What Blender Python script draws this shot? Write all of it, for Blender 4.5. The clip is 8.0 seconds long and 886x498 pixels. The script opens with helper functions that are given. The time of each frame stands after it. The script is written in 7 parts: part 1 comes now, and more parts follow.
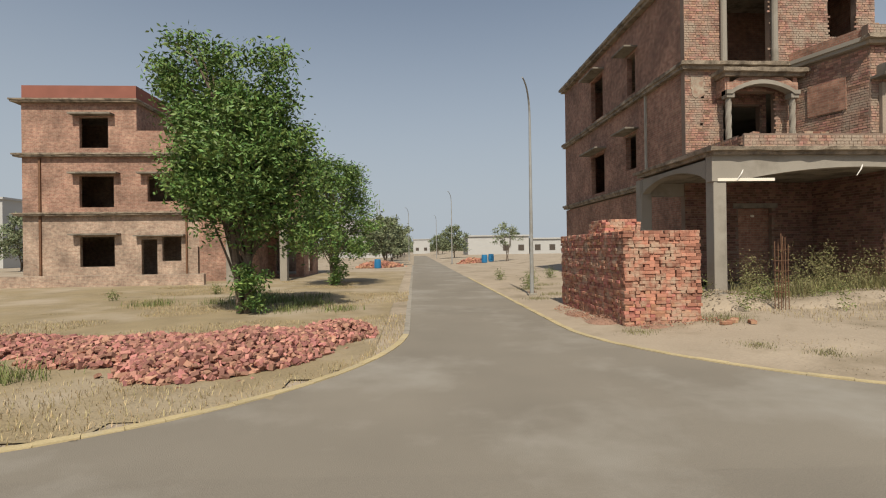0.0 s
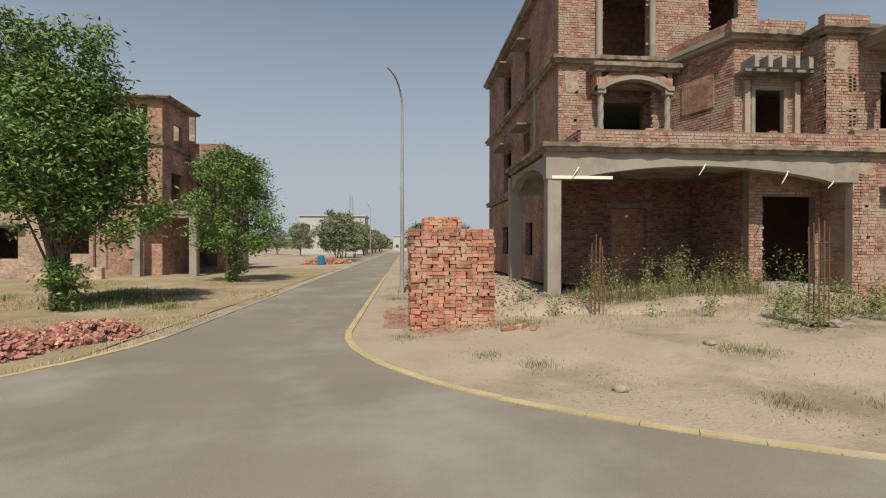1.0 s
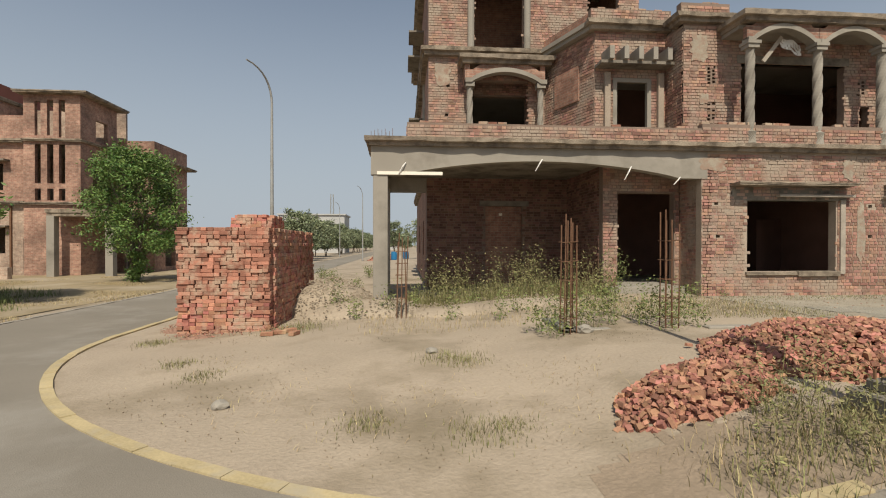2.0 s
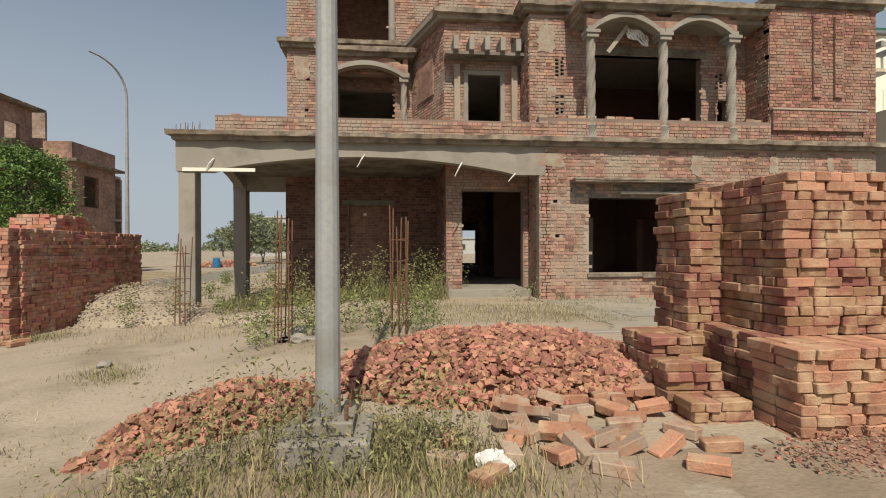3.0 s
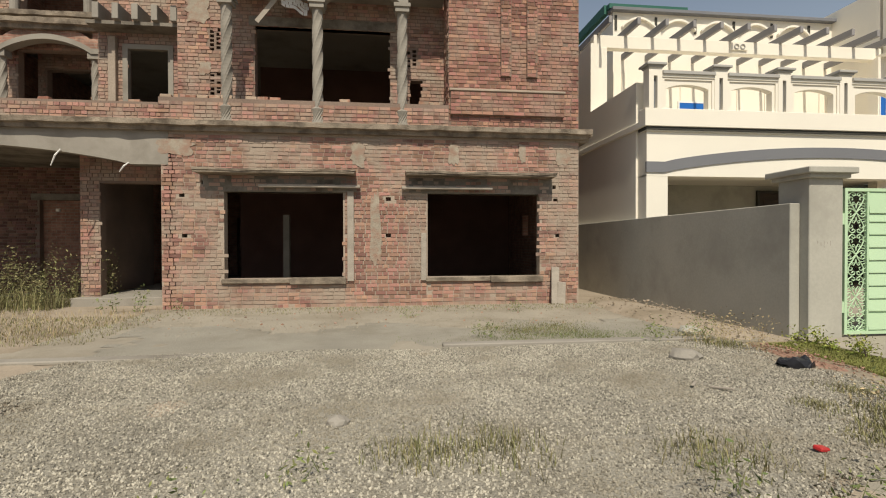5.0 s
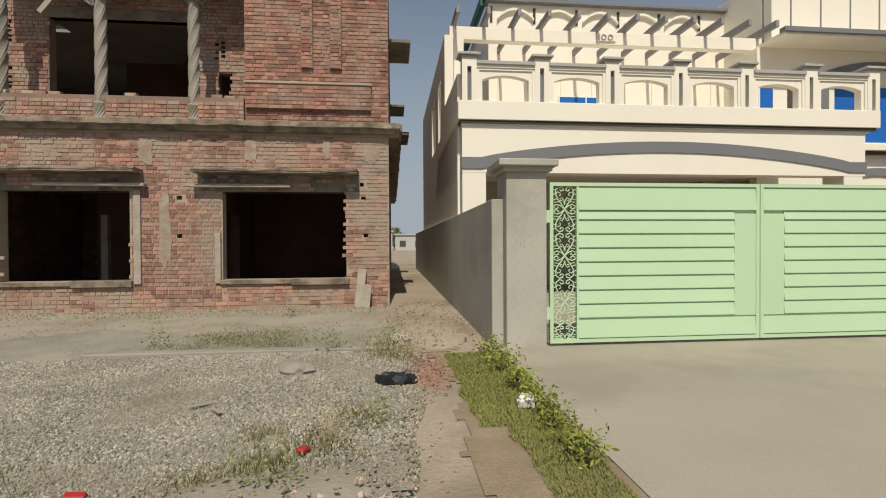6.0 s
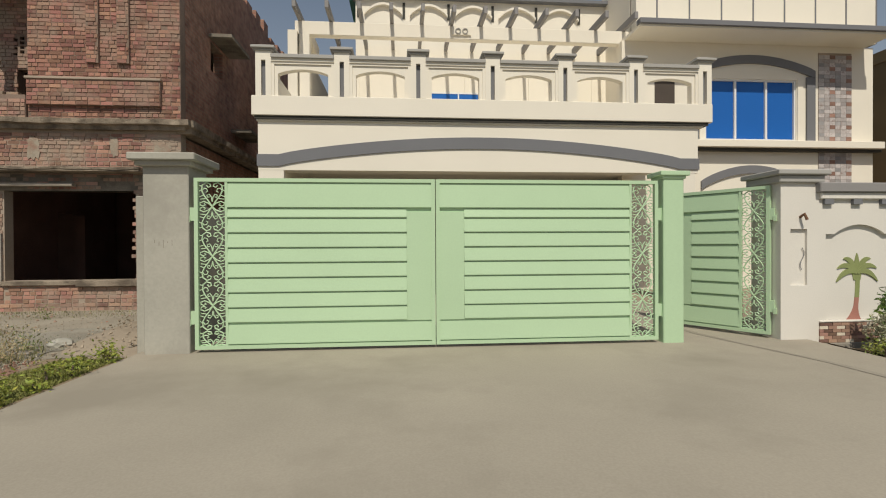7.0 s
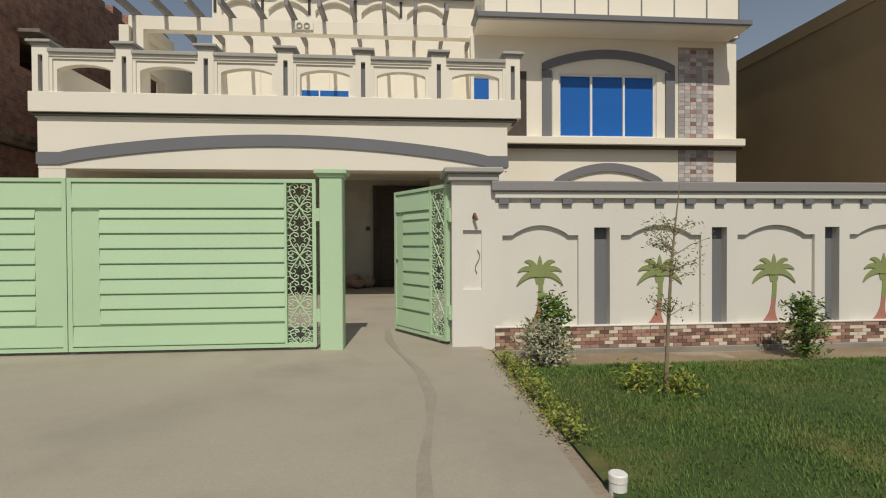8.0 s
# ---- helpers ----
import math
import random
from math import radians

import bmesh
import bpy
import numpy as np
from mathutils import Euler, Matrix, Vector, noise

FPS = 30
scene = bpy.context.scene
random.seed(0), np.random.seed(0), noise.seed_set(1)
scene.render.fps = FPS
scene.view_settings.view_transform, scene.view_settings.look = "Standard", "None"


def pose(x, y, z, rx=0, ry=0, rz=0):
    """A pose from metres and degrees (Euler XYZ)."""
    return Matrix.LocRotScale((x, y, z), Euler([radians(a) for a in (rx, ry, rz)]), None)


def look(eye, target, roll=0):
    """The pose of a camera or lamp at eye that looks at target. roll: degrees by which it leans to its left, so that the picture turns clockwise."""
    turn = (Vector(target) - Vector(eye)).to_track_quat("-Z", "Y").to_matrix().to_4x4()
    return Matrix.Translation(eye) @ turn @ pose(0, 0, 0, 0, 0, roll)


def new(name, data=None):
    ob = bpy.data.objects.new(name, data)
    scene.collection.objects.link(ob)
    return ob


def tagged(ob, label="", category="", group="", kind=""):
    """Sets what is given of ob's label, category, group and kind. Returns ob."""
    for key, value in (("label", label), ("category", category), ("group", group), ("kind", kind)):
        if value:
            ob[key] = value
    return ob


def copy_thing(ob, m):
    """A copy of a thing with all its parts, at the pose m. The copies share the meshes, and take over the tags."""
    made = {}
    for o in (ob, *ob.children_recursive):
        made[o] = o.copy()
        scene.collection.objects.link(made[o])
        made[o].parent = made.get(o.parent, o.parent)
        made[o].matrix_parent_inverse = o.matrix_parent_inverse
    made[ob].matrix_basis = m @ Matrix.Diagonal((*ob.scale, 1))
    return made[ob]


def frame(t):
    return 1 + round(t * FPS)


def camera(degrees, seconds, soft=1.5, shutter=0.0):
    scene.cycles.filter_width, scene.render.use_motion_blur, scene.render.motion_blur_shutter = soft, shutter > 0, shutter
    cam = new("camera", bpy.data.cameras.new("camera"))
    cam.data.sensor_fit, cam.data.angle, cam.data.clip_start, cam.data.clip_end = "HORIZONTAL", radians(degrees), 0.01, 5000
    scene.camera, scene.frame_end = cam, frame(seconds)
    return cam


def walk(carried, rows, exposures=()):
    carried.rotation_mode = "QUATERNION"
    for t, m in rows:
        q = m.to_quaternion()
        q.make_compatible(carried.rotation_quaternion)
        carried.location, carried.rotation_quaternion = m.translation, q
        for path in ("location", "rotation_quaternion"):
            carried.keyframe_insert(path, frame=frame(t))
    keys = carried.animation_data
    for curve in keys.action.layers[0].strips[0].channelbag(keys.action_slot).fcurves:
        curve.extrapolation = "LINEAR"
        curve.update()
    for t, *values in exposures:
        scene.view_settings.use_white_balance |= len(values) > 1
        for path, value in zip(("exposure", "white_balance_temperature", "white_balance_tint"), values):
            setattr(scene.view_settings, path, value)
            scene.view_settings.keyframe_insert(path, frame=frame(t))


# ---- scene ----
cam = camera(84.8, 8.0, soft=1.1)
PATH = [
    (0, (2.427, 4.88, 1.291), (2.545, 6.876, 1.292), -0.8),
    (0.5, (4.653, 5.147, 1.268), (4.799, 7.141, 1.263), -0.3),
    (1, (6.848, 5.306, 1.273), (7.005, 7.3, 1.263), 0.1),
    (1.5, (9.089, 5.399, 1.304), (9.242, 7.393, 1.286), 0.2),
    (3, (15.405, 5.941, 1.251), (15.6, 7.932, 1.247), -0.2),
    (3.5, (17.462, 6.106, 1.276), (17.669, 8.095, 1.264), 0.0),
    (4, (19.389, 6.401, 1.347), (19.619, 8.388, 1.328), -0.1),
    (5.5, (25.795, 6.831, 1.363), (26.021, 8.818, 1.34), -0.2),
    (6, (28.02, 6.863, 1.35), (28.227, 8.852, 1.329), -0.3),
    (6.5, (30.253, 6.869, 1.335), (30.443, 8.86, 1.318), -0.3),
    (7, (32.556, 6.854, 1.305), (32.726, 8.847, 1.29), -0.3),
    (7.5, (34.788, 6.824, 1.328), (34.95, 8.817, 1.307), -0.3),
    (8, (37.013, 6.815, 1.329), (37.173, 8.808, 1.307), -0.3),
]
walk(cam, [(t, look(eye, target, roll)) for t, eye, target, roll in PATH], exposures=((0.0, 0.2, 6980, 9), (4.0, 0.2, 6950, 8), (5.5, 0.03, 6850, 8), (6.5, -0.16, 6780, 8), (7.2, -0.32, 6720, 8), (8.0, -0.38, 6680, 8)))

# ---- sky and sun ----
SUN_UP, SUN_SIDE = 52.0, 3.0
world = bpy.data.worlds.new("world")
scene.world = world
world.use_nodes = True
wn = world.node_tree.nodes
sky = wn.new("ShaderNodeTexSky")
sky.sky_type = "NISHITA"
sky.sun_disc = False
sky.sun_elevation = radians(SUN_UP)
sky.sun_rotation = radians(180 + SUN_SIDE)
sky.altitude, sky.air_density, sky.dust_density, sky.ozone_density = 200, 1.0, 2.0, 1.2
# dusty haze towards the horizon
ways, up = wn.new("ShaderNodeTexCoord"), wn.new("ShaderNodeSeparateXYZ")
haze, blend = wn.new("ShaderNodeMapRange"), wn.new("ShaderNodeMix")
haze.interpolation_type = "SMOOTHSTEP"
haze.inputs["From Min"].default_value, haze.inputs["From Max"].default_value = -0.05, 0.66
haze.inputs["To Min"].default_value, haze.inputs["To Max"].default_value = 1.0, 0.12
blend.data_type = "RGBA"
blend.inputs["B"].default_value = (4.55, 5.25, 6.2, 1)
wl = world.node_tree.links
wl.new(ways.outputs["Generated"], up.inputs[0]), wl.new(up.outputs["Z"], haze.inputs["Value"]), wl.new(haze.outputs[0], blend.inputs["Factor"])
wl.new(sky.outputs[0], blend.inputs["A"]), wl.new(blend.outputs["Result"], wn["Background"].inputs[0])
wn["Background"].inputs[1].default_value = 0.08
sun = new("sun", bpy.data.lights.new("sun", "SUN"))
sun.data.energy, sun.data.angle, sun.data.color = 3.9, radians(0.53), (1.0, 0.94, 0.84)
sun.matrix_world = look((0, 0, 60), (math.sin(radians(SUN_SIDE)) * 60, math.cos(radians(SUN_SIDE)) * 60, 60 - 60 * math.tan(radians(SUN_UP))))


# ---- materials ----
def mat(name, base, rough=0.85, var=0.22, scale=1.5, fine=35.0, bump=0.25, dist=0.01, metal=0.0, obj=0.0, island=0.0, hue=0.0, stain=None, stain_at=0.6, stain_scale=0.7):
    """A procedural surface: base colour with coarse and fine variation, relief, and a change from piece to piece."""
    m = bpy.data.materials.new(name)
    m.use_nodes = True
    nt = m.node_tree
    n, l = nt.nodes, nt.links
    b = n["Principled BSDF"]
    b.inputs["Roughness"].default_value, b.inputs["Metallic"].default_value = rough, metal
    b.inputs["Specular IOR Level"].default_value = 0.3
    geo = n.new("ShaderNodeNewGeometry")
    big, small = n.new("ShaderNodeTexNoise"), n.new("ShaderNodeTexNoise")
    for t, s, d in ((big, scale, 4), (small, fine, 6)):
        t.inputs["Scale"].default_value, t.inputs["Detail"].default_value = s, d
        l.new(geo.outputs["Position"], t.inputs["Vector"])
    mix = n.new("ShaderNodeMath")
    mix.operation = "MULTIPLY_ADD"
    mix.inputs[1].default_value = 0.55
    l.new(big.outputs["Fac"], mix.inputs[0])
    half = n.new("ShaderNodeMath")
    half.operation = "MULTIPLY"
    half.inputs[1].default_value = 0.45
    l.new(small.outputs["Fac"], half.inputs[0])
    l.new(half.outputs[0], mix.inputs[2])
    val = n.new("ShaderNodeMapRange")
    val.inputs["From Min"].default_value, val.inputs["From Max"].default_value = 0.3, 0.7
    val.inputs["To Min"].default_value, val.inputs["To Max"].default_value = 1 - var, 1 + var
    l.new(mix.outputs[0], val.inputs["Value"])
    hsv = n.new("ShaderNodeHueSaturation")
    hsv.inputs["Color"].default_value = (*base, 1)
    value = val.outputs[0]
    for source, amount in ((("ShaderNodeObjectInfo", "Random"), obj), (("ShaderNodeNewGeometry", "Random Per Island"), island)):
        if amount:
            o = n.new(source[0])
            r = n.new("ShaderNodeMapRange")
            r.inputs["To Min"].default_value, r.inputs["To Max"].default_value = 1 - amount, 1 + amount
            l.new(o.outputs[source[1]], r.inputs["Value"])
            k = n.new("ShaderNodeMath")
            k.operation = "MULTIPLY"
            l.new(value, k.inputs[0]), l.new(r.outputs[0], k.inputs[1])
            value = k.outputs[0]
            if hue:
                h = n.new("ShaderNodeMath")
                h.operation = "MULTIPLY"
                h.inputs[1].default_value = 7.31
                l.new(o.outputs[source[1]], h.inputs[0])
                fr = n.new("ShaderNodeMath")
                fr.operation = "FRACT"
                l.new(h.outputs[0], fr.inputs[0])
                hr = n.new("ShaderNodeMapRange")
                hr.inputs["To Min"].default_value, hr.inputs["To Max"].default_value = 0.5 - hue, 0.5 + hue
                l.new(fr.outputs[0], hr.inputs["Value"]), l.new(hr.outputs[0], hsv.inputs["Hue"])
    l.new(value, hsv.inputs["Value"])
    colour = hsv.outputs[0]
    if stain:
        st = n.new("ShaderNodeTexNoise")
        st.inputs["Scale"].default_value, st.inputs["Detail"].default_value, st.inputs["Roughness"].default_value = stain_scale, 8, 0.62
        l.new(geo.outputs["Position"], st.inputs["Vector"])
        sr = n.new("ShaderNodeMapRange")
        sr.inputs["From Min"].default_value, sr.inputs["From Max"].default_value = stain_at - 0.08, stain_at + 0.1
        l.new(st.outputs["Fac"], sr.inputs["Value"])
        sm = n.new("ShaderNodeMix")
        sm.data_type = "RGBA"
        sm.inputs["B"].default_value = (*stain, 1)
        l.new(sr.outputs[0], sm.inputs["Factor"]), l.new(colour, sm.inputs["A"])
        colour = sm.outputs["Result"]
    l.new(colour, b.inputs["Base Color"])
    bm = n.new("ShaderNodeBump")
    bm.inputs["Strength"].default_value, bm.inputs["Distance"].default_value = bump, dist
    l.new(small.outputs["Fac"], bm.inputs["Height"]), l.new(bm.outputs[0], b.inputs["Normal"])
    return m


def brick_mat(name, one, two, mortar, scale=1.0):
    """Coursed brickwork for walls that stay far off: bricks of 0.23 by 0.075 m, laid along whichever way the wall runs."""
    m = bpy.data.materials.new(name)
    m.use_nodes = True
    n, l = m.node_tree.nodes, m.node_tree.links
    b = n["Principled BSDF"]
    b.inputs["Roughness"].default_value = 0.9
    geo = n.new("ShaderNodeNewGeometry")
    p, q = n.new("ShaderNodeSeparateXYZ"), n.new("ShaderNodeSeparateXYZ")
    l.new(geo.outputs["Position"], p.inputs[0]), l.new(geo.outputs["True Normal"], q.inputs[0])
    parts = []
    for a, c in (("X", "Y"), ("Y", "X")):
        ab, mu = n.new("ShaderNodeMath"), n.new("ShaderNodeMath")
        ab.operation, mu.operation = "ABSOLUTE", "MULTIPLY"
        l.new(q.outputs[c], ab.inputs[0]), l.new(ab.outputs[0], mu.inputs[0]), l.new(p.outputs[a], mu.inputs[1])
        parts.append(mu)
    add, com = n.new("ShaderNodeMath"), n.new("ShaderNodeCombineXYZ")
    l.new(parts[0].outputs[0], add.inputs[0]), l.new(parts[1].outputs[0], add.inputs[1])
    l.new(add.outputs[0], com.inputs[0]), l.new(p.outputs["Z"], com.inputs[1])
    br = n.new("ShaderNodeTexBrick")
    br.inputs["Color1"].default_value, br.inputs["Color2"].default_value, br.inputs["Mortar"].default_value = (*one, 1), (*two, 1), (*mortar, 1)
    br.inputs["Scale"].default_value, br.inputs["Mortar Size"].default_value = 1.0 / scale, 0.008
    br.inputs["Brick Width"].default_value, br.inputs["Row Height"].default_value = 0.24, 0.084
    l.new(com.outputs[0], br.inputs["Vector"])
    no = n.new("ShaderNodeTexNoise")
    no.inputs["Scale"].default_value, no.inputs["Detail"].default_value = 0.8, 9
    l.new(geo.outputs["Position"], no.inputs["Vector"])
    vr = n.new("ShaderNodeMapRange")
    vr.inputs["From Min"].default_value, vr.inputs["From Max"].default_value, vr.inputs["To Min"].default_value, vr.inputs["To Max"].default_value = 0.3, 0.7, 0.65, 1.3
    l.new(no.outputs["Fac"], vr.inputs["Value"])
    n2 = n.new("ShaderNodeTexNoise")
    n2.inputs["Scale"].default_value, n2.inputs["Detail"].default_value, n2.inputs["Roughness"].default_value = 5.0, 8, 0.65
    l.new(geo.outputs["Position"], n2.inputs["Vector"])
    v2, mu2 = n.new("ShaderNodeMapRange"), n.new("ShaderNodeMath")
    v2.inputs["From Min"].default_value, v2.inputs["From Max"].default_value, v2.inputs["To Min"].default_value, v2.inputs["To Max"].default_value = 0.3, 0.7, 0.6, 1.35
    mu2.operation = "MULTIPLY"
    l.new(n2.outputs["Fac"], v2.inputs["Value"]), l.new(v2.outputs[0], mu2.inputs[0]), l.new(vr.outputs[0], mu2.inputs[1])
    hs = n.new("ShaderNodeHueSaturation")
    l.new(br.outputs["Color"], hs.inputs["Color"]), l.new(mu2.outputs[0], hs.inputs["Value"]), l.new(hs.outputs[0], b.inputs["Base Color"])
    bm = n.new("ShaderNodeBump")
    bm.inputs["Strength"].default_value, bm.inputs["Distance"].default_value, bm.invert = 0.6, 0.01, True
    l.new(br.outputs["Fac"], bm.inputs["Height"]), l.new(bm.outputs[0], b.inputs["Normal"])
    return m


ASPHALT = mat("asphalt", (0.205, 0.183, 0.15), 0.9, 0.16, 0.5, 90, 0.6, 0.008, stain=(0.27, 0.25, 0.215), stain_at=0.58, stain_scale=0.45)
SAND = mat("sandy_soil", (0.35, 0.29, 0.22), 0.95, 0.16, 0.8, 25, 0.5, 0.03, stain=(0.215, 0.175, 0.12), stain_at=0.58, stain_scale=0.5)
VERGE = mat("dry_verge", (0.27, 0.215, 0.13), 0.95, 0.25, 0.9, 25, 0.5, 0.04, stain=(0.36, 0.30, 0.22), stain_at=0.56, stain_scale=0.35)
FOREDUST = mat("grey_dust", (0.325, 0.29, 0.23), 0.95, 0.18, 1.0, 30, 0.5, 0.02, stain=(0.26, 0.225, 0.17), stain_at=0.56, stain_scale=0.9)
ROADSOIL = mat("trodden_soil", (0.275, 0.215, 0.155), 0.95, 0.22, 1.1, 30, 0.6, 0.02, stain=(0.21, 0.165, 0.115), stain_at=0.55, stain_scale=1.3)
GRAVEL = mat("grey_gravel", (0.33, 0.305, 0.25), 0.95, 0.2, 1.2, 60, 0.9, 0.03, stain=(0.25, 0.225, 0.175), stain_at=0.57, stain_scale=0.8)
STONE = mat("gravel_stone", (0.335, 0.308, 0.25), 0.9, 0.2, 1.2, 60, 0.3, 0.01, island=0.6, stain=(0.25, 0.22, 0.165), stain_at=0.56, stain_scale=0.9)
DIRTSHADECONC = mat("grimy_shade_concrete", (0.225, 0.20, 0.165), 0.92, 0.25, 1.4, 45, 0.5, 0.012, stain=(0.11, 0.095, 0.075), stain_at=0.53, stain_scale=1.6)
EDGECONC = mat("raw_slab_edge", (0.285, 0.235, 0.18), 0.95, 0.3, 2.2, 45, 0.8, 0.02, stain=(0.13, 0.105, 0.08), stain_at=0.53, stain_scale=2.6)
CAPPAINT = mat("pale_grey_paint", (0.38, 0.37, 0.345), 0.75, 0.07, 0.8, 60, 0.12, 0.003)
GREYMID = mat("mid_grey_paint", (0.26, 0.25, 0.245), 0.75, 0.07, 0.8, 60, 0.12, 0.003)
CONCRETE = mat("concrete", (0.29, 0.265, 0.225), 0.88, 0.14, 0.9, 50, 0.2, 0.006, stain=(0.19, 0.17, 0.14), stain_at=0.58)
DRIVE = mat("driveway_concrete", (0.35, 0.312, 0.252), 0.88, 0.13, 0.6, 60, 0.25, 0.006, stain=(0.29, 0.258, 0.207), stain_at=0.57, stain_scale=0.55)
JOINT = mat("joint_filler", (0.3, 0.268, 0.218), 0.9, 0.2, 2.0, 50, 0.2, 0.005)
GREYRENDER = mat("grey_render", (0.40, 0.385, 0.33), 0.9, 0.12, 1.2, 30, 0.1, 0.005, stain=(0.33, 0.315, 0.27), stain_at=0.58, stain_scale=1.1)
YELLOW = mat("yellow_kerb_paint", (0.43, 0.35, 0.20), 0.8, 0.25, 2.0, 40, 0.2, 0.006, stain=(0.38, 0.33, 0.24), stain_at=0.6, stain_scale=2.5)
REDUP = mat("unwashed_brick", (0.3, 0.155, 0.116), 0.92, 0.24, 1.2, 45, 0.8, 0.012, island=0.42, hue=0.016, stain=(0.33, 0.24, 0.185), stain_at=0.58, stain_scale=1.3)
MORTAR = mat("mortar", (0.355, 0.29, 0.23), 0.95, 0.25, 1.2, 45, 0.5, 0.01)
BRICK = mat("red_brick", (0.325, 0.182, 0.137), 0.92, 0.22, 1.2, 45, 0.7, 0.01, island=0.42, hue=0.016, stain=(0.35, 0.28, 0.22), stain_at=0.51, stain_scale=1.3)
LOOSE = mat("new_brick", (0.385, 0.19, 0.122), 0.9, 0.22, 5, 60, 0.7, 0.01, obj=0.3, island=0.14, hue=0.024, stain=(0.47, 0.32, 0.20), stain_at=0.55, stain_scale=4)
OLDBRICK = mat("weathered_brick", (0.33, 0.15, 0.105), 0.92, 0.2, 5, 60, 0.6, 0.008, obj=0.42, island=0.36, hue=0.02, stain=(0.44, 0.32, 0.235), stain_at=0.55, stain_scale=4)
DUSTBRICK = mat("dusty_brick", (0.36, 0.275, 0.205), 0.95, 0.2, 5, 60, 0.6, 0.008, obj=0.25, island=0.1, hue=0.02, stain=(0.34, 0.18, 0.12), stain_at=0.56, stain_scale=5)
REDRUBBLE = mat("dark_broken_brick", (0.36, 0.178, 0.14), 0.92, 0.2, 4, 50, 0.6, 0.01, island=0.45, hue=0.02)
BRICKDUST = mat("brick_dust", (0.33, 0.20, 0.145), 0.95, 0.2, 4, 50, 0.6, 0.01, island=0.2)
RUBBLE = mat("broken_brick", (0.35, 0.175, 0.12), 0.92, 0.18, 4, 50, 0.6, 0.01, island=0.4, hue=0.02)
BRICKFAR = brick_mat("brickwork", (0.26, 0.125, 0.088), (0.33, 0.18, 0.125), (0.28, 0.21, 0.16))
BRICKPALE = brick_mat("pale_brickwork", (0.33, 0.22, 0.165), (0.39, 0.29, 0.22), (0.38, 0.315, 0.25))
BRICKMID = brick_mat("red_brown_brickwork", (0.285, 0.145, 0.105), (0.36, 0.215, 0.155), (0.33, 0.25, 0.195))
# brick darkened so its colour carries the shade of porch and rooms
BRICKSHADE = mat("shade_darkened_brick", (0.19, 0.105, 0.08), 0.95, 0.3, 1.2, 45, 0.7, 0.01, island=0.4, hue=0.016)
REDPARAPET = mat("red_parapet", (0.25, 0.10, 0.075), 0.9, 0.15, 1.2, 30)
STEEL = mat("galvanised_steel", (0.33, 0.335, 0.325), 0.6, 0.16, 2, 40, 0.1, 0.003, metal=0.2, stain=(0.26, 0.245, 0.215), stain_at=0.58, stain_scale=1.4)
RUST = mat("rusty_steel", (0.16, 0.085, 0.05), 0.85, 0.3, 8, 60, 0.4, 0.004)
CREAM = mat("cream_paint", (0.80, 0.75, 0.645), 0.7, 0.05, 0.7, 60, 0.12, 0.003)
OFFWHITE = mat("off_white_paint", (0.69, 0.66, 0.60), 0.75, 0.06, 0.8, 60, 0.15, 0.004)
GREYPAINT = mat("grey_paint", (0.175, 0.178, 0.19), 0.75, 0.07, 0.8, 60, 0.12, 0.003)
DARKTRIM = mat("dark_trim", (0.05, 0.048, 0.04), 0.7, 0.15, 2, 50)
MINT = mat("mint_green_paint", (0.455, 0.62, 0.405), 0.45, 0.05, 1.0, 50, 0.06, 0.002)
BLUEGLASS = mat("blue_film_glass", (0.015, 0.12, 0.43), 0.35, 0.06, 0.5, 20, 0.02, 0.002)
WHITEFRAME = mat("white_frame", (0.75, 0.75, 0.74), 0.4, 0.04)
# flat panels in this colour mostly stand for unlit space behind openings
DARK = mat("dark_interior", (0.08, 0.065, 0.055), 0.9, 0.2)
TILEA = mat("wall_tile", (0.50, 0.465, 0.45), 0.5, 0.25, 9, 50, 0.1, 0.003, obj=0.3, island=0.2, hue=0.02, stain=(0.30, 0.24, 0.22), stain_at=0.6, stain_scale=9)
TILEB = mat("brown_wall_tile", (0.31, 0.185, 0.145), 0.5, 0.2, 9, 50, 0.1, 0.003, obj=0.25)
TILEC = mat("grey_wall_tile", (0.33, 0.32, 0.32), 0.5, 0.2, 9, 50, 0.1, 0.003, obj=0.25)
PLINTHTILE = mat("plinth_tile", (0.29, 0.175, 0.135), 0.6, 0.2, 3, 50, 0.2, 0.004, island=0.55, hue=0.015)
PALETILE = mat("pale_tile", (0.66, 0.58, 0.47), 0.6, 0.12, 3, 50, 0.2, 0.004)
PALMLEAF = mat("palm_leaf_paint", (0.25, 0.285, 0.115), 0.75, 0.12, 4, 50)
PALMTRUNK = mat("palm_trunk_paint", (0.40, 0.185, 0.145), 0.75, 0.12, 4, 50)
BARK = mat("bark", (0.13, 0.10, 0.075), 0.95, 0.3, 6, 40, 0.7, 0.02)
TWIG = mat("young_bark", (0.26, 0.20, 0.13), 0.9, 0.2, 8, 60, 0.4, 0.006)
LEAF = mat("tree_leaf", (0.115, 0.19, 0.05), 0.5, 0.25, 1.0, 30, 0.1, 0.003, island=0.5, hue=0.03)
# paler, greyer green: distance haze is mixed into the leaf colour
LEAFB = mat("hazed_leaf", (0.18, 0.21, 0.12), 0.6, 0.25, 0.6, 30, 0.1, 0.003, island=0.45, hue=0.025)
SHRUB = mat("shrub_leaf", (0.10, 0.17, 0.03), 0.5, 0.25, 1.5, 30, 0.1, 0.003, island=0.5, hue=0.03)
HEDGE = mat("hedge_leaf", (0.225, 0.25, 0.045), 0.5, 0.25, 3, 30, 0.1, 0.003, island=0.45, hue=0.03)
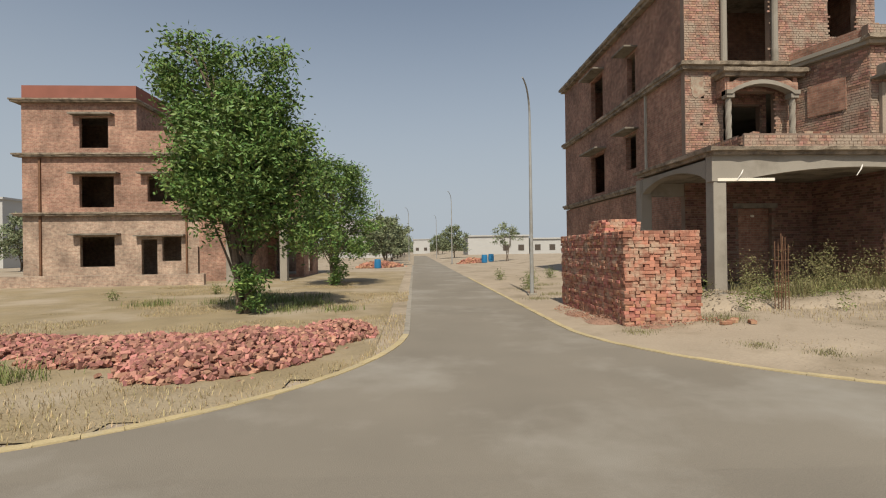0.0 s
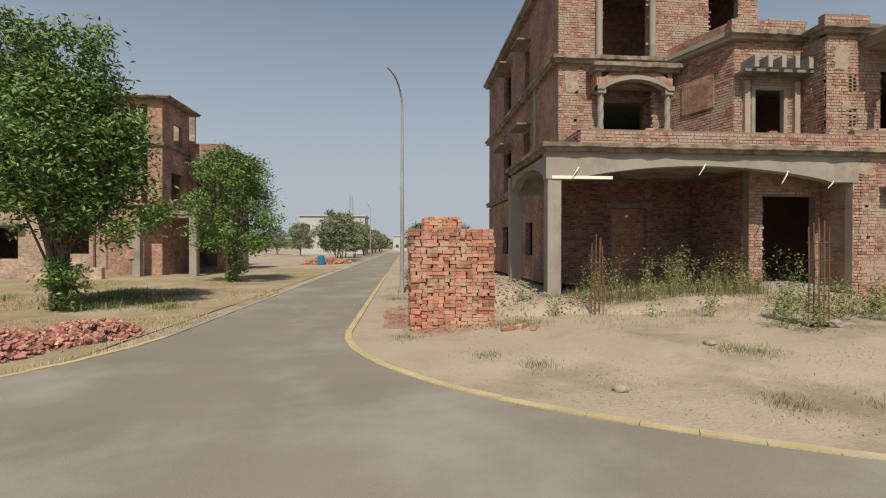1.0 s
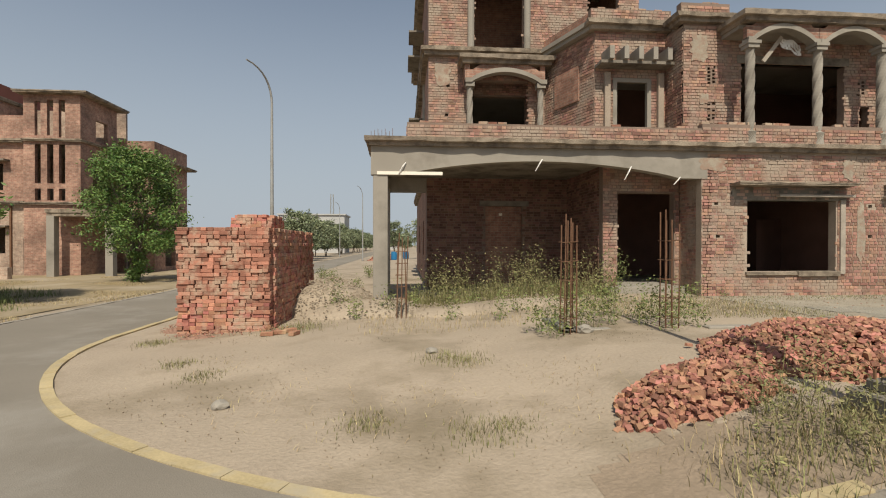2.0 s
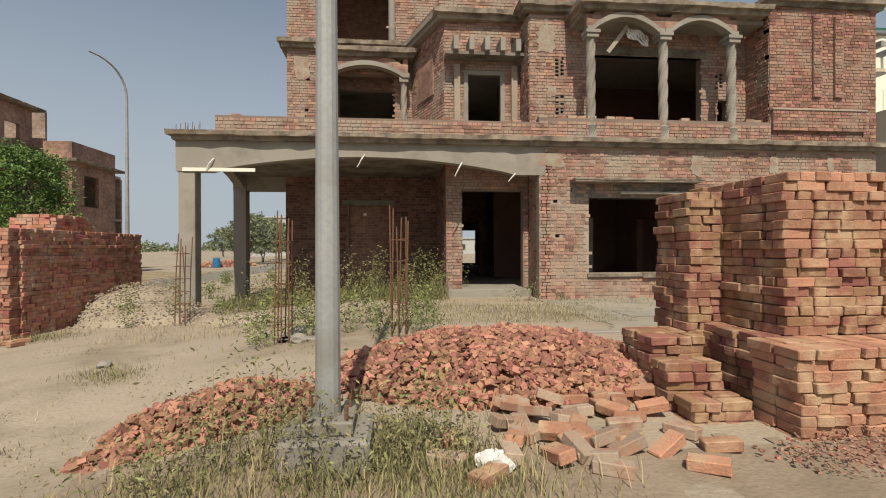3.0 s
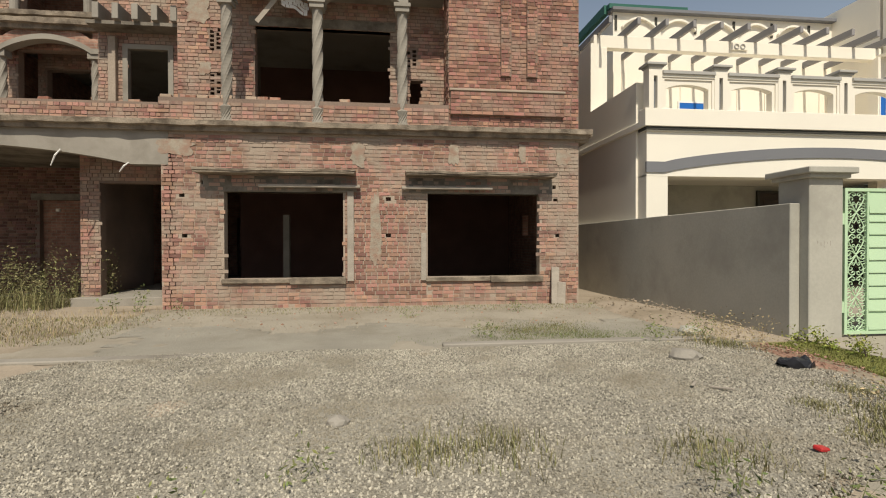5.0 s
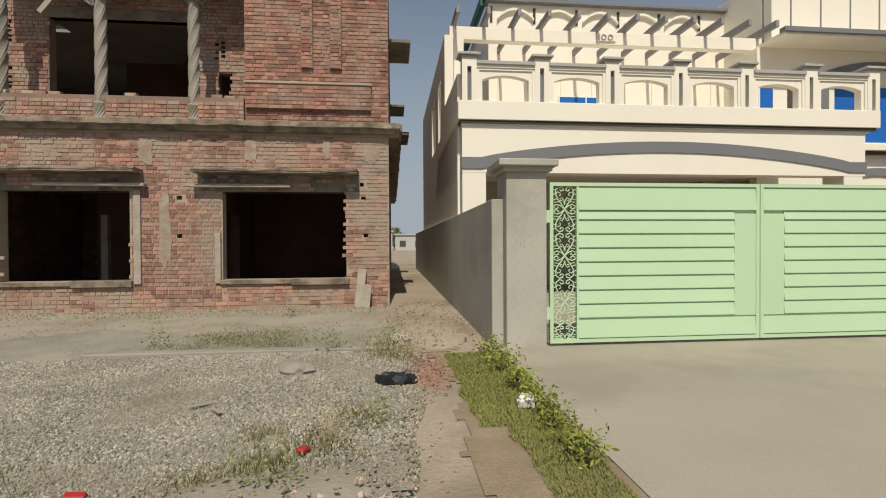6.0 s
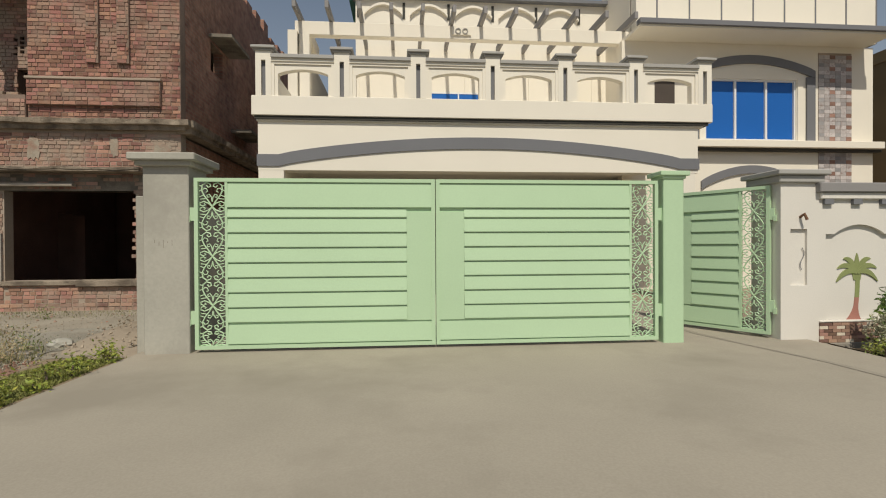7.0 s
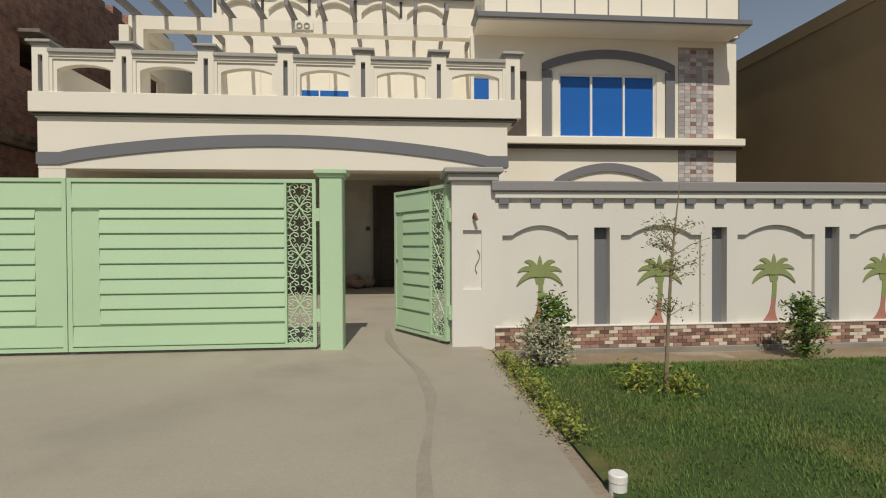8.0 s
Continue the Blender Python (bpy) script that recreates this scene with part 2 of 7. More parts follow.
PALELEAF = mat("dusty_leaf", (0.38, 0.37, 0.25), 0.8, 0.2, 1.5, 30, 0.1, 0.003, island=0.35, hue=0.02)
TUFT = mat("olive_tuft", (0.20, 0.188, 0.085), 0.8, 0.25, 1.5, 30, 0.1, 0.003, island=0.5, hue=0.03)
WEED = mat("weed_leaf", (0.16, 0.185, 0.065), 0.7, 0.25, 1.5, 30, 0.1, 0.003, island=0.5, hue=0.03)
STRAW = mat("dry_grass", (0.37, 0.295, 0.165), 0.8, 0.25, 1.2, 30, 0.1, 0.003, island=0.4, hue=0.02)
LAWN = mat("lawn_soil", (0.055, 0.085, 0.022), 0.95, 0.35, 1.5, 50, 0.6, 0.02, stain=(0.16, 0.14, 0.05), stain_at=0.62, stain_scale=1.2)
STRIP = mat("strip_soil", (0.29, 0.225, 0.15), 0.95, 0.3, 1.5, 50, 0.6, 0.02, stain=(0.24, 0.185, 0.12), stain_at=0.52, stain_scale=1.6)
TURF = mat("lawn_blade", (0.105, 0.18, 0.035), 0.7, 0.4, 0.7, 30, 0.1, 0.002, island=0.34, hue=0.015, stain=(0.17, 0.175, 0.05), stain_at=0.56, stain_scale=0.7)
STRIPBLADE = mat("strip_blade", (0.215, 0.222, 0.062), 0.7, 0.3, 1.2, 30, 0.1, 0.002, island=0.28, hue=0.02)
BLUEPLASTIC = mat("blue_plastic", (0.02, 0.16, 0.34), 0.45, 0.1)
OLIVEWALL = mat("olive_render", (0.25, 0.188, 0.105), 0.95, 0.14, 0.6, 40)
BLACKBAG = mat("black_bag", (0.02, 0.02, 0.024), 0.4, 0.2)
REDPAPER = mat("red_packet", (0.45, 0.03, 0.03), 0.5, 0.1)
TIMBER = mat("grey_plank", (0.34, 0.30, 0.25), 0.9, 0.25, 5, 60)
WHITEPLASTIC = mat("white_pvc", (0.74, 0.72, 0.68), 0.4, 0.06)
# distance haze is put into this dulled, neutral white
PALEBUILD = mat("hazed_white_render", (0.43, 0.43, 0.42), 0.9, 0.08, 0.3, 10)
DARKWOOD = mat("dark_door_wood", (0.05, 0.035, 0.025), 0.5, 0.25, 4, 50, 0.2, 0.004)
PINKTILE = mat("broken_pink_tile", (0.42, 0.32, 0.26), 0.85, 0.2, 5, 60, 0.4, 0.006, island=0.35, hue=0.02)
SACK = mat("dusty_sack", (0.28, 0.20, 0.14), 0.95, 0.25, 4, 60, 0.4, 0.01)
GREENTRIM = mat("dark_green_trim", (0.03, 0.12, 0.09), 0.6, 0.1)

# ---- building helpers ----
WORLD = {}


def thing(name, at, label, category, group="", kind=""):
    ob = new(name)
    ob.empty_display_size = 0.2
    ob.location = at
    WORLD[ob] = Matrix.Translation(at)
    return tagged(ob, label, category, group, kind)


def finish(name, bm, material):
    me = bpy.data.meshes.new(name)
    bm.to_mesh(me)
    bm.free()
    me.materials.append(material)
    return new(name, me)


def part(name, bm, material, parent, label=""):
    """Links a bmesh in world coordinates as one mesh under a thing or a part."""
    bmesh.ops.remove_doubles(bm, verts=bm.verts[:], dist=0.0002)
    ob = finish(name, bm, material)
    return adopt(ob, parent, label)


def adopt(ob, parent, label=""):
    ob.parent = parent
    ob.matrix_parent_inverse = WORLD[parent].inverted()
    WORLD[ob] = Matrix.Identity(4)
    return tagged(ob, label)


def solid(name, bm, material, label, category, kind="", group=""):
    ob = finish(name, bm, material)
    WORLD[ob] = Matrix.Identity(4)
    return tagged(ob, label, category, group, kind)


def raw(name, verts, faces, material):
    me = bpy.data.meshes.new(name)
    me.from_pydata(verts, [], faces)
    me.materials.append(material)
    return new(name, me)


def box(bm, x0, x1, y0, y1, z0, z1, m=None):
    vs = [Vector((x, y, z)) for z in (z0, z1) for y in (y0, y1) for x in (x0, x1)]
    if m is not None:
        vs = [m @ v for v in vs]
    vs = [bm.verts.new(v) for v in vs]
    for f in ((0, 2, 3, 1), (4, 5, 7, 6), (0, 1, 5, 4), (1, 3, 7, 5), (3, 2, 6, 7), (2, 0, 4, 6)):
        bm.faces.new([vs[i] for i in f])


def boxes(*rows):
    bm = bmesh.new()
    for r in rows:
        box(bm, *r)
    return bm


def soft(bm, width=0.01):
    bmesh.ops.bevel(bm, geom=bm.edges[:], offset=width, segments=1, affect="EDGES", clamp_overlap=True)
    return bm


def tube(bm, pts, radii, sides=8, cap=True):
    pts = [Vector(p) for p in pts]
    rings = []
    side = None
    for i, p in enumerate(pts):
        d = (pts[min(i + 1, len(pts) - 1)] - pts[max(i - 1, 0)]).normalized()
        if side is None:
            side = d.orthogonal().normalized()
        side = (side - d * side.dot(d)).normalized()
        up = d.cross(side)
        r = radii[i] if isinstance(radii, list) else radii
        rings.append([bm.verts.new(p + r * (math.cos(a) * side + math.sin(a) * up)) for a in [2 * math.pi * k / sides for k in range(sides)]])
    for a, b in zip(rings, rings[1:]):
        for k in range(sides):
            bm.faces.new((a[k], a[(k + 1) % sides], b[(k + 1) % sides], b[k]))
    if cap:
        bm.faces.new(rings[0][::-1])
        bm.faces.new(rings[-1])


def outline(bm, pts, y0, y1, m=None):
    """A flat outline in x and z, given depth from y0 to y1."""
    a = [Vector((x, y0, z)) for x, z in pts]
    b = [Vector((x, y1, z)) for x, z in pts]
    if m is not None:
        a, b = [m @ v for v in a], [m @ v for v in b]
    a, b = [bm.verts.new(v) for v in a], [bm.verts.new(v) for v in b]
    bm.faces.new(a), bm.faces.new(b[::-1])
    for i in range(len(a)):
        j = (i + 1) % len(a)
        bm.faces.new((a[j], a[i], b[i], b[j]))


def arch_band(bm, x0, x1, z_end, z_mid, thick, y0, y1, n=24, end=0.0):
    """A shallow arched band built as short straight blocks; end: level stretch at both ends."""
    def z(x):
        u = min(1.0, max(0.0, (x - x0 - end) / (x1 - x0 - 2 * end)))
        return z_end + (z_mid - z_end) * math.sin(math.pi * u) ** 0.8 if 0 < u < 1 else z_end
    xs = [x0, x0 + end] + [x0 + end + (x1 - x0 - 2 * end) * k / n for k in range(1, n)] + [x1 - end, x1] if end else [x0 + (x1 - x0) * k / n for k in range(n + 1)]
    low = [(x, z(x)) for x in xs]
    for (xa, za), (xb, zb) in zip(low, low[1:]):
        outline(bm, [(xa, za), (xb, zb), (xb, zb + thick), (xa, za + thick)], y0, y1)


def pierced(bm, u0, u1, z0, z1, holes, y0, y1, m=None):
    """A wall with openings as one closed mesh."""
    us = sorted({round(v, 4) for v in (u0, u1, *[min(max(h[k], u0), u1) for h in holes for k in (0, 1)])})
    zs = sorted({round(v, 4) for v in (z0, z1, *[min(max(h[k], z0), z1) for h in holes for k in (2, 3)])})
    us, zs = [v for k, v in enumerate(us) if k == 0 or v - us[k - 1] > 1e-3], [v for k, v in enumerate(zs) if k == 0 or v - zs[k - 1] > 1e-3]
    full = {(i, k) for i in range(len(us) - 1) for k in range(len(zs) - 1) if not any(h[0] < (us[i] + us[i + 1]) / 2 < h[1] and h[2] < (zs[k] + zs[k + 1]) / 2 < h[3] for h in holes)}
    seen = {}

    def vert(i, k, d):
        if (i, k, d) not in seen:
            p = Vector((us[i], (y0, y1)[d], zs[k]))
            seen[i, k, d] = bm.verts.new(m @ p if m is not None else p)
        return seen[i, k, d]
    for i, k in full:
        bm.faces.new([vert(i, k, 0), vert(i + 1, k, 0), vert(i + 1, k + 1, 0), vert(i, k + 1, 0)])
        bm.faces.new([vert(i, k + 1, 1), vert(i + 1, k + 1, 1), vert(i + 1, k, 1), vert(i, k, 1)])
        for (di, dk), (a, b) in (((-1, 0), ((0, 1), (0, 0))), ((1, 0), ((1, 0), (1, 1))), ((0, -1), ((0, 0), (1, 0))), ((0, 1), ((1, 1), (0, 1)))):
            if (i + di, k + dk) not in full:
                bm.faces.new([vert(i + a[0], k + a[1], 0), vert(i + a[0], k + a[1], 1), vert(i + b[0], k + b[1], 1), vert(i + b[0], k + b[1], 0)])


def brick_cells(u0, u1, z0, z1, holes, rng, course=0.0837, length=0.239):
    rows = int((z1 - z0) / course)
    for r in range(rows):
        za = z0 + r * course
        header = r % 2
        step = length / 2 if header else length
        u = u0 - rng.random() * 0.1
        while u < u1:
            a, b = max(u, u0), min(u + step, u1)
            u += step
            if b - a < 0.05:
                continue
            mid, zm = (a + b) / 2, za + course / 2
            clear = all(not (h[0] - 0.02 < mid < h[1] + 0.02 and h[2] - 0.02 < zm < h[3] + 0.02) for h in holes)
            if clear:
                yield a + 0.005, b - 0.005, za + 0.005, za + course - 0.005


def wall(parent, name, at, angle, length, z0, z1, holes=(), thick=0.23, material=None, skin=True, label="", seed=1, pieces=None, bricks=None):
    """A wall from at, running along its local x; its outer face looks along local -y. Bricks stand a little proud of the mortar."""
    m = Matrix.Translation((at[0], at[1], 0)) @ Matrix.Rotation(radians(angle), 4, "Z")
    bm = bmesh.new()
    pierced(bm, 0, length, z0, z1, holes, 0, thick, m)
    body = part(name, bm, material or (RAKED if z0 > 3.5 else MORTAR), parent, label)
    if skin:
        rng = random.Random(seed)
        verts, faces = [], []
        for a, b, za, zb in brick_cells(0, length, z0, z1, holes, rng):
            if pieces and pieces[0] < (a + b) / 2 < pieces[1] and pieces[2] < (za + zb) / 2 < pieces[3]:
                continue
            d = -rng.uniform(0.004, 0.02)
            j = rng.uniform(-0.005, 0.005)
            k = len(verts)
            if rng.random() < 0.006:
                continue
            for y, e in ((d, 0.004), (0.01, 0.0)):
                verts += [m @ Vector((a + e, y, za + e + j)), m @ Vector((b - e, y, za + e - j)), m @ Vector((b - e, y, zb - e + j)), m @ Vector((a + e, y, zb - e))]
            faces += [(k, k + 1, k + 2, k + 3)] + [(k + p, k + 4 + p, k + 4 + (p + 1) % 4, k + (p + 1) % 4) for p in range(4)]
        ob = raw("brickwork", verts, faces, bricks or BRICK)
        adopt(ob, body)
        tagged(ob, kind="stuff")
    if pieces:
        rng = random.Random(seed + 50)
        cache = {}
        for a, b, za, zb in brick_cells(*pieces[:4], holes, rng):
            w = round((b - a) / 0.02) * 0.02
            if w not in cache:
                q = bmesh.new()
                box(q, -w / 2 + 0.002, w / 2 - 0.002, -0.012, 0.012, -0.0365, 0.0365)
                me = bpy.data.meshes.new("brick")
                soft(q, 0.004).to_mesh(me)
                q.free()
                me.materials.append(BRICK1)
                cache[w] = me
            ob = new("brick", cache[w])
            ob.matrix_basis = m @ Matrix.Translation(((a + b) / 2, -rng.uniform(0, 0.006), (za + zb) / 2))
            ob.parent = body
    return body


# raked mortar, darkened so the shade inside the joints is in its colour
RAKED = mat("raked_joint_shade", (0.225, 0.165, 0.13), 0.95, 0.3, 1.2, 45, 0.5, 0.01)
BRICK1 = mat("facing_brick", (0.31, 0.172, 0.13), 0.92, 0.22, 1.2, 45, 0.7, 0.01, obj=0.4, hue=0.014, stain=(0.32, 0.255, 0.20), stain_at=0.53, stain_scale=1.3)


def lerp_map(v, rows):
    for (a, p), (b, q) in zip(rows, rows[1:]):
        if v <= b:
            u = max(0.0, (v - a) / (b - a))
            return p + (q - p) * u * u * (3 - 2 * u)
    return rows[-1][1]


def ground_z(x, y):
    a = lerp_map(x, [(4.5, 0.0), (11.6, 0.5), (15.0, 1.0)])
    b = lerp_map(y, [(8.0, 0.2), (10.5, 0.55), (13.2, 1.0)])
    c = lerp_map(x, [(12.2, 0.0), (14.8, 1.0)])
    z = -0.5 + 0.5 * a * (b + (1 - b) * c)
    d = lerp_map(y, [(7.1, 1.0), (7.9, 0.0)])
    z = z * (1 - d) - 0.42 * d
    # the planting bed lies a little lower than the driveway
    return z - 0.11 * lerp_map(x, [(38.05, 0.0), (38.3, 1.0)]) * lerp_map(y, [(11.4, 0.0), (12.5, 1.0), (13.05, 1.0), (13.5, 0.0)])


# ---- ground, road, kerbs ----
def steps(a, b, d):
    return [a + (b - a) * k / max(1, round((b - a) / d)) for k in range(max(1, round((b - a) / d)))]


def swell(x, y, rough):
    """Small rises and hollows of loose ground."""
    return noise.noise(Vector((x * 0.9, y * 0.9, 3))) * rough + noise.noise(Vector((x * 3.1, y * 3.1, 7))) * rough * 0.4


def sheet(name, xs, ys, material, lift, keep=None, rough=0.0):
    verts, faces, index = [], [], {}
    for j, y in enumerate(ys):
        for i, x in enumerate(xs):
            index[i, j] = len(verts)
            n = swell(x, y, rough) if rough else 0.0
            verts.append((x, y, ground_z(x, y) + lift + n))
    for j in range(len(ys) - 1):
        for i in range(len(xs) - 1):
            if keep is None or keep((xs[i] + xs[i + 1]) / 2, (ys[j] + ys[j + 1]) / 2):
                faces.append((index[i, j], index[i + 1, j], index[i + 1, j + 1], index[i, j + 1]))
    ob = raw(name, verts, faces, material)
    for p in ob.data.polygons:
        p.use_smooth = True
    WORLD[ob] = Matrix.Identity(4)
    return ob


NEAR_X = steps(-12, 56, 0.5)
NEAR_Y = steps(-4, 7, 0.5) + steps(7, 13.5, 0.25) + steps(13.5, 32, 0.5)
GX = [-2500, -1200, -600, -300, -150, -80, -50, -35, -25, -18] + NEAR_X + [56, 65, 80, 110, 160, 300, 600, 1200, 2500]
GY = [-2500, -900, -300, -100, -40, -15] + NEAR_Y + [32, 36, 42, 50, 60, 80, 110, 160, 300, 600, 1200, 2500]
ground = sheet("ground", GX, GY, SAND, -0.006)
tagged(ground, "pale sandy open ground of the building plots", "ground", kind="structure")

# left corner curve, right corner curve, as angle sweeps of two ellipses
LEFT_C, LEFT_A, LEFT_B = (-3.5, 15.5), 5.8, 6.5
RIGHT_C, RIGHT_A, RIGHT_B = (14.5, 15.5), 8.85, 7.38


def left_curve():
    pts = [(2.3, y) for y in (140, 90, 60, 45, 35, 28, 22, 18)]
    pts += [(LEFT_C[0] + LEFT_A * math.cos(a), LEFT_C[1] - LEFT_B * math.sin(a)) for a in [math.pi / 2 * k / 26 for k in range(27)]]
    return pts + [(-6, 9.0), (-12, 9.0), (-40, 9.0)]


def right_curve():
    pts = [(5.65, y) for y in (140, 90, 60, 45, 35, 28, 22, 18)]
    pts += [(RIGHT_C[0] - RIGHT_A * math.cos(a), RIGHT_C[1] - RIGHT_B * math.sin(a)) for a in [math.pi / 2 * k / 26 for k in range(27)]]
    return pts + [(16.2, 8.1), (18, 7.6), (30, 7.3), (60, 7.3)]


def lerp_row(x):
    """The main road's far edge."""
    if x < 14.5:
        return 9.0 - 0.88 * min(1, max(0, (x + 3.5) / 18))
    return 8.12 if x < 15 else max(7.3, 8.12 - 0.25 * (x - 14.5))


def road_mesh():
    lc, rc = left_curve()[:-3], right_curve()[:-4]
    verts, faces = [], []
    for (xa, ya), (xb, yb) in zip(lc, rc):
        n = 16
        for k in range(n + 1):
            x, y = xa + (xb - xa) * k / n, ya + (yb - ya) * k / n
            verts.append((x, y, ground_z(x, y) + 0.012))
    n = 17
    for j in range(len(lc) - 1):
        for k in range(n - 1):
            faces.append((j * n + k, j * n + k + 1, (j + 1) * n + k + 1, (j + 1) * n + k))
    # the main road runs on behind the camera
    base = len(verts)
    xs = [-40 + 100 * k / 100 for k in range(101)]
    for y in (9.0, 7.1, 5, 0, -4):
        for x in xs:
            yy = lerp_row(x) if y == 9.0 else y
            verts.append((x, yy, ground_z(x, yy) + 0.012))
    for j in range(4):
        for i in range(100):
            a = base + j * 101 + i
            faces.append((a, a + 101, a + 102, a + 1))
    ob = raw("road", verts, faces, ASPHALT)
    for p in ob.data.polygons:
        p.use_smooth = True
    WORLD[ob] = Matrix.Identity(4)
    tagged(ob, "worn grey asphalt side road with dusty edges", "road", kind="structure")


road_mesh()


def kerb(name, pts, width, side, material, label):
    """A low flush kerb, painted, that follows the road's edge in short stones."""
    root = thing(name, (pts[0][0], pts[0][1], ground_z(*pts[0])), label, "kerb", kind="structure")
    bm = bmesh.new()
    dense = []
    for (xa, ya), (xb, yb) in zip(pts, pts[1:]):
        n = max(1, int(math.hypot(xb - xa, yb - ya) / 0.5))
        dense += [(xa + (xb - xa) * k / n, ya + (yb - ya) * k / n) for k in range(n)]
    dense.append(pts[-1])
    for i, ((xa, ya), (xb, yb)) in enumerate(zip(dense, dense[1:])):
        d = Vector((xb - xa, yb - ya, 0)).normalized()
        nrm = Vector((-d.y, d.x, 0)) * width * side
        a, b = Vector((xa, ya, ground_z(xa, ya))) + d * 0.004, Vector((xb, yb, ground_z(xb, yb))) - d * 0.004
        up = Vector((0, 0, 0.026 + 0.005 * math.sin(i * 2.3)))
        low = Vector((0, 0, -0.05))
        vs = [bm.verts.new(p) for p in (a + low, b + low, b + nrm + low, a + nrm + low, a + up, b + up, b + nrm + up, a + nrm + up)]
        for f in ((0, 3, 2, 1), (4, 5, 6, 7), (0, 1, 5, 4), (1, 2, 6, 5), (2, 3, 7, 6), (3, 0, 4, 7)):
            bm.faces.new([vs[k] for k in f])
    bmesh.ops.recalc_face_normals(bm, faces=bm.faces[:])
    part("kerb_stones", bm, material, root)


LC, RC = left_curve(), right_curve()
kerb("kerb_left", LC[9:], 0.13, -1, YELLOW, "low roadside kerb with chipped yellow paint along the verge")
kerb("kerb_left_far", LC[2:10], 0.13, -1, CONCRETE, "low pale concrete kerb along the side road")
kerb("kerb_right", [p for p in RC[4:] if p[0] < 14.4], 0.13, 1, YELLOW, "low roadside kerb with chipped yellow paint round the corner plot")

verge = sheet("verge", steps(-34, 2.2, 0.5), steps(9.2, 46, 0.5), VERGE, 0.012, lambda x, y: not (x > LEFT_C[0] and y < LEFT_C[1] and ((x - LEFT_C[0]) / (LEFT_A - 0.1)) ** 2 + ((y - LEFT_C[1]) / (LEFT_B - 0.1)) ** 2 > 1), 0.02)
tagged(verge, "dry straw-coloured verge with bare dusty patches", "verge", kind="structure")
gravel_bed = sheet("gravel_bed", steps(19.6, 28.5, 0.1), steps(8.6, 15.2, 0.1), GRAVEL, 0.01, lambda x, y: noise.noise(Vector((x * 0.7, y * 0.7, 1))) * 0.8 + min(x - 19.6, 28.5 - x, y - 8.5, 15.2 - y) > 0.35 + 0.3 * noise.noise(Vector((x * 4, y * 4, 2))), 0.022)
tagged(gravel_bed, "patch of loose grey gravel in front of the unfinished house", "gravel", kind="structure")
roadside = sheet("roadside_soil", steps(12.6, 28.3, 0.1), steps(7.7, 9.6, 0.1), ROADSOIL, 0.002, lambda x, y: y < 8.95 + 0.9 * noise.noise(Vector((x * 0.8, y * 0.8, 9))) + 0.25 * noise.noise(Vector((x * 5, y * 5, 9))) and y > lerp_row(x) + 0.05, 0.012)
tagged(roadside, "trodden brown soil along the road's edge", "soil", kind="structure")
forecourt = sheet("forecourt", steps(18.6, 29.25, 0.1), steps(12.6, 17.46, 0.1), FOREDUST, 0.003, lambda x, y: min(x - 18.6, 29.25 - x, y - 12.6) > 0.25 + 0.3 * noise.noise(Vector((x * 1.3, y * 1.3, 6))), 0.008)
tagged(forecourt, "grey dusty forecourt strewn with crumbs", "ground", kind="structure")
driveway = sheet("driveway", [29.36] + steps(29.46, 38.0, 0.4) + [38.0], steps(7.5, 22.0, 0.4), DRIVE, 0.012)
tagged(driveway, "smooth pale concrete driveway before the gate", "driveway", kind="structure")
bed = sheet("planting_bed", steps(38.1, 52, 0.3) + [52], steps(11.8, 12.95, 0.1), STRIP, 0.008, None, 0.02)
tagged(bed, "bare brown soil at the foot of the boundary wall", "soil", kind="structure")
lawn = sheet("lawn", steps(38.1, 52, 0.4), steps(8.0, 12.4, 0.2), LAWN, 0.02, None, 0.015)
tagged(lawn, "short green lawn beside the driveway", "lawn", kind="structure")
strip = sheet("grass_strip", steps(28.2, 29.6, 0.06), steps(8.6, 12.95, 0.08), STRIP, 0.003, lambda x, y: x > 28.6 + 0.2 * noise.noise(Vector((y * 1.7, x, 4))) + 0.06 * noise.noise(Vector((y * 7, x * 7, 4))), 0.006)
tagged(strip, "narrow green grass strip beside the driveway", "grass strip", kind="structure")


# ---- the unfinished brick house ----
house = thing("unfinished_house", (20, 24, 0), "large unfinished three-storey house of bare red brick with grey concrete slabs", "house")


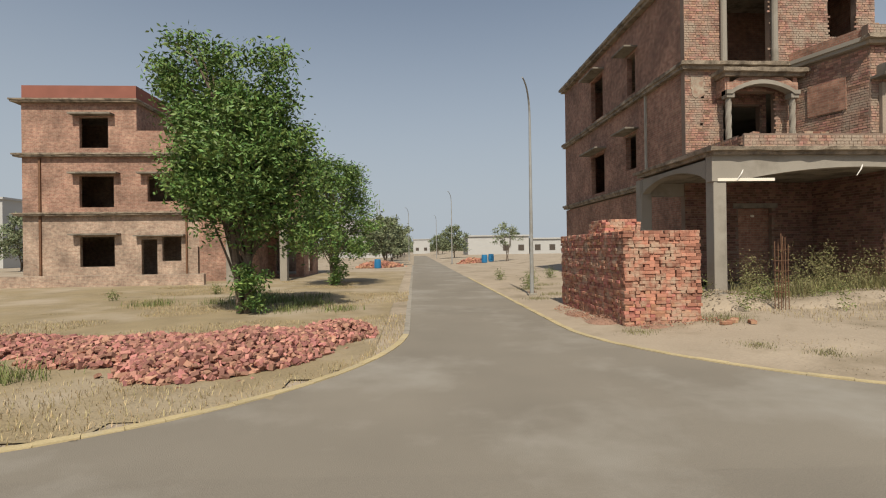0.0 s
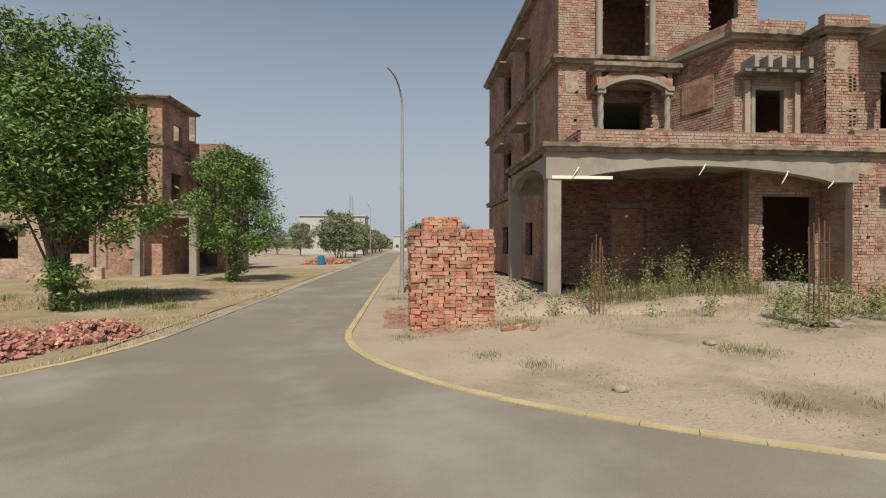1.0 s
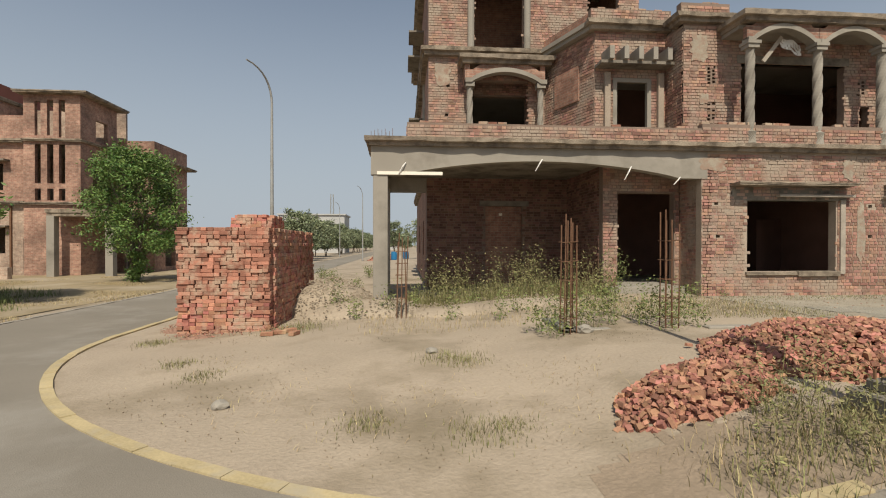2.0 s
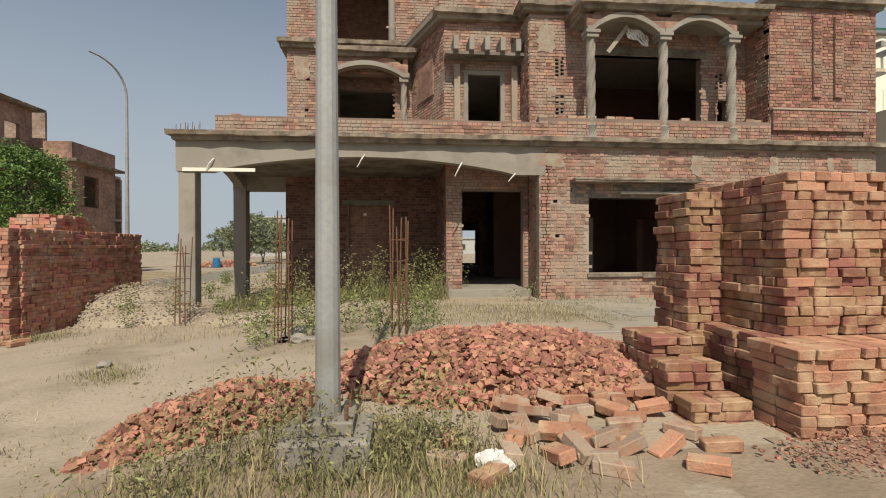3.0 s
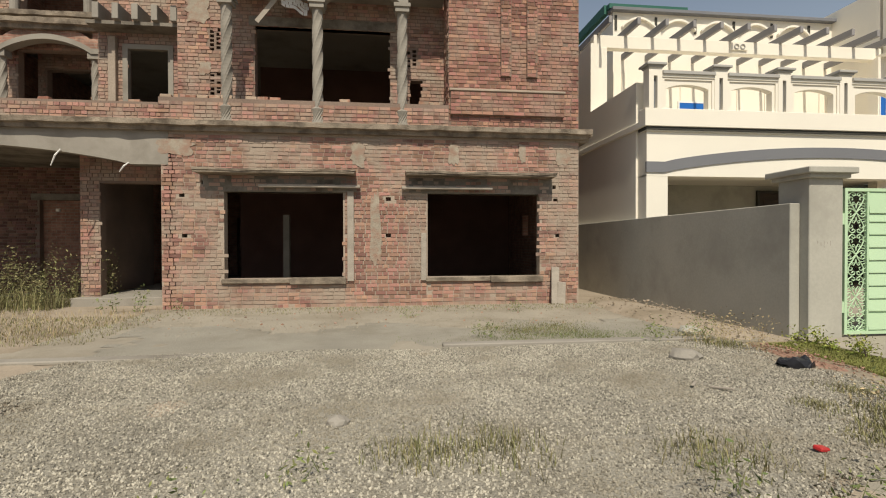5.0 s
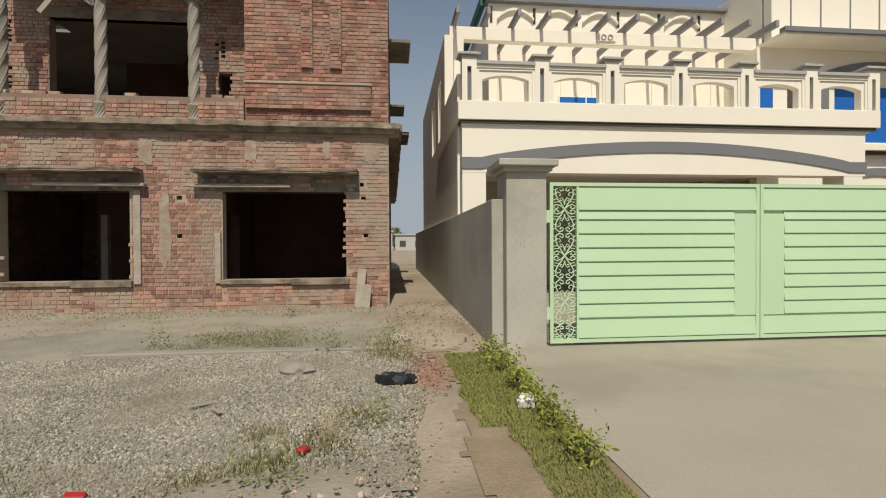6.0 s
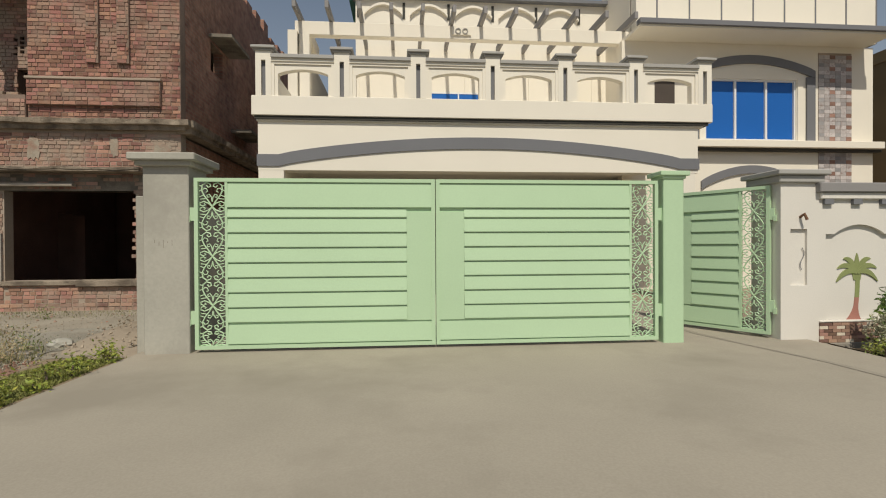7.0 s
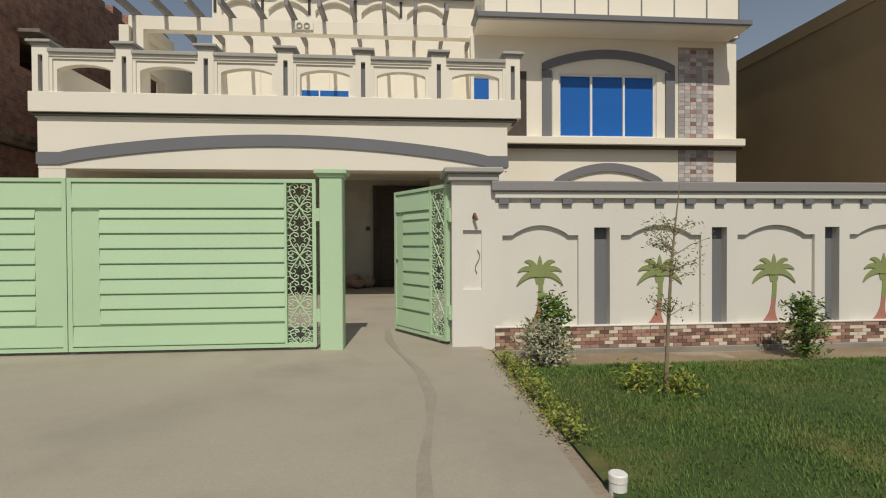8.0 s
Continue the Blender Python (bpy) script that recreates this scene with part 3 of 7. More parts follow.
def slab(parent, x0, x1, y0, y1, z0, z1, name="slab", material=None, label="", lip=0.05):
    """A floor slab whose thin rough lip overhangs a smaller step, the edges uneven from the formwork."""
    h = z1 - z0
    bm, rings = bmesh.new(), []

    def side(a, b):
        n = max(1, int(math.hypot(b[0] - a[0], b[1] - a[1]) / 0.22))
        return [(a[0] + (b[0] - a[0]) * k / n, a[1] + (b[1] - a[1]) * k / n) for k in range(n)]
    n = [len(side(p, q)) for p, q in (((x0, 0), (x1, 0)), ((y0, 0), (y1, 0)))]
    for q, z, wild in ((2.3 * lip, z0, 0.4), (2.1 * lip, z0 + h * 0.42, 0.6), (0.15 * lip, z0 + h * 0.5, 1.0), (0, z1, 0.7)):
        xa, xb, ya, yb = x0 + q, x1 - q, y0 + q, y1 - q
        ring = [(xa + (xb - xa) * k / n[0], ya) for k in range(n[0])] + [(xb, ya + (yb - ya) * k / n[1]) for k in range(n[1])]
        ring += [(xb - (xb - xa) * k / n[0], yb) for k in range(n[0])] + [(xa, yb - (yb - ya) * k / n[1]) for k in range(n[1])]
        rings.append([])
        for x, y in ring:
            v = noise.noise_vector(Vector((x * 2.7, y * 2.7, z * 9))) * 0.036 * wild
            rings[-1].append(bm.verts.new((x + v.x, y + v.y, z + v.z * 0.8)))
    for a, b in zip(rings, rings[1:]):
        for k in range(len(a)):
            j = (k + 1) % len(a)
            bm.faces.new((a[k], a[j], b[j], b[k]))
    bm.faces.new(rings[0][::-1]), bm.faces.new(rings[-1])
    return part(name, bm, material or EDGECONC, parent, label)


def twisted_column(x, y, z0, z1, r):
    """A cement column with spiral fluting on a plain round foot."""
    bm, rings, n, h = bmesh.new(), [], 16, z1 - z0
    levels = [z0, z0 + 0.3, z0 + 0.34] + [z0 + 0.34 + (h - 0.42) * k / 26 for k in range(1, 27)] + [z1]
    for i, z in enumerate(levels):
        plain = i < 2 or i == len(levels) - 1
        wide = 1.35 if i < 2 else 1.0
        rings.append([bm.verts.new((x + wide * r * (1 if plain or k % 4 < 2 else 0.84) * math.cos(2 * math.pi * k / n + z * 3.2), y + wide * r * (1 if plain or k % 4 < 2 else 0.84) * math.sin(2 * math.pi * k / n + z * 3.2), z)) for k in range(n)])
    for a, b in zip(rings, rings[1:]):
        for k in range(n):
            bm.faces.new((a[k], a[(k + 1) % n], b[(k + 1) % n], b[k]))
    bm.faces.new(rings[0][::-1]), bm.faces.new(rings[-1])
    return bm


FY = 17.5
# ground floor front with two window openings
G1, G2 = (20.15, 22.63, 0.62, 2.47), (24.47, 27.03, 0.62, 2.47)
holes = [(a - 18.9, b - 18.9, c, d) for a, b, c, d in (G1, G2)]
putlogs = [(u - 18.9, u - 18.9 + 0.11, z, z + 0.085) for u, z in ((19.25, 2.35), (19.3, 1.5), (23.55, 2.3), (23.55, 1.5), (27.35, 2.3), (27.4, 1.5), (19.7, 2.62), (27.3, 2.6))]
wall(house, "front_wall", (18.9, FY), 0, 9.05, -0.1, 3.74, holes + putlogs, seed=3, pieces=(3.76, 5.55, 0.24, 2.42), label="ground floor brick wall with sooty mortar patches")
for (a, b, c, d) in (G1, G2):
    part("lintel", soft(boxes((a - 0.42, b + 0.3, FY - 0.012, FY + 0.2, d, d + 0.34)), 0.008), DIRTSHADECONC, house, "concrete lintel stained dark")
    slab(house, a - 0.5, b + 0.28, FY - 0.42, FY + 0.02, d + 0.36, d + 0.44, "window_shade", EDGECONC, lip=0.008, label="thin projecting concrete window shade")
    part("sill", soft(boxes((a - 0.05, a + (b - a) * 0.55, FY - 0.07, FY + 0.2, c - 0.1, c - 0.005)), 0.012), EDGECONC, house)
    part("sill", soft(boxes((a + (b - a) * 0.55, b + 0.06, FY - 0.1, FY + 0.2, c - 0.13, c + 0.01)), 0.012), EDGECONC, house)
part("plank", soft(boxes((20.9, 23.0, FY - 0.2, FY - 0.05, 2.56, 2.62)), 0.006), TIMBER, house, "grey plank left below the shade")
part("plank", soft(boxes((23.9, 25.9, FY - 0.2, FY - 0.05, 2.55, 2.61)), 0.006), TIMBER, house, "grey plank left below the shade")
part("board", soft(boxes((22.72, 22.86, FY - 0.06, FY, 0.55, 2.5)), 0.006), TIMBER, house, "upright formwork board")
part("board", soft(boxes((24.32, 24.44, FY - 0.06, FY, 0.55, 1.6)), 0.006), TIMBER, house, "upright formwork board")
# side walls, back wall, assumed inner walls added to keep the rooms dark
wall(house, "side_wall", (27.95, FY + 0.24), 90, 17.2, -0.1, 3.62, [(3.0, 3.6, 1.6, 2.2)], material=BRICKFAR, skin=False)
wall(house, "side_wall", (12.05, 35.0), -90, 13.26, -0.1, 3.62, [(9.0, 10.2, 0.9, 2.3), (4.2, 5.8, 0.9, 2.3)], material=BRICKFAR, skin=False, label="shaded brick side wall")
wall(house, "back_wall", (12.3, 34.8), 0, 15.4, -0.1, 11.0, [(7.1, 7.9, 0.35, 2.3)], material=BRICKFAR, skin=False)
# the dim brick below has the rooms' shade in its colour
wall(house, "inner_wall", (18.9, 23.0), 0, 9.0, 0.0, 3.6, [], material=BRICKSHADE, skin=False)
# added partition that stops daylight showing through from the left side window
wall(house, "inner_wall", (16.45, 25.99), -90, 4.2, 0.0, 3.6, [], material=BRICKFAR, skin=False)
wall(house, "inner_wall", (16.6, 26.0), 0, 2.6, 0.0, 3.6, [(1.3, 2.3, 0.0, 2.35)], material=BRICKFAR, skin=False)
wall(house, "inner_wall", (23.4, 22.9), -90, 5.3, 0.0, 3.6, [(1.5, 2.6, 0.0, 2.2)], material=BRICKSHADE, skin=False)
part("inner_column", boxes((20.95, 21.1, 19.5, 19.65, 0.3, 2.1)), CONCRETE, house)
part("floor_slab", boxes((16.8, 27.8, 18.6, 34.7, -0.1, 0.2)), CONCRETE, house)
part("floor_slab", boxes((12.2, 27.85, 17.9, 34.7, 3.55, 3.85)), CONCRETE, house)

# porch: two front columns, arched beam, back wall, rear column
part("column", soft(boxes((10.5, 10.86, FY, FY + 0.36, -0.3, 3.1)), 0.012), CONCRETE, house, "square grey concrete porch column")
part("column", soft(boxes((10.42, 10.8, 21.5, 21.9, -0.3, 3.6)), 0.012), CONCRETE, house, "square grey concrete porch column")
bm = bmesh.new()
arch_band(bm, 10.45, 19.05, 3.02, 3.4, 0.71, FY - 0.02, FY + 0.26, 28, 0.75)
part("porch_beam", bm, CONCRETE, house, "long shallow-arched concrete beam over the porch")
part("plaster_strip", boxes((10.6, 12.2, FY - 0.035, FY - 0.021, 3.02, 3.1)), CREAM, house, "pale unpainted plaster strip")
side = bmesh.new()
for k in range(14):
    ya, yb = 17.8 + 3.75 * k / 14, 17.8 + 3.75 * (k + 1) / 14
    za, zb = [3.1 + 0.42 * math.sin(math.pi * (v - 17.8) / 3.75) ** 0.7 if 17.81 < v < 21.54 else 3.1 for v in (ya, yb)]
    vs = [side.verts.new(p) for x in (10.47, 10.74) for p in ((x, ya, za), (x, yb, zb), (x, yb, 3.64), (x, ya, 3.64))]
    for f in ((0, 1, 2, 3), (7, 6, 5, 4), (0, 4, 5, 1), (1, 5, 6, 2), (2, 6, 7, 3), (3, 7, 4, 0)):
        side.faces.new([vs[i] for i in f])
bmesh.ops.recalc_face_normals(side, faces=side.faces[:])
part("porch_side_beam", side, CONCRETE, house)
# porch walls: shade is put into the dim brick and dark mortar
wall(house, "porch_back_wall", (12.0, 21.5), 0, 4.75, 0.0, 3.6, [(1.95, 3.2, 0.0, 2.6)], skin=True, seed=11, label="rough brick back wall of the porch in shade", material=RAKED, bricks=BRICKSHADE)
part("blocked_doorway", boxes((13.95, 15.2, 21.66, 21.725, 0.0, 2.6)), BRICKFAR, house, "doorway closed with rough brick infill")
part("lintel", soft(boxes((13.75, 15.4, 21.46, 21.6, 2.6, 2.78)), 0.01), DIRTSHADECONC, house)
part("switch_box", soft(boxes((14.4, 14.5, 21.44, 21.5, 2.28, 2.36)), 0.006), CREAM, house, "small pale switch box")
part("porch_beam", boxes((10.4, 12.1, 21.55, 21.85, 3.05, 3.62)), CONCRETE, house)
wall(house, "porch_inner_wall", (16.72, 21.49), -90, 2.69, 0.0, 3.6, [], seed=14, material=RAKED, bricks=BRICKSHADE)
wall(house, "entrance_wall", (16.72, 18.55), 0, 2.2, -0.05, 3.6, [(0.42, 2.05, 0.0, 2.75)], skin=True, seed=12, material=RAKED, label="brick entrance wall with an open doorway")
wall(house, "entrance_side_wall", (18.95, 18.6), -90, 1.1, -0.05, 3.6, [], skin=True, seed=13)
part("step", soft(boxes((16.7, 18.9, 18.2, 18.6, -0.1, 0.18)), 0.01), CONCRETE, house)
# darker concrete on this ceiling stands for the porch's shade
part("ceiling", boxes((10.5, 19.0, 17.7, 21.6, 3.5, 3.66)), DIRTSHADECONC, house)
# first-floor slab with cornice all along
slab(house, 10.3, 28.2, FY - 0.24, 21.9, 3.72, 3.92, label="grey concrete slab edge with a stepped cornice")
slab(house, 11.85, 12.3, 21.4, 35.2, 3.68, 3.9, lip=0.03)
slab(house, 27.8, 28.25, FY - 0.1, 35.0, 3.68, 3.92, lip=0.03)
wall(house, "parapet", (11.33, FY - 0.06), 0, 7.6, 3.92, 4.3, [], 0.22, seed=21, label="low brick parapet over the porch")
wall(house, "parapet", (11.33, 21.5), -90, 4.0, 3.92, 4.3, [], 0.22, seed=22)
for k in range(9):
    part("rebar_stub", boxes((10.45 + 0.06 * k + 0.02 * (k % 3), 10.46 + 0.06 * k + 0.02 * (k % 3), FY + 0.05 * (k % 4), FY + 0.05 * (k % 4) + 0.01, 3.9, 4.08 + 0.04 * (k % 3))), RUST, house)

# first floor, left block with its small arched balcony
LY = 21.5
wall(house, "upper_wall", (12.05, LY), 0, 4.0, 3.92, 7.52, [(1.4, 3.35, 4.6, 6.75), (0.55, 0.66, 5.55, 5.64), (0.6, 0.71, 6.5, 6.58)], seed=31, label="weathered brick wall of the upper storey")
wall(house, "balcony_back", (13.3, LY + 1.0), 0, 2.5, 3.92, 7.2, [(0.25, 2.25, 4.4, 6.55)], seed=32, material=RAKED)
for x in (13.28, 15.6):
    bm = twisted_column(x + 0.08, LY - 0.42, 4.2, 6.4, 0.1)
    box(bm, x - 0.06, x + 0.22, LY - 0.56, LY - 0.28, 6.38, 6.55)
    part("balcony_column", bm, CONCRETE, house)
bm = bmesh.new()
arch_band(bm, 13.2, 15.85, 6.5, 6.85, 0.14, LY - 0.6, LY - 0.3, 22, 0.2)
part("balcony_arch", bm, CONCRETE, house)
bm = bmesh.new()
arch_band(bm, 13.25, 15.8, 6.62, 6.98, 0.3, LY - 0.54, LY - 0.32, 22, 0.2)
part("balcony_arch_infill", bm, BRICKMID, house)
for x in (13.2, 15.65):
    part("balcony_side", boxes((x, x + 0.16, LY - 0.5, LY + 0.02, 6.5, 7.2)), BRICKMID, house)
slab(house, 13.0, 16.1, LY - 0.75, LY + 0.1, 7.1, 7.36, "balcony_canopy")
part("balcony_floor", boxes((13.1, 16.0, LY - 0.6, LY + 0.2, 3.92, 4.2)), MORTAR, house)
slab(house, 11.8, 16.3, LY - 0.28, LY + 0.3, 7.5, 7.75, label="grey concrete slab edge with a stepped cornice")
slab(house, 11.8, 12.3, LY, 35.1, 7.5, 7.75, lip=0.03)
# slanting wall to the bay
ang = math.degrees(math.atan2(19.25 - 21.5, 16.75 - 15.95))
wall(house, "slanting_wall", (15.95, 21.5), ang, 2.39, 3.92, 7.5, [(0.9, 1.7, 5.6, 5.62)], seed=33)
m = Matrix.Translation((15.95, 21.5, 0)) @ Matrix.Rotation(radians(ang), 4, "Z")
bm = bmesh.new()
box(bm, -0.2, 2.5, -0.28, 0.2, 7.62, 7.75, m), box(bm, -0.1, 2.4, -0.2, 0.2, 7.5, 7.63, m)
part("slab_edge", bm, CONCRETE, house)
bm = bmesh.new()
box(bm, 0, 2.4, -0.05, 0.18, 7.75, 8.1, m)
part("parapet", bm, BRICKFAR, house)
bm = bmesh.new()
box(bm, 0.6, 1.75, -0.06, 0.05, 5.66, 6.7, m)
part("brick_panel", bm, BRICKFAR, house)
# added wall that keeps the top-storey opening dark
part("inner_wall", boxes((12.3, 19.2, 24.4, 24.6, 7.78, 11.3)), BRICKFAR, house)
# window bay
BY = 19.25
wall(house, "bay_wall", (16.75, BY), 0, 2.2, 3.92, 7.55, [(0.6, 1.65, 4.6, 6.12)], seed=34)
part("window_frame", boxes((17.3, 17.42, BY - 0.03, BY + 0.1, 4.4, 6.16), (18.33, 18.45, BY - 0.03, BY + 0.1, 4.4, 6.16), (17.42, 18.33, BY - 0.03, BY + 0.1, 6.05, 6.16)), CONCRETE, house, "pale cement window surround")
for x in (17.02, 18.62):
    part("pilaster", soft(boxes((x, x + 0.17, BY - 0.13, BY, 4.2, 6.3)), 0.01), MORTAR, house)
part("window_shade", boxes((16.75, 19.0, BY - 0.5, BY, 6.42, 6.5)), DIRTSHADECONC, house)
for k in range(5):
    part("rafter", soft(boxes((16.95 + 0.42 * k, 17.09 + 0.42 * k, BY - 0.62, BY, 6.5, 6.86)), 0.01), CONCRETE, house)
slab(house, 16.45, 19.1, BY - 0.3, BY + 0.3, 7.5, 7.76, "bay_cornice")
wall(house, "parapet", (16.6, BY - 0.1), 0, 2.4, 7.76, 8.12, [], 0.22, seed=35)
# pier and the two-arched balcony
PY = 18.35
vents = [(0.70 + 0.14 * (k % 2), 0.79 + 0.14 * (k % 2), z + 0.1 * (k // 2) + 0.04 * (k % 2), z + 0.07 + 0.1 * (k // 2) + 0.04 * (k % 2)) for z in (4.75, 5.75) for k in range(10)]
vents += [(5.15 + 0.14 * (k % 2), 5.24 + 0.14 * (k % 2), 5.55 + 0.1 * (k // 2) + 0.04 * (k % 2), 5.62 + 0.1 * (k // 2) + 0.04 * (k % 2)) for k in range(8)]
wall(house, "balcony_back", (18.9, PY), 0, 6.05, 3.92, 7.4, vents + [(1.68, 4.76, 4.2, 6.36), (5.22, 5.53, 4.62, 5.24)], seed=36, label="brick wall with ventilation holes and a wide dark opening")
wall(house, "pier_side", (18.9, 19.3), -90, 0.94, 3.92, 7.4, [], seed=37)
wall(house, "block_side", (24.95, PY), -90, 0.84, 3.92, 7.5, [], seed=41)
wall(house, "balcony_parapet", (18.88, FY - 0.06), 0, 6.06, 3.92, 4.42, [], 0.2, seed=38)
part("lintel", soft(boxes((20.45, 23.8, PY - 0.02, PY + 0.2, 6.36, 6.58)), 0.01), DIRTSHADECONC, house, "concrete lintel stained dark")
for x in (20.22, 22.1, 23.92):
    bm = twisted_column(x, FY + 0.02, 3.95, 6.42, 0.115)
    box(bm, x - 0.15, x + 0.15, FY - 0.13, FY + 0.17, 6.4, 6.5)
    box(bm, x - 0.18, x + 0.18, FY - 0.16, FY + 0.2, 6.5, 6.58)
    part("balcony_column", bm, CONCRETE, house, "round grey cement column with spiral fluting")
for a, b in ((20.1, 22.095), (22.105, 24.05)):
    bm = bmesh.new()
    arch_band(bm, a, b, 6.56, 6.93, 0.13, FY - 0.1, FY + 0.16, 22, 0.14)
    part("balcony_arch", bm, CONCRETE, house)
    bm = bmesh.new()
    arch_band(bm, a, b, 6.66, 7.02, 0.34, FY - 0.03, FY + 0.12, 22, 0.16)
    part("balcony_arch_infill", bm, BRICKMID, house)
slab(house, 19.85, 24.9, FY - 0.28, PY + 0.1, 7.08, 7.32, "balcony_canopy")
slab(house, 18.6, 20.4, PY - 0.26, PY + 0.5, 7.4, 7.62, "pier_cornice")
wall(house, "parapet", (18.8, PY - 0.05), 0, 1.4, 7.62, 7.95, [], 0.22, seed=39)
hang = pose(21.05, FY + 0.25, 6.55, 0, 38, 0)
bm = bmesh.new()
box(bm, -0.05, 0.05, 0, 0.03, -0.45, 0.4, hang)
part("hanging_board", bm, TIMBER, house, "loose board hanging slantwise in the arch")
bm = bmesh.new()
for k in range(7):
    for j in range(4):
        vs = [bm.verts.new((21.3 + 0.08 * (k + p) + 0.02 * math.sin(j * 2 + k), FY + 0.28 + 0.03 * math.sin(k + p + j), 6.88 - 0.07 * (j + q) - 0.03 * (k + p) - 0.03 * math.sin((k + p) * 1.3))) for p, q in ((0, 0), (1, 0), (1, 1), (0, 1))]
        bm.faces.new(vs)
part("torn_sheet", bm, WHITEPLASTIC, house, "torn pale plastic sheet hanging in the arch")
part("balcony_ceiling", boxes((20.0, 24.9, FY + 0.13, PY - 0.003, 6.98, 7.1)), CONCRETE, house)
# right block
wall(house, "upper_wall", (24.95, FY), 0, 3.0, 3.92, 8.3, [], bricks=REDUP, seed=42, label="weathered brick wall with shallow panels")
wall(house, "brick_panel", (24.98, FY - 0.09), 0, 2.6, 4.22, 4.74, [], 0.1, bricks=REDUP, seed=43)
part("panel_ledge", soft(boxes((24.95, 27.6, FY - 0.12, FY, 4.74, 4.79)), 0.008), MORTAR, house)
for x in (26.12, 26.72):
    wall(house, "brick_rib", (x, FY - 0.07), 0, 0.24, 5.1, 7.2, [], 0.08, bricks=REDUP, seed=44)
slab(house, 24.75, 28.2, FY - 0.2, FY + 0.3, 7.4, 7.62, "upper_cornice")
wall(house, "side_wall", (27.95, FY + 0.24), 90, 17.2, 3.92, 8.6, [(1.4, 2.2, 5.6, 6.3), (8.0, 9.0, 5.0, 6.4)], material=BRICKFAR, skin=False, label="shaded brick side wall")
for k in range(12):
    part("toothing", boxes((27.72, 27.95, FY + 4.5 + 0.9 * k, FY + 5.0 + 0.9 * k, 8.6, 8.75 + 0.12 * (k % 3))), BRICKFAR, house)
for y, z in ((19.0, 6.35), (20.5, 4.4), (25.2, 6.5)):
    part("window_shade", soft(boxes((27.95, 28.5, y, y + 1.4, z, z + 0.09)), 0.01), DIRTSHADECONC, house)
# second floor of the left block
wall(house, "upper_wall", (12.05, LY), 0, 7.15, 7.75, 11.0, [(1.5, 3.17, 7.8, 10.4), (5.35, 6.45, 8.75, 10.3)], seed=51, label="brick wall of the top storey")
for x in (13.36, 15.24):
    bm = bmesh.new()
    tube(bm, [(x + 0.08, LY - 0.1, 7.76), (x + 0.08, LY - 0.1, 10.4)], 0.11, 12)
    part("pilaster", bm, CONCRETE, house)
wall(house, "side_wall", (19.2, LY + 0.24), 90, 5.8, 7.75, 11.0, [], material=BRICKFAR, skin=False)
SIDEH = [(35.0 - 30.5, 35.0 - 28.9, 7.95, 10.1), (35.0 - 26.1, 35.0 - 25.3, 8.0, 9.7), (35.0 - 30.6, 35.0 - 28.8, 4.1, 6.1), (35.0 - 26.3, 35.0 - 25.3, 4.7, 6.2)]
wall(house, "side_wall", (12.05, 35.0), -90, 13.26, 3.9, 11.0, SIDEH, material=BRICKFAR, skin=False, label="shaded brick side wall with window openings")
for a, b, c, d in SIDEH:
    part("window_shade", soft(boxes((11.45, 12.08, 35.0 - b - 0.25, 35.0 - a + 0.25, d + 0.12, d + 0.2)), 0.01), DIRTSHADECONC, house)
part("drain_pipe", boxes((11.97, 12.05, 24.3, 24.38, 3.9, 7.5)), GREYRENDER, house)
slab(house, 11.7, 19.4, LY - 0.35, 35.2, 11.0, 11.25, "roof_slab", label="grey concrete roof slab")
part("floor_slab", boxes((19.0, 27.85, 18.9, 34.7, 7.4, 7.6)), CONCRETE, house)
part("floor_slab", boxes((12.2, 19.0, 21.7, 34.7, 7.4, 7.6)), CONCRETE, house)
# dim brick again, its colour standing for room shade
wall(house, "inner_wall", (19.3, 24.0), 0, 8.6, 3.85, 7.4, [], material=BRICKSHADE, skin=False)


# ---- the finished white house ----
white = thing("white_house", (38, 24, 0), "cream-painted two-storey house with grey arches, balcony and pergola", "house")
WY = 17.5
part("side_wall", boxes((29.5, 29.75, WY + 0.3, 21.5, 0, 5.2), (29.5, 29.75, 21.5, 30.0, 0, 4.55), (29.5, 29.75, 22.35, 23.3, 4.55, 5.2), (29.5, 29.75, 24.8, 30.0, 4.55, 5.2)), CREAM, white)
bm = bmesh.new()
pierced(bm, 20.4, 30.0, 5.2, 7.2, [(21.5, 22.35, 5.2, 6.3), (23.3, 24.8, 5.2, 6.3)], -29.75, -29.5, Matrix.Rotation(radians(90), 4, "Z"))
part("side_wall", bm, CREAM, white, "cream terrace wall with open bays")
part("inner_side_wall", boxes((31.15, 31.3, 22.6, 30.0, 4.2, 9.12)), CREAM, white)
part("porch_column", soft(boxes((29.55, 30.08, WY - 0.095, WY + 0.5, 0, 2.95)), 0.01), CREAM, white)
part("porch_column", soft(boxes((38.75, 39.25, WY - 0.095, WY + 0.5, 0, 2.95)), 0.01), CREAM, white)
part("front_band", boxes((29.55, 39.3, WY - 0.1, WY + 0.3, 2.92, 3.95)), CREAM, white, "plain cream wall over the porch")
bm = bmesh.new()
arch_band(bm, 29.53, 39.32, 3.0, 3.41, 0.25, WY - 0.13, WY - 0.08, 40, 0.45)
part("arch_band", bm, GREYPAINT, white, "broad shallow arch painted grey")
# solid near-black strip: the shadow groove's shade is in its colour
part("groove_shade_strip", boxes((29.5, 39.5, WY - 0.18, WY + 0.2, 3.985, 4.048)), DARKTRIM, white)
part("band_top", boxes((29.53, 39.4, WY - 0.14, WY + 0.3, 3.952, 3.983)), CREAM, white)
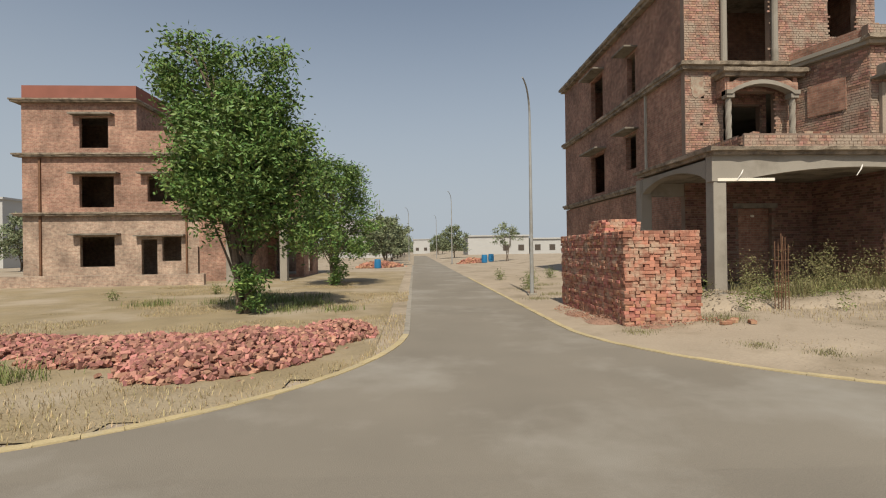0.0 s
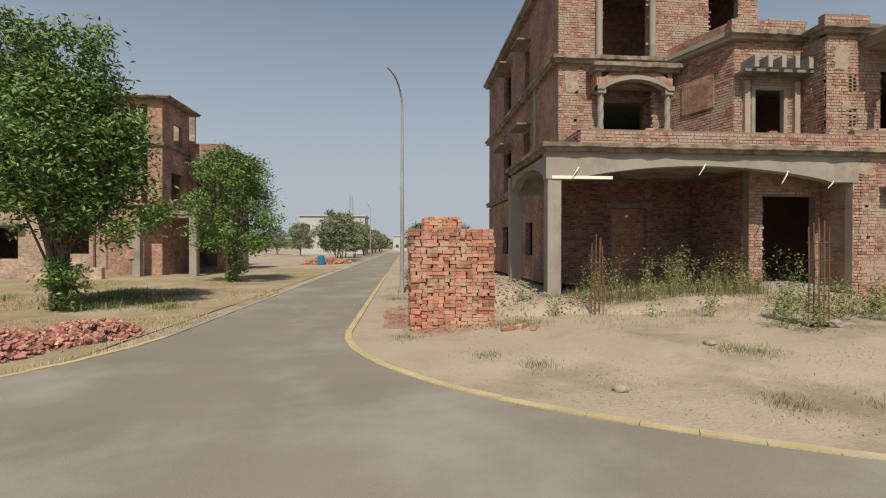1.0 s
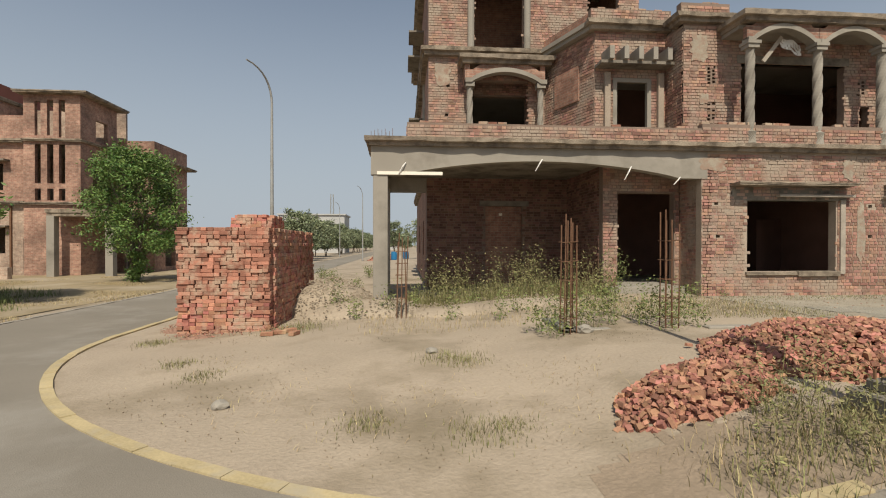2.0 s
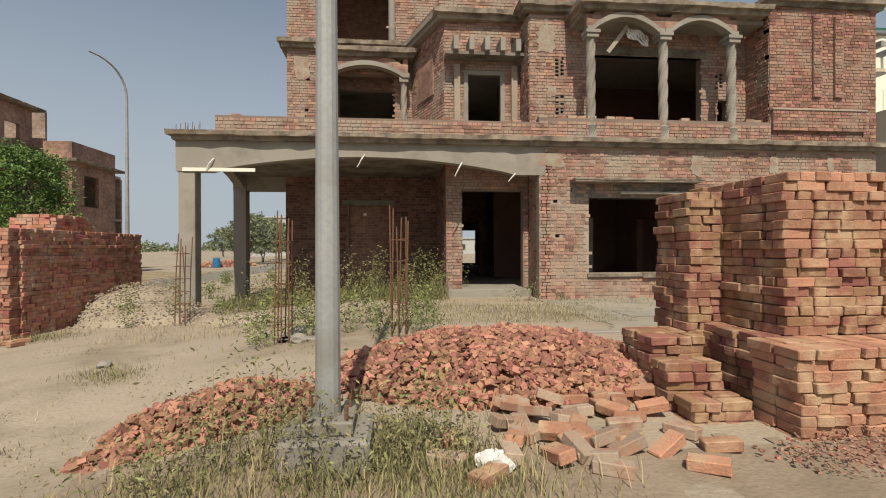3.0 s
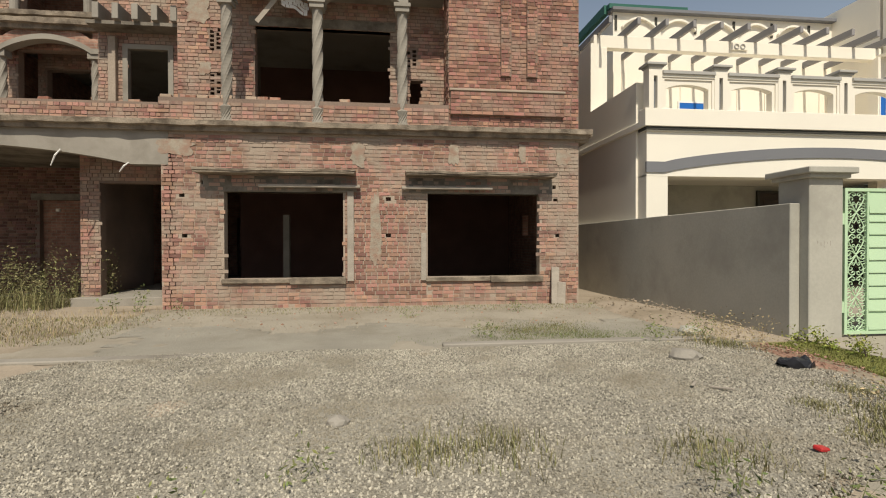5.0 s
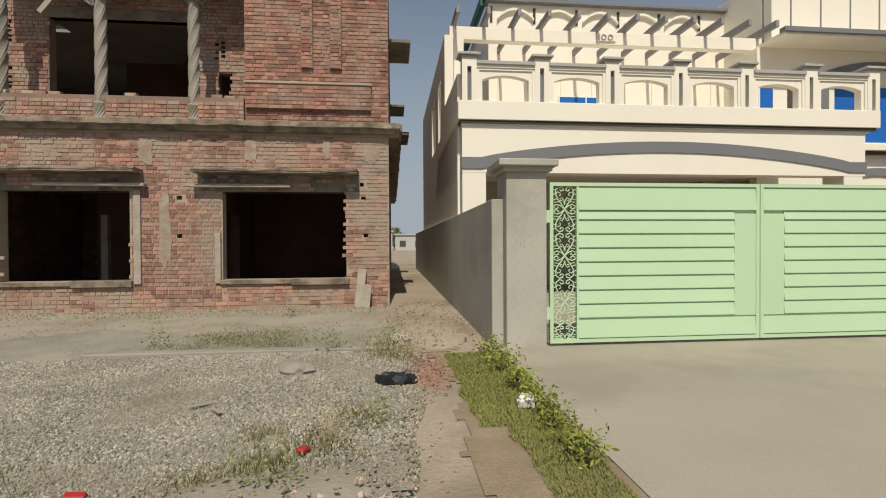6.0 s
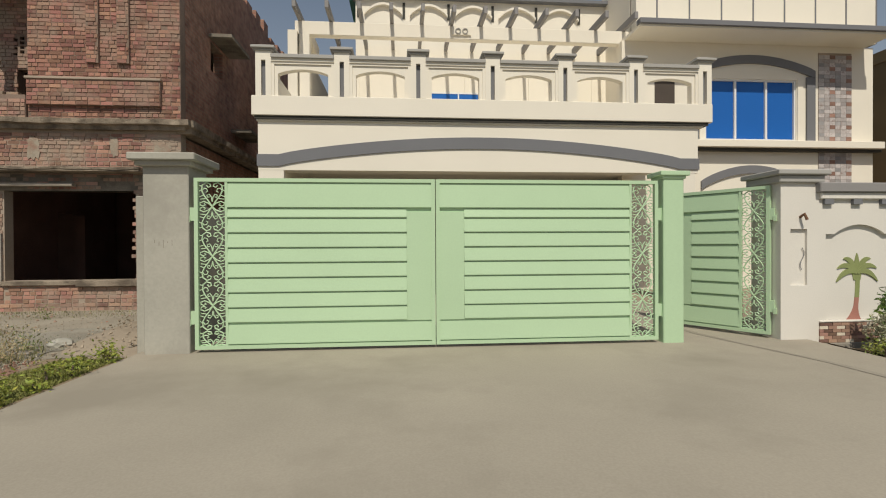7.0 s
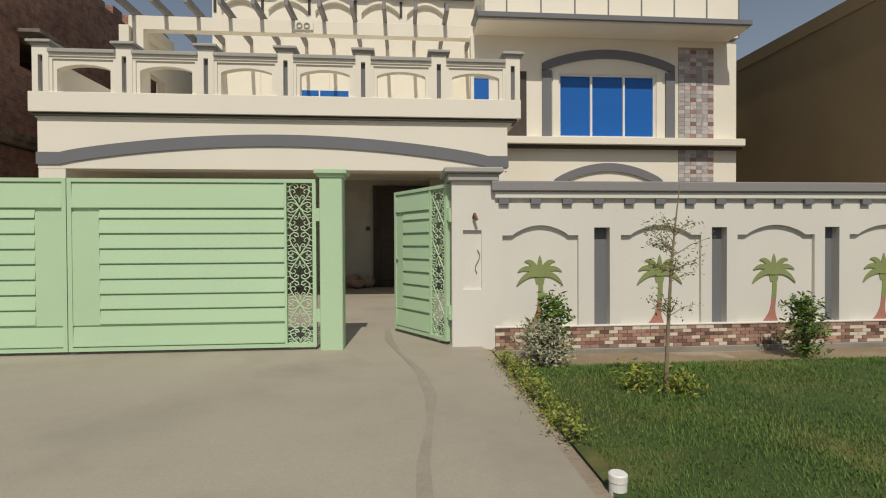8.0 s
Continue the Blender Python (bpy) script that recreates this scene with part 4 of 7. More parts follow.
part("balcony_slab", soft(boxes((29.45, 39.58, WY + 0.06, WY + 4.85, 4.05, 4.2)), 0.01), CREAM, white)
part("balcony_base", soft(boxes((29.45, 39.58, WY - 0.22, WY + 0.06, 4.05, 4.46)), 0.01), CREAM, white, "continuous cream base band of the balcony")
part("porch_ceiling", boxes((29.6, 39.3, WY + 0.3, 22.2, 3.3, 3.5)), CREAM, white)
POSTS = [29.7 + 1.6167 * k for k in range(7)]
for x in POSTS:
    bm = bmesh.new()
    for xa, xb in ((x - 0.16, x - 0.045), (x + 0.045, x + 0.16)):
        box(bm, xa, xb, WY - 0.215, WY + 0.04, 4.46, 5.4)
    box(bm, x - 0.045, x + 0.045, WY - 0.215, WY + 0.04, 5.2, 5.4)
    post = part("balcony_post", bm, CREAM, white)
    part("slot", boxes((x - 0.045, x + 0.045, WY - 0.13, WY + 0.02, 4.46, 5.2)), GREYPAINT, post, "dark grey recessed slot")
    part("cap", soft(boxes((x - 0.24, x + 0.24, WY - 0.29, WY + 0.12, 5.43, 5.485), (x - 0.19, x + 0.19, WY - 0.245, WY + 0.07, 5.385, 5.43), (x - 0.15, x + 0.15, WY - 0.2, WY + 0.03, 5.485, 5.525)), 0.008), CAPPAINT, post, "grey stepped cap")
for a, b in zip(POSTS, POSTS[1:]):
    a, b = a + 0.16, b - 0.16
    bm, n = bmesh.new(), 14
    arc = [(a + 0.13 + (b - a - 0.26) * k / n, 4.93 + 0.1 * math.sin(math.pi * k / n) ** 0.75) for k in range(n + 1)]
    for (xa, za), (xb, zb) in zip(arc, arc[1:]):
        outline(bm, [(xa, za), (xb, zb), (xb, 5.13), (xa, 5.13)], WY - 0.17, WY)
    bay = part("arched_head", bm, CREAM, white, "cream arched head of a balcony opening")
    for xa, xb, e, f in ((a, a + 0.13, a, a + 0.06), (b - 0.13, b, b - 0.06, b)):
        part("jamb", boxes((xa, xb, WY - 0.17, WY, 4.46, 5.13)), CREAM, bay)
        part("jamb_fillet", boxes((e, f, WY - 0.2, WY - 0.17, 4.46, 5.128)), CREAM, bay)
    part("rail_top", boxes((a, b, WY - 0.2, WY, 5.13, 5.18), (a, b, WY - 0.225, WY, 5.18, 5.24)), CREAM, bay)
    part("rail_cap", soft(boxes((a, b, WY - 0.27, WY + 0.06, 5.24, 5.32)), 0.008), CAPPAINT, bay, "grey balcony coping")
# wall behind the balcony with low blue windows, pergola above
part("balcony_back_wall", boxes((31.15, 39.3, 22.4, 22.6, 4.2, 9.13), (29.6, 39.3, 22.4, 22.6, 3.4, 4.2)), CREAM, white)
part("roof_cornice", soft(boxes((31.05, 39.3, 22.2, 22.65, 9.13, 9.24)), 0.01), GREYPAINT, white)
for k in range(5):
    bm = bmesh.new()
    arch_band(bm, 31.43 + 1.43 * k, 32.63 + 1.43 * k, 8.58, 8.9, 0.07, 22.28, 22.4, 14)
    part("arch_relief", bm, CREAM, white)
for k in range(6):
    part("slot_relief", boxes((31.2 + 1.43 * k, 31.28 + 1.43 * k, 22.37, 22.4, 8.52, 9.02)), DARKTRIM, white)
# the wall is not pierced; the opening's darkness is painted on
part("low_vent", boxes((37.35, 37.62, 22.37, 22.4, 5.0, 5.75)), DARK, white, "small flat dark panel standing for an opening behind the balcony")
for a, b in ((33.5, 35.3),):
    w = part("low_window", boxes((a, b, 22.34, 22.38, 5.05, 6.15)), BLUEGLASS, white, "low window with blue reflective glass")
    part("window_frame", boxes((a - 0.04, a, 22.33, 22.4, 5.0, 6.2), (b, b + 0.04, 22.33, 22.4, 5.0, 6.2), (a, b, 22.33, 22.4, 6.15, 6.2), ((a + b) / 2 - 0.02, (a + b) / 2 + 0.02, 22.33, 22.39, 5.05, 6.15)), WHITEFRAME, w)
# raised cream strips added where the rafters' shadows stripe the wall
for k in range(9):
    part("rafter_shadow_strip", boxes((max(31.15, 30.4 + 1.05 * k), max(31.25, 30.5 + 1.05 * k), 22.36, 22.4, 4.2, 7.1)), CREAM, white)
part("pergola_beam", soft(boxes((29.66, 39.2, 20.55, 20.8, 7.15, 7.52)), 0.01), CREAM, white)
part("pergola_beam", soft(boxes((29.78, 30.02, 20.803, 22.395, 7.16, 7.51)), 0.01), CREAM, white)
part("pergola_post", soft(boxes((29.78, 30.06, 20.52, 20.79, 4.2, 7.148)), 0.01), CREAM, white)
for k in range(12):
    x = 29.75 + 0.84 * k
    part("rafter", soft(boxes((x, x + 0.1, 19.75, 22.4, 7.52, 7.72)), 0.01), GREYMID, white)
bm = bmesh.new()
box(bm, 34.0, 34.55, 20.5, 20.56, 7.25, 7.45)
emblem = part("emblem", bm, CREAM, white, "small cast ornament on the beam")
for k in range(2):
    bm = bmesh.new()
    tube(bm, [(34.18 + 0.2 * k + 0.07 * math.cos(a), 20.485, 7.35 + 0.07 * math.sin(a)) for a in [math.pi / 6 * j for j in range(13)]], 0.016, 6)
    part("ring", bm, CAPPAINT, emblem)
# right wing with the big blue window
RY = 20.4
bm = bmesh.new()
pierced(bm, 38.92, 46.78, 0, 7.19, [(41.45, 44.31, 4.36, 6.17)], RY, RY + 0.3)
part("wing_wall", bm, CREAM, white, "cream wall of the side wing")
part("wing_side", boxes((46.5, 46.78, RY + 0.3, 32, 0, 9.5)), CREAM, white)
part("wing_side", boxes((39.3, 39.6, RY + 0.3, 30, 3.4, 9.5)), CREAM, white)
side_glass = part("side_window", boxes((39.0, 39.42, RY - 0.012, RY, 4.3, 5.97)), BLUEGLASS, white, "narrow window with blue reflective film")
part("window_frame", boxes((38.96, 39.0, RY - 0.02, RY, 4.3, 6.01), (39.42, 39.46, RY - 0.02, RY, 4.3, 6.01), (39.0, 39.42, RY - 0.02, RY, 5.97, 6.01)), WHITEFRAME, side_glass)
# dark sheet on the solid wall, coloured as the unlit inside
part("doorway", boxes((39.9, 40.5, RY - 0.02, RY, 4.3, 6.2)), DARK, white, "flat dark panel standing for an opening beside the balcony")
win = part("blue_window", boxes((41.5, 44.26, RY + 0.1, RY + 0.13, 4.41, 6.12)), BLUEGLASS, white, "three-part window with bright blue reflective film")
for xa, xb in ((41.43, 41.5), (42.38, 42.44), (43.35, 43.41), (44.26, 44.33)):
    part("mullion", boxes((xa, xb, RY + 0.037, RY + 0.16, 4.412, 6.118)), WHITEFRAME, win)
for za, zb in ((4.35, 4.41), (6.12, 6.18)):
    part("rail", boxes((41.43, 44.33, RY + 0.04, RY + 0.16, za, zb)), WHITEFRAME, win)
bm = bmesh.new()
box(bm, 40.95, 41.22, RY - 0.06, RY, 4.3, 6.25), box(bm, 44.6, 44.87, RY - 0.06, RY, 4.3, 6.25)
arch_band(bm, 40.95, 44.87, 6.2, 6.62, 0.24, RY - 0.06, RY, 26)
part("window_arch", bm, GREYPAINT, white, "grey painted arch round the window")
bm = bmesh.new()
arch_band(bm, 41.3, 44.5, 2.9, 3.38, 0.24, RY - 0.06, RY, 26)
part("window_arch", bm, GREYPAINT, white, "grey painted arch")
for xa in (41.26, 44.33):
    part("window_surround", boxes((xa, xa + 0.17, RY - 0.03, RY, 4.3, 6.2)), CREAM, white)
part("ledge", soft(boxes((39.3, 46.82, RY - 0.35, RY + 0.05, 4.1, 4.3)), 0.01), CREAM, white)
# near-black strip again, coloured for the shade under the ledge
part("groove_shade_strip", boxes((39.35, 46.85, RY - 0.22, RY, 4.02, 4.1)), DARKTRIM, white)
EX = 46.52
part("overhang", boxes((39.0, EX - 0.04, 19.45, RY + 0.3, 7.19, 7.28)), CREAM, white)
part("overhang_edge", soft(boxes((38.95, EX, 19.37, 19.6, 7.245, 7.385)), 0.01), GREYPAINT, white)
part("upper_parapet", boxes((39.3, 46.8, RY - 0.1, RY + 0.2, 7.283, 9.5)), CREAM, white)
for k in range(8):
    part("groove", boxes((39.9 + 0.98 * k, 39.94 + 0.98 * k, RY - 0.115, RY - 0.1, 7.283, 9.5)), GREYPAINT, white)
part("green_roof_edge", boxes((31.0, 33.8, 22.35, 22.6, 9.243, 9.4), (30.93, 31.1, 22.6, 27.0, 9.15, 9.45)), GREENTRIM, white, "dark green sheet edging on the roof")
rng = random.Random(8)
tile_mesh = {}
strip_root = part("tile_strip", boxes((45.0, 46.07, RY - 0.012, RY, 2.0, 7.0)), MORTAR, white, "vertical strip of mixed mosaic tiles")
for r in range(40):
    for c in range(6):
        w = 1.07 / 6
        q = "wall_tile"
        if q not in tile_mesh:
            b = bmesh.new()
            box(b, -w / 2 + 0.004, w / 2 - 0.004, -0.01, 0.0, -0.054, 0.054)
            me = bpy.data.meshes.new(q)
            b.to_mesh(me), b.free()
            me.materials.append(TILEA)
            tile_mesh[q] = me
        ob = new("tile", tile_mesh[q])
        ob.location = (45.0 + w * (c + 0.5), RY - 0.012 - 0.004 * (r % 2), 2.35 + 0.116 * r)
        ob.parent = strip_root
        if r % 3 == 0 and c % 3 == 2 or r % 3 == 1 and c % 3 == 0:
            ob.material_slots[0].link = "OBJECT"
            ob.material_slots[0].material = TILEB if c % 3 == 2 else TILEC
# inside of the porch
part("porch_back_wall", boxes((29.7, 46.5, 22.0, 22.2, 0, 3.4)), GREYRENDER, white)
porch_door = part("door", soft(boxes((36.15, 37.7, 21.93, 21.995, 0.02, 3.05)), 0.006), DARKWOOD, white, "dark wooden house door at the back of the porch")
for xa, xb in ((36.28, 36.86), (36.98, 37.56)):
    part("door_panel", soft(boxes((xa, xb, 21.905, 21.93, 0.2, 1.3), (xa, xb, 21.905, 21.93, 1.45, 2.85)), 0.01), DARKWOOD, porch_door)
part("door_frame", boxes((36.07, 36.15, 21.9, 21.998, 0.02, 3.13), (37.7, 37.78, 21.9, 21.998, 0.02, 3.13), (36.15, 37.7, 21.9, 21.998, 3.05, 3.13)), DARKTRIM, porch_door)
part("porch_pier", soft(boxes((37.8, 38.3, 21.3, 21.99, 0.0, 3.3)), 0.01), GREYRENDER, white)
part("switch_box", soft(boxes((35.85, 35.97, 21.96, 22.0, 1.75, 1.87)), 0.006), DARK, white, "small dark switch box")
part("roof", boxes((31.3, 46.5, 22.6, 30, 8.9, 9.1)), CREAM, white)

# ---- boundary wall, pillars and gate ----
pill = thing("gate_pillar", (29.64, 13.2, 0), "plain grey rendered gate pillar with chalk marks", "pillar")
part("shaft", soft(boxes((29.47, 30.0, 12.95, 13.5, -0.3, 2.28)), 0.01), GREYRENDER, pill)
part("cap", soft(boxes((29.35, 30.12, 12.82, 13.63, 2.33, 2.42), (29.41, 30.06, 12.88, 13.57, 2.27, 2.34)), 0.012), GREYRENDER, pill)
for k in range(5):
    part("chalk_mark", boxes((29.6 + 0.05 * k, 29.606 + 0.05 * k, 12.9485, 12.951, 1.35 - 0.03 * (k % 3), 1.39 - 0.02 * (k % 2))), CONCRETE, pill)
bm = boxes((29.31, 29.467, 13.1, 34.0, -0.3, 1.93))
solid("wall_west", soft(bm, 0.01), GREYRENDER, "long plain grey rendered boundary wall", "wall", "structure")


def scroll_unit(bm, x0, x1, z0, h, y, m, ways=(-1, 1)):
    """One length of wrought scrollwork: an upper and a lower heart, two small side hearts, inner curls and thorns."""
    cx, cz, w = (x0 + x1) / 2, z0 + h / 2, (x1 - x0) / 2
    heart = ((0, 0), (0.3, 0.12), (0.6, 0.22), (0.8, 0.33), (0.74, 0.43), (0.45, 0.485), (0.16, 0.46), (0.1, 0.41), (0.3, 0.39), (0.42, 0.43))
    side = ((0, 0), (0.3, 0.07), (0.65, 0.105), (0.92, 0.075), (0.9, 0.03), (0.7, 0.01), (0.5, 0.035), (0.62, 0.06))
    inner = ((0.0, 0.1), (0.06, 0.19), (0.22, 0.25), (0.4, 0.23), (0.36, 0.19), (0.2, 0.195))
    curl = ((0.78, 0.32), (0.62, 0.37), (0.42, 0.36), (0.34, 0.31), (0.48, 0.29))
    thorns = (((0.8, 0.34), (1.0, 0.31)), ((0.62, 0.23), (0.96, 0.2)), ((0.77, 0.41), (0.99, 0.43)), ((0.45, 0.165), (0.9, 0.15)))
    for sx in (-1, 1):
        for sz in ways:
            for line, t in ((heart, 0.0095), (side, 0.0085), (inner, 0.0075), (curl, 0.0075)) + tuple((q, 0.006) for q in thorns):
                tube(bm, [m @ Vector((cx + sx * w * a, y, cz + sz * h * b)) for a, b in line], t, 5, False)


def gate_leaf(root, w, m, scroll_w=0.36, plain_w=0.36, height=2.12):
    """A leaf in local coordinates: hinge at x = 0, face towards -y; m takes it to its place."""
    def piece(name, *rows, label="", parent=root):
        b = bmesh.new()
        for r in rows:
            box(b, *r, m)
        return part(name, b, MINT, parent, label)
    piece("stile", (0, 0.045, -0.03, 0.03, 0.03, height))
    piece("stile", (w - 0.05, w, -0.03, 0.03, 0.03, height))
    piece("stile", (scroll_w, scroll_w + 0.03, -0.025, 0.025, 0.07, height - 0.04))
    piece("rail", (0.045, w - 0.05, -0.03, 0.03, height - 0.045, height))
    piece("rail", (0.045, w - 0.05, -0.03, 0.03, 0.03, 0.075))
    piece("sheet", (scroll_w + 0.03, w - 0.05, 0.0, 0.012, 0.075, height - 0.045))
    def louvre(name, xa, xb, za, zb, out):
        b = bmesh.new()
        vs = [b.verts.new(m @ Vector(p)) for x in (xa, xb) for p in ((x, 0.0, zb), (x, -0.012, zb), (x, -out, za + 0.012), (x, -out, za), (x, 0.0, za))]
        for f in ((0, 1, 6, 5), (1, 2, 7, 6), (2, 3, 8, 7), (3, 4, 9, 8), (0, 4, 3, 2, 1), (5, 6, 7, 8, 9)):
            b.faces.new([vs[k] for k in f])
        bmesh.ops.recalc_face_normals(b, faces=b.faces[:])
        part(name, b, MINT, root)
    louvre("top_panel", scroll_w + 0.03, w - 0.05, 1.765, height - 0.06, 0.035)
    louvre("bottom_panel", scroll_w + 0.03, w - 0.05, 0.09, 0.325, 0.03)
    marks = [0.345 + 0.1835 * k for k in range(8)] + [1.755]
    for za, zb in zip(marks, marks[1:]):
        louvre("slat", scroll_w + 0.03, w - plain_w, za + 0.012, zb - 0.008, 0.03)
    piece("plain_panel", (w - plain_w + 0.002, w - 0.05, -0.02, 0.0, 0.345, 1.71))
    b = bmesh.new()
    h = (height - 0.12) / 3.3
    for k in range(3):
        scroll_unit(b, 0.05, scroll_w, height - 0.045 - (k + 1) * h, h, 0.0, m)
    scroll_unit(b, 0.05, scroll_w, height - 0.045 - 3.7 * h, h * 0.7, 0.0, m, (1,))
    part("scroll_panel", b, MINT, root, "wrought scrollwork panel")
    for z in (0.42, 1.68):
        piece("hinge", (-0.05, 0.0, -0.025, 0.025, z - 0.08, z + 0.08), (-0.075, -0.045, -0.035, 0.01, z - 0.1, z - 0.02))


g1 = thing("gate_leaf", (30.05, 13.0, 0), "closed mint-green steel gate leaf with louvred boards and scrollwork", "gate", "driveway gate leaves")
gate_leaf(g1, 2.93, Matrix.Translation((30.05, 13.0, 0.02)))
g2 = thing("gate_leaf", (35.92, 13.0, 0), "closed mint-green steel gate leaf with louvred boards and scrollwork", "gate", "driveway gate leaves")
gate_leaf(g2, 2.93, Matrix.Translation((35.92, 13.0, 0.02)) @ Matrix.Scale(-1, 4, (1, 0, 0)))
gp = thing("gate_post", (36.1, 13.05, 0), "mint-green painted square gate post with a flat cap", "post")
part("shaft", soft(boxes((35.97, 36.25, 12.93, 13.2, -0.05, 2.18)), 0.01), MINT, gp)
part("cap", soft(boxes((35.91, 36.31, 12.88, 13.25, 2.2, 2.26), (35.95, 36.27, 12.91, 13.22, 2.16, 2.21)), 0.008), MINT, gp)
g3 = thing("wicket_gate", (37.6, 13.0, 0), "mint-green steel wicket gate standing open inwards", "gate")
gate_leaf(g3, 1.3, Matrix.Translation((37.58, 13.08, 0.03)) @ Matrix.Rotation(radians(-58), 4, "Z") @ Matrix.Scale(-1, 4, (1, 0, 0)), 0.36, 0.24, 2.07)
bm = bmesh.new()
bmesh.ops.create_uvsphere(bm, u_segments=10, v_segments=8, radius=0.03, matrix=Matrix.Translation((36.92, 14.1, 1.1)))
part("knob", bm, STEEL, g3)
rp = thing("gate_pillar", (37.9, 13.2, 0), "off-white gate pillar with a recessed panel and grey cap", "pillar")
part("shaft", boxes((37.62, 38.17, 12.99, 13.5, -0.1, 2.12)), OFFWHITE, rp)
bm = bmesh.new()
pierced(bm, 37.62, 38.17, -0.1, 2.12, [(37.76, 38.0, 0.74, 1.5)], 12.95, 12.99)
part("face", bm, OFFWHITE, rp, "plastered face with a tall sunk panel")
part("cap", soft(boxes((37.52, 38.27, 12.85, 13.6, 2.22, 2.29), (37.57, 38.22, 12.9, 13.55, 2.12, 2.22)), 0.012), CAPPAINT, rp)
bm = bmesh.new()
tube(bm, [(37.9, 12.95, 1.66), (37.9, 12.88, 1.7), (37.93, 12.87, 1.62)], 0.02, 6)
part("bell_box", bm, RUST, rp, "small rusty lamp fitting")
bm = bmesh.new()
tube(bm, [(37.95 + 0.03 * math.sin(k), 12.975, 1.25 - 0.05 * k) for k in range(7)], 0.005, 5)
part("loose_wire", bm, GREYPAINT, rp)

bw = thing("wall_front", (43, 13.1, 0), "off-white boundary wall with arched panels, grey slots and painted palms", "wall", kind="structure")
X0, X1, YB = 38.17, 52.0, 13.0
slots = [39.585 + 1.608 * k for k in range(8)]
bm = bmesh.new()
pierced(bm, X0, X1, -0.03, 1.95, [(x - 0.105, x + 0.105, 0.236, 1.53) for x in slots], YB, YB + 0.23)
part("wall_body", bm, OFFWHITE, bw)
for x in slots:
    part("slot", boxes((x - 0.105, x + 0.105, YB + 0.07, YB + 0.1, 0.236, 1.53)), GREYPAINT, bw, "tall recessed grey slot")
part("plinth", soft(boxes((X0, X1, YB - 0.085, YB + 0.2, -0.35, -0.04)), 0.01), CONCRETE, bw)
part("coping", soft(boxes((X0 - 0.05, X1, YB - 0.14, YB + 0.35, 1.99, 2.12)), 0.012), GREYMID, bw, "grey coping")
part("coping_moulding", soft(boxes((X0, X1, YB - 0.1, YB + 0.3, 1.9, 1.99)), 0.01), OFFWHITE, bw)
# dark grey here carries the shadowed look under the coping moulding
for k in range(33):
    x = X0 + 0.05 + 0.415 * k
    part("dentil", boxes((x, x + 0.13, YB - 0.095, YB - 0.052, 1.83, 1.9)), GREYPAINT, bw)
panels = [(38.77, 0.5)] + [(slots[i] + 0.804, 0.55) for i in range(7)]
edges = [X0] + [x + side * w for x, w in panels for side in (-1, 1)] + [X1]
for k in range(0, len(edges), 2):
    holes = [(x - 0.105, x + 0.105, 0.236, 1.53) for x in slots if edges[k] < x < edges[k + 1]]
    bm = bmesh.new()
    pierced(bm, edges[k], edges[k + 1], 0.236, 1.9, holes, YB - 0.05, YB - 0.001)
    part("stile", bm, OFFWHITE, bw)
for x, w in panels:
    bm, n = bmesh.new(), 18
    arc = [(x - w, 1.43), (x - w + 0.13, 1.43)] + [(x - w + 0.13 + (2 * w - 0.26) * k / n, 1.43 + 0.13 * math.sin(math.pi * k / n) ** 0.8) for k in range(1, n)] + [(x + w - 0.13, 1.43), (x + w, 1.43)]
    for (xa, za), (xb, zb) in zip(arc, arc[1:]):
        outline(bm, [(xa, za), (xb, zb), (xb, 1.9), (xa, 1.9)], YB - 0.05, YB - 0.001)
    part("arched_head", bm, OFFWHITE, bw, "flat wall face over a sunk arched panel")
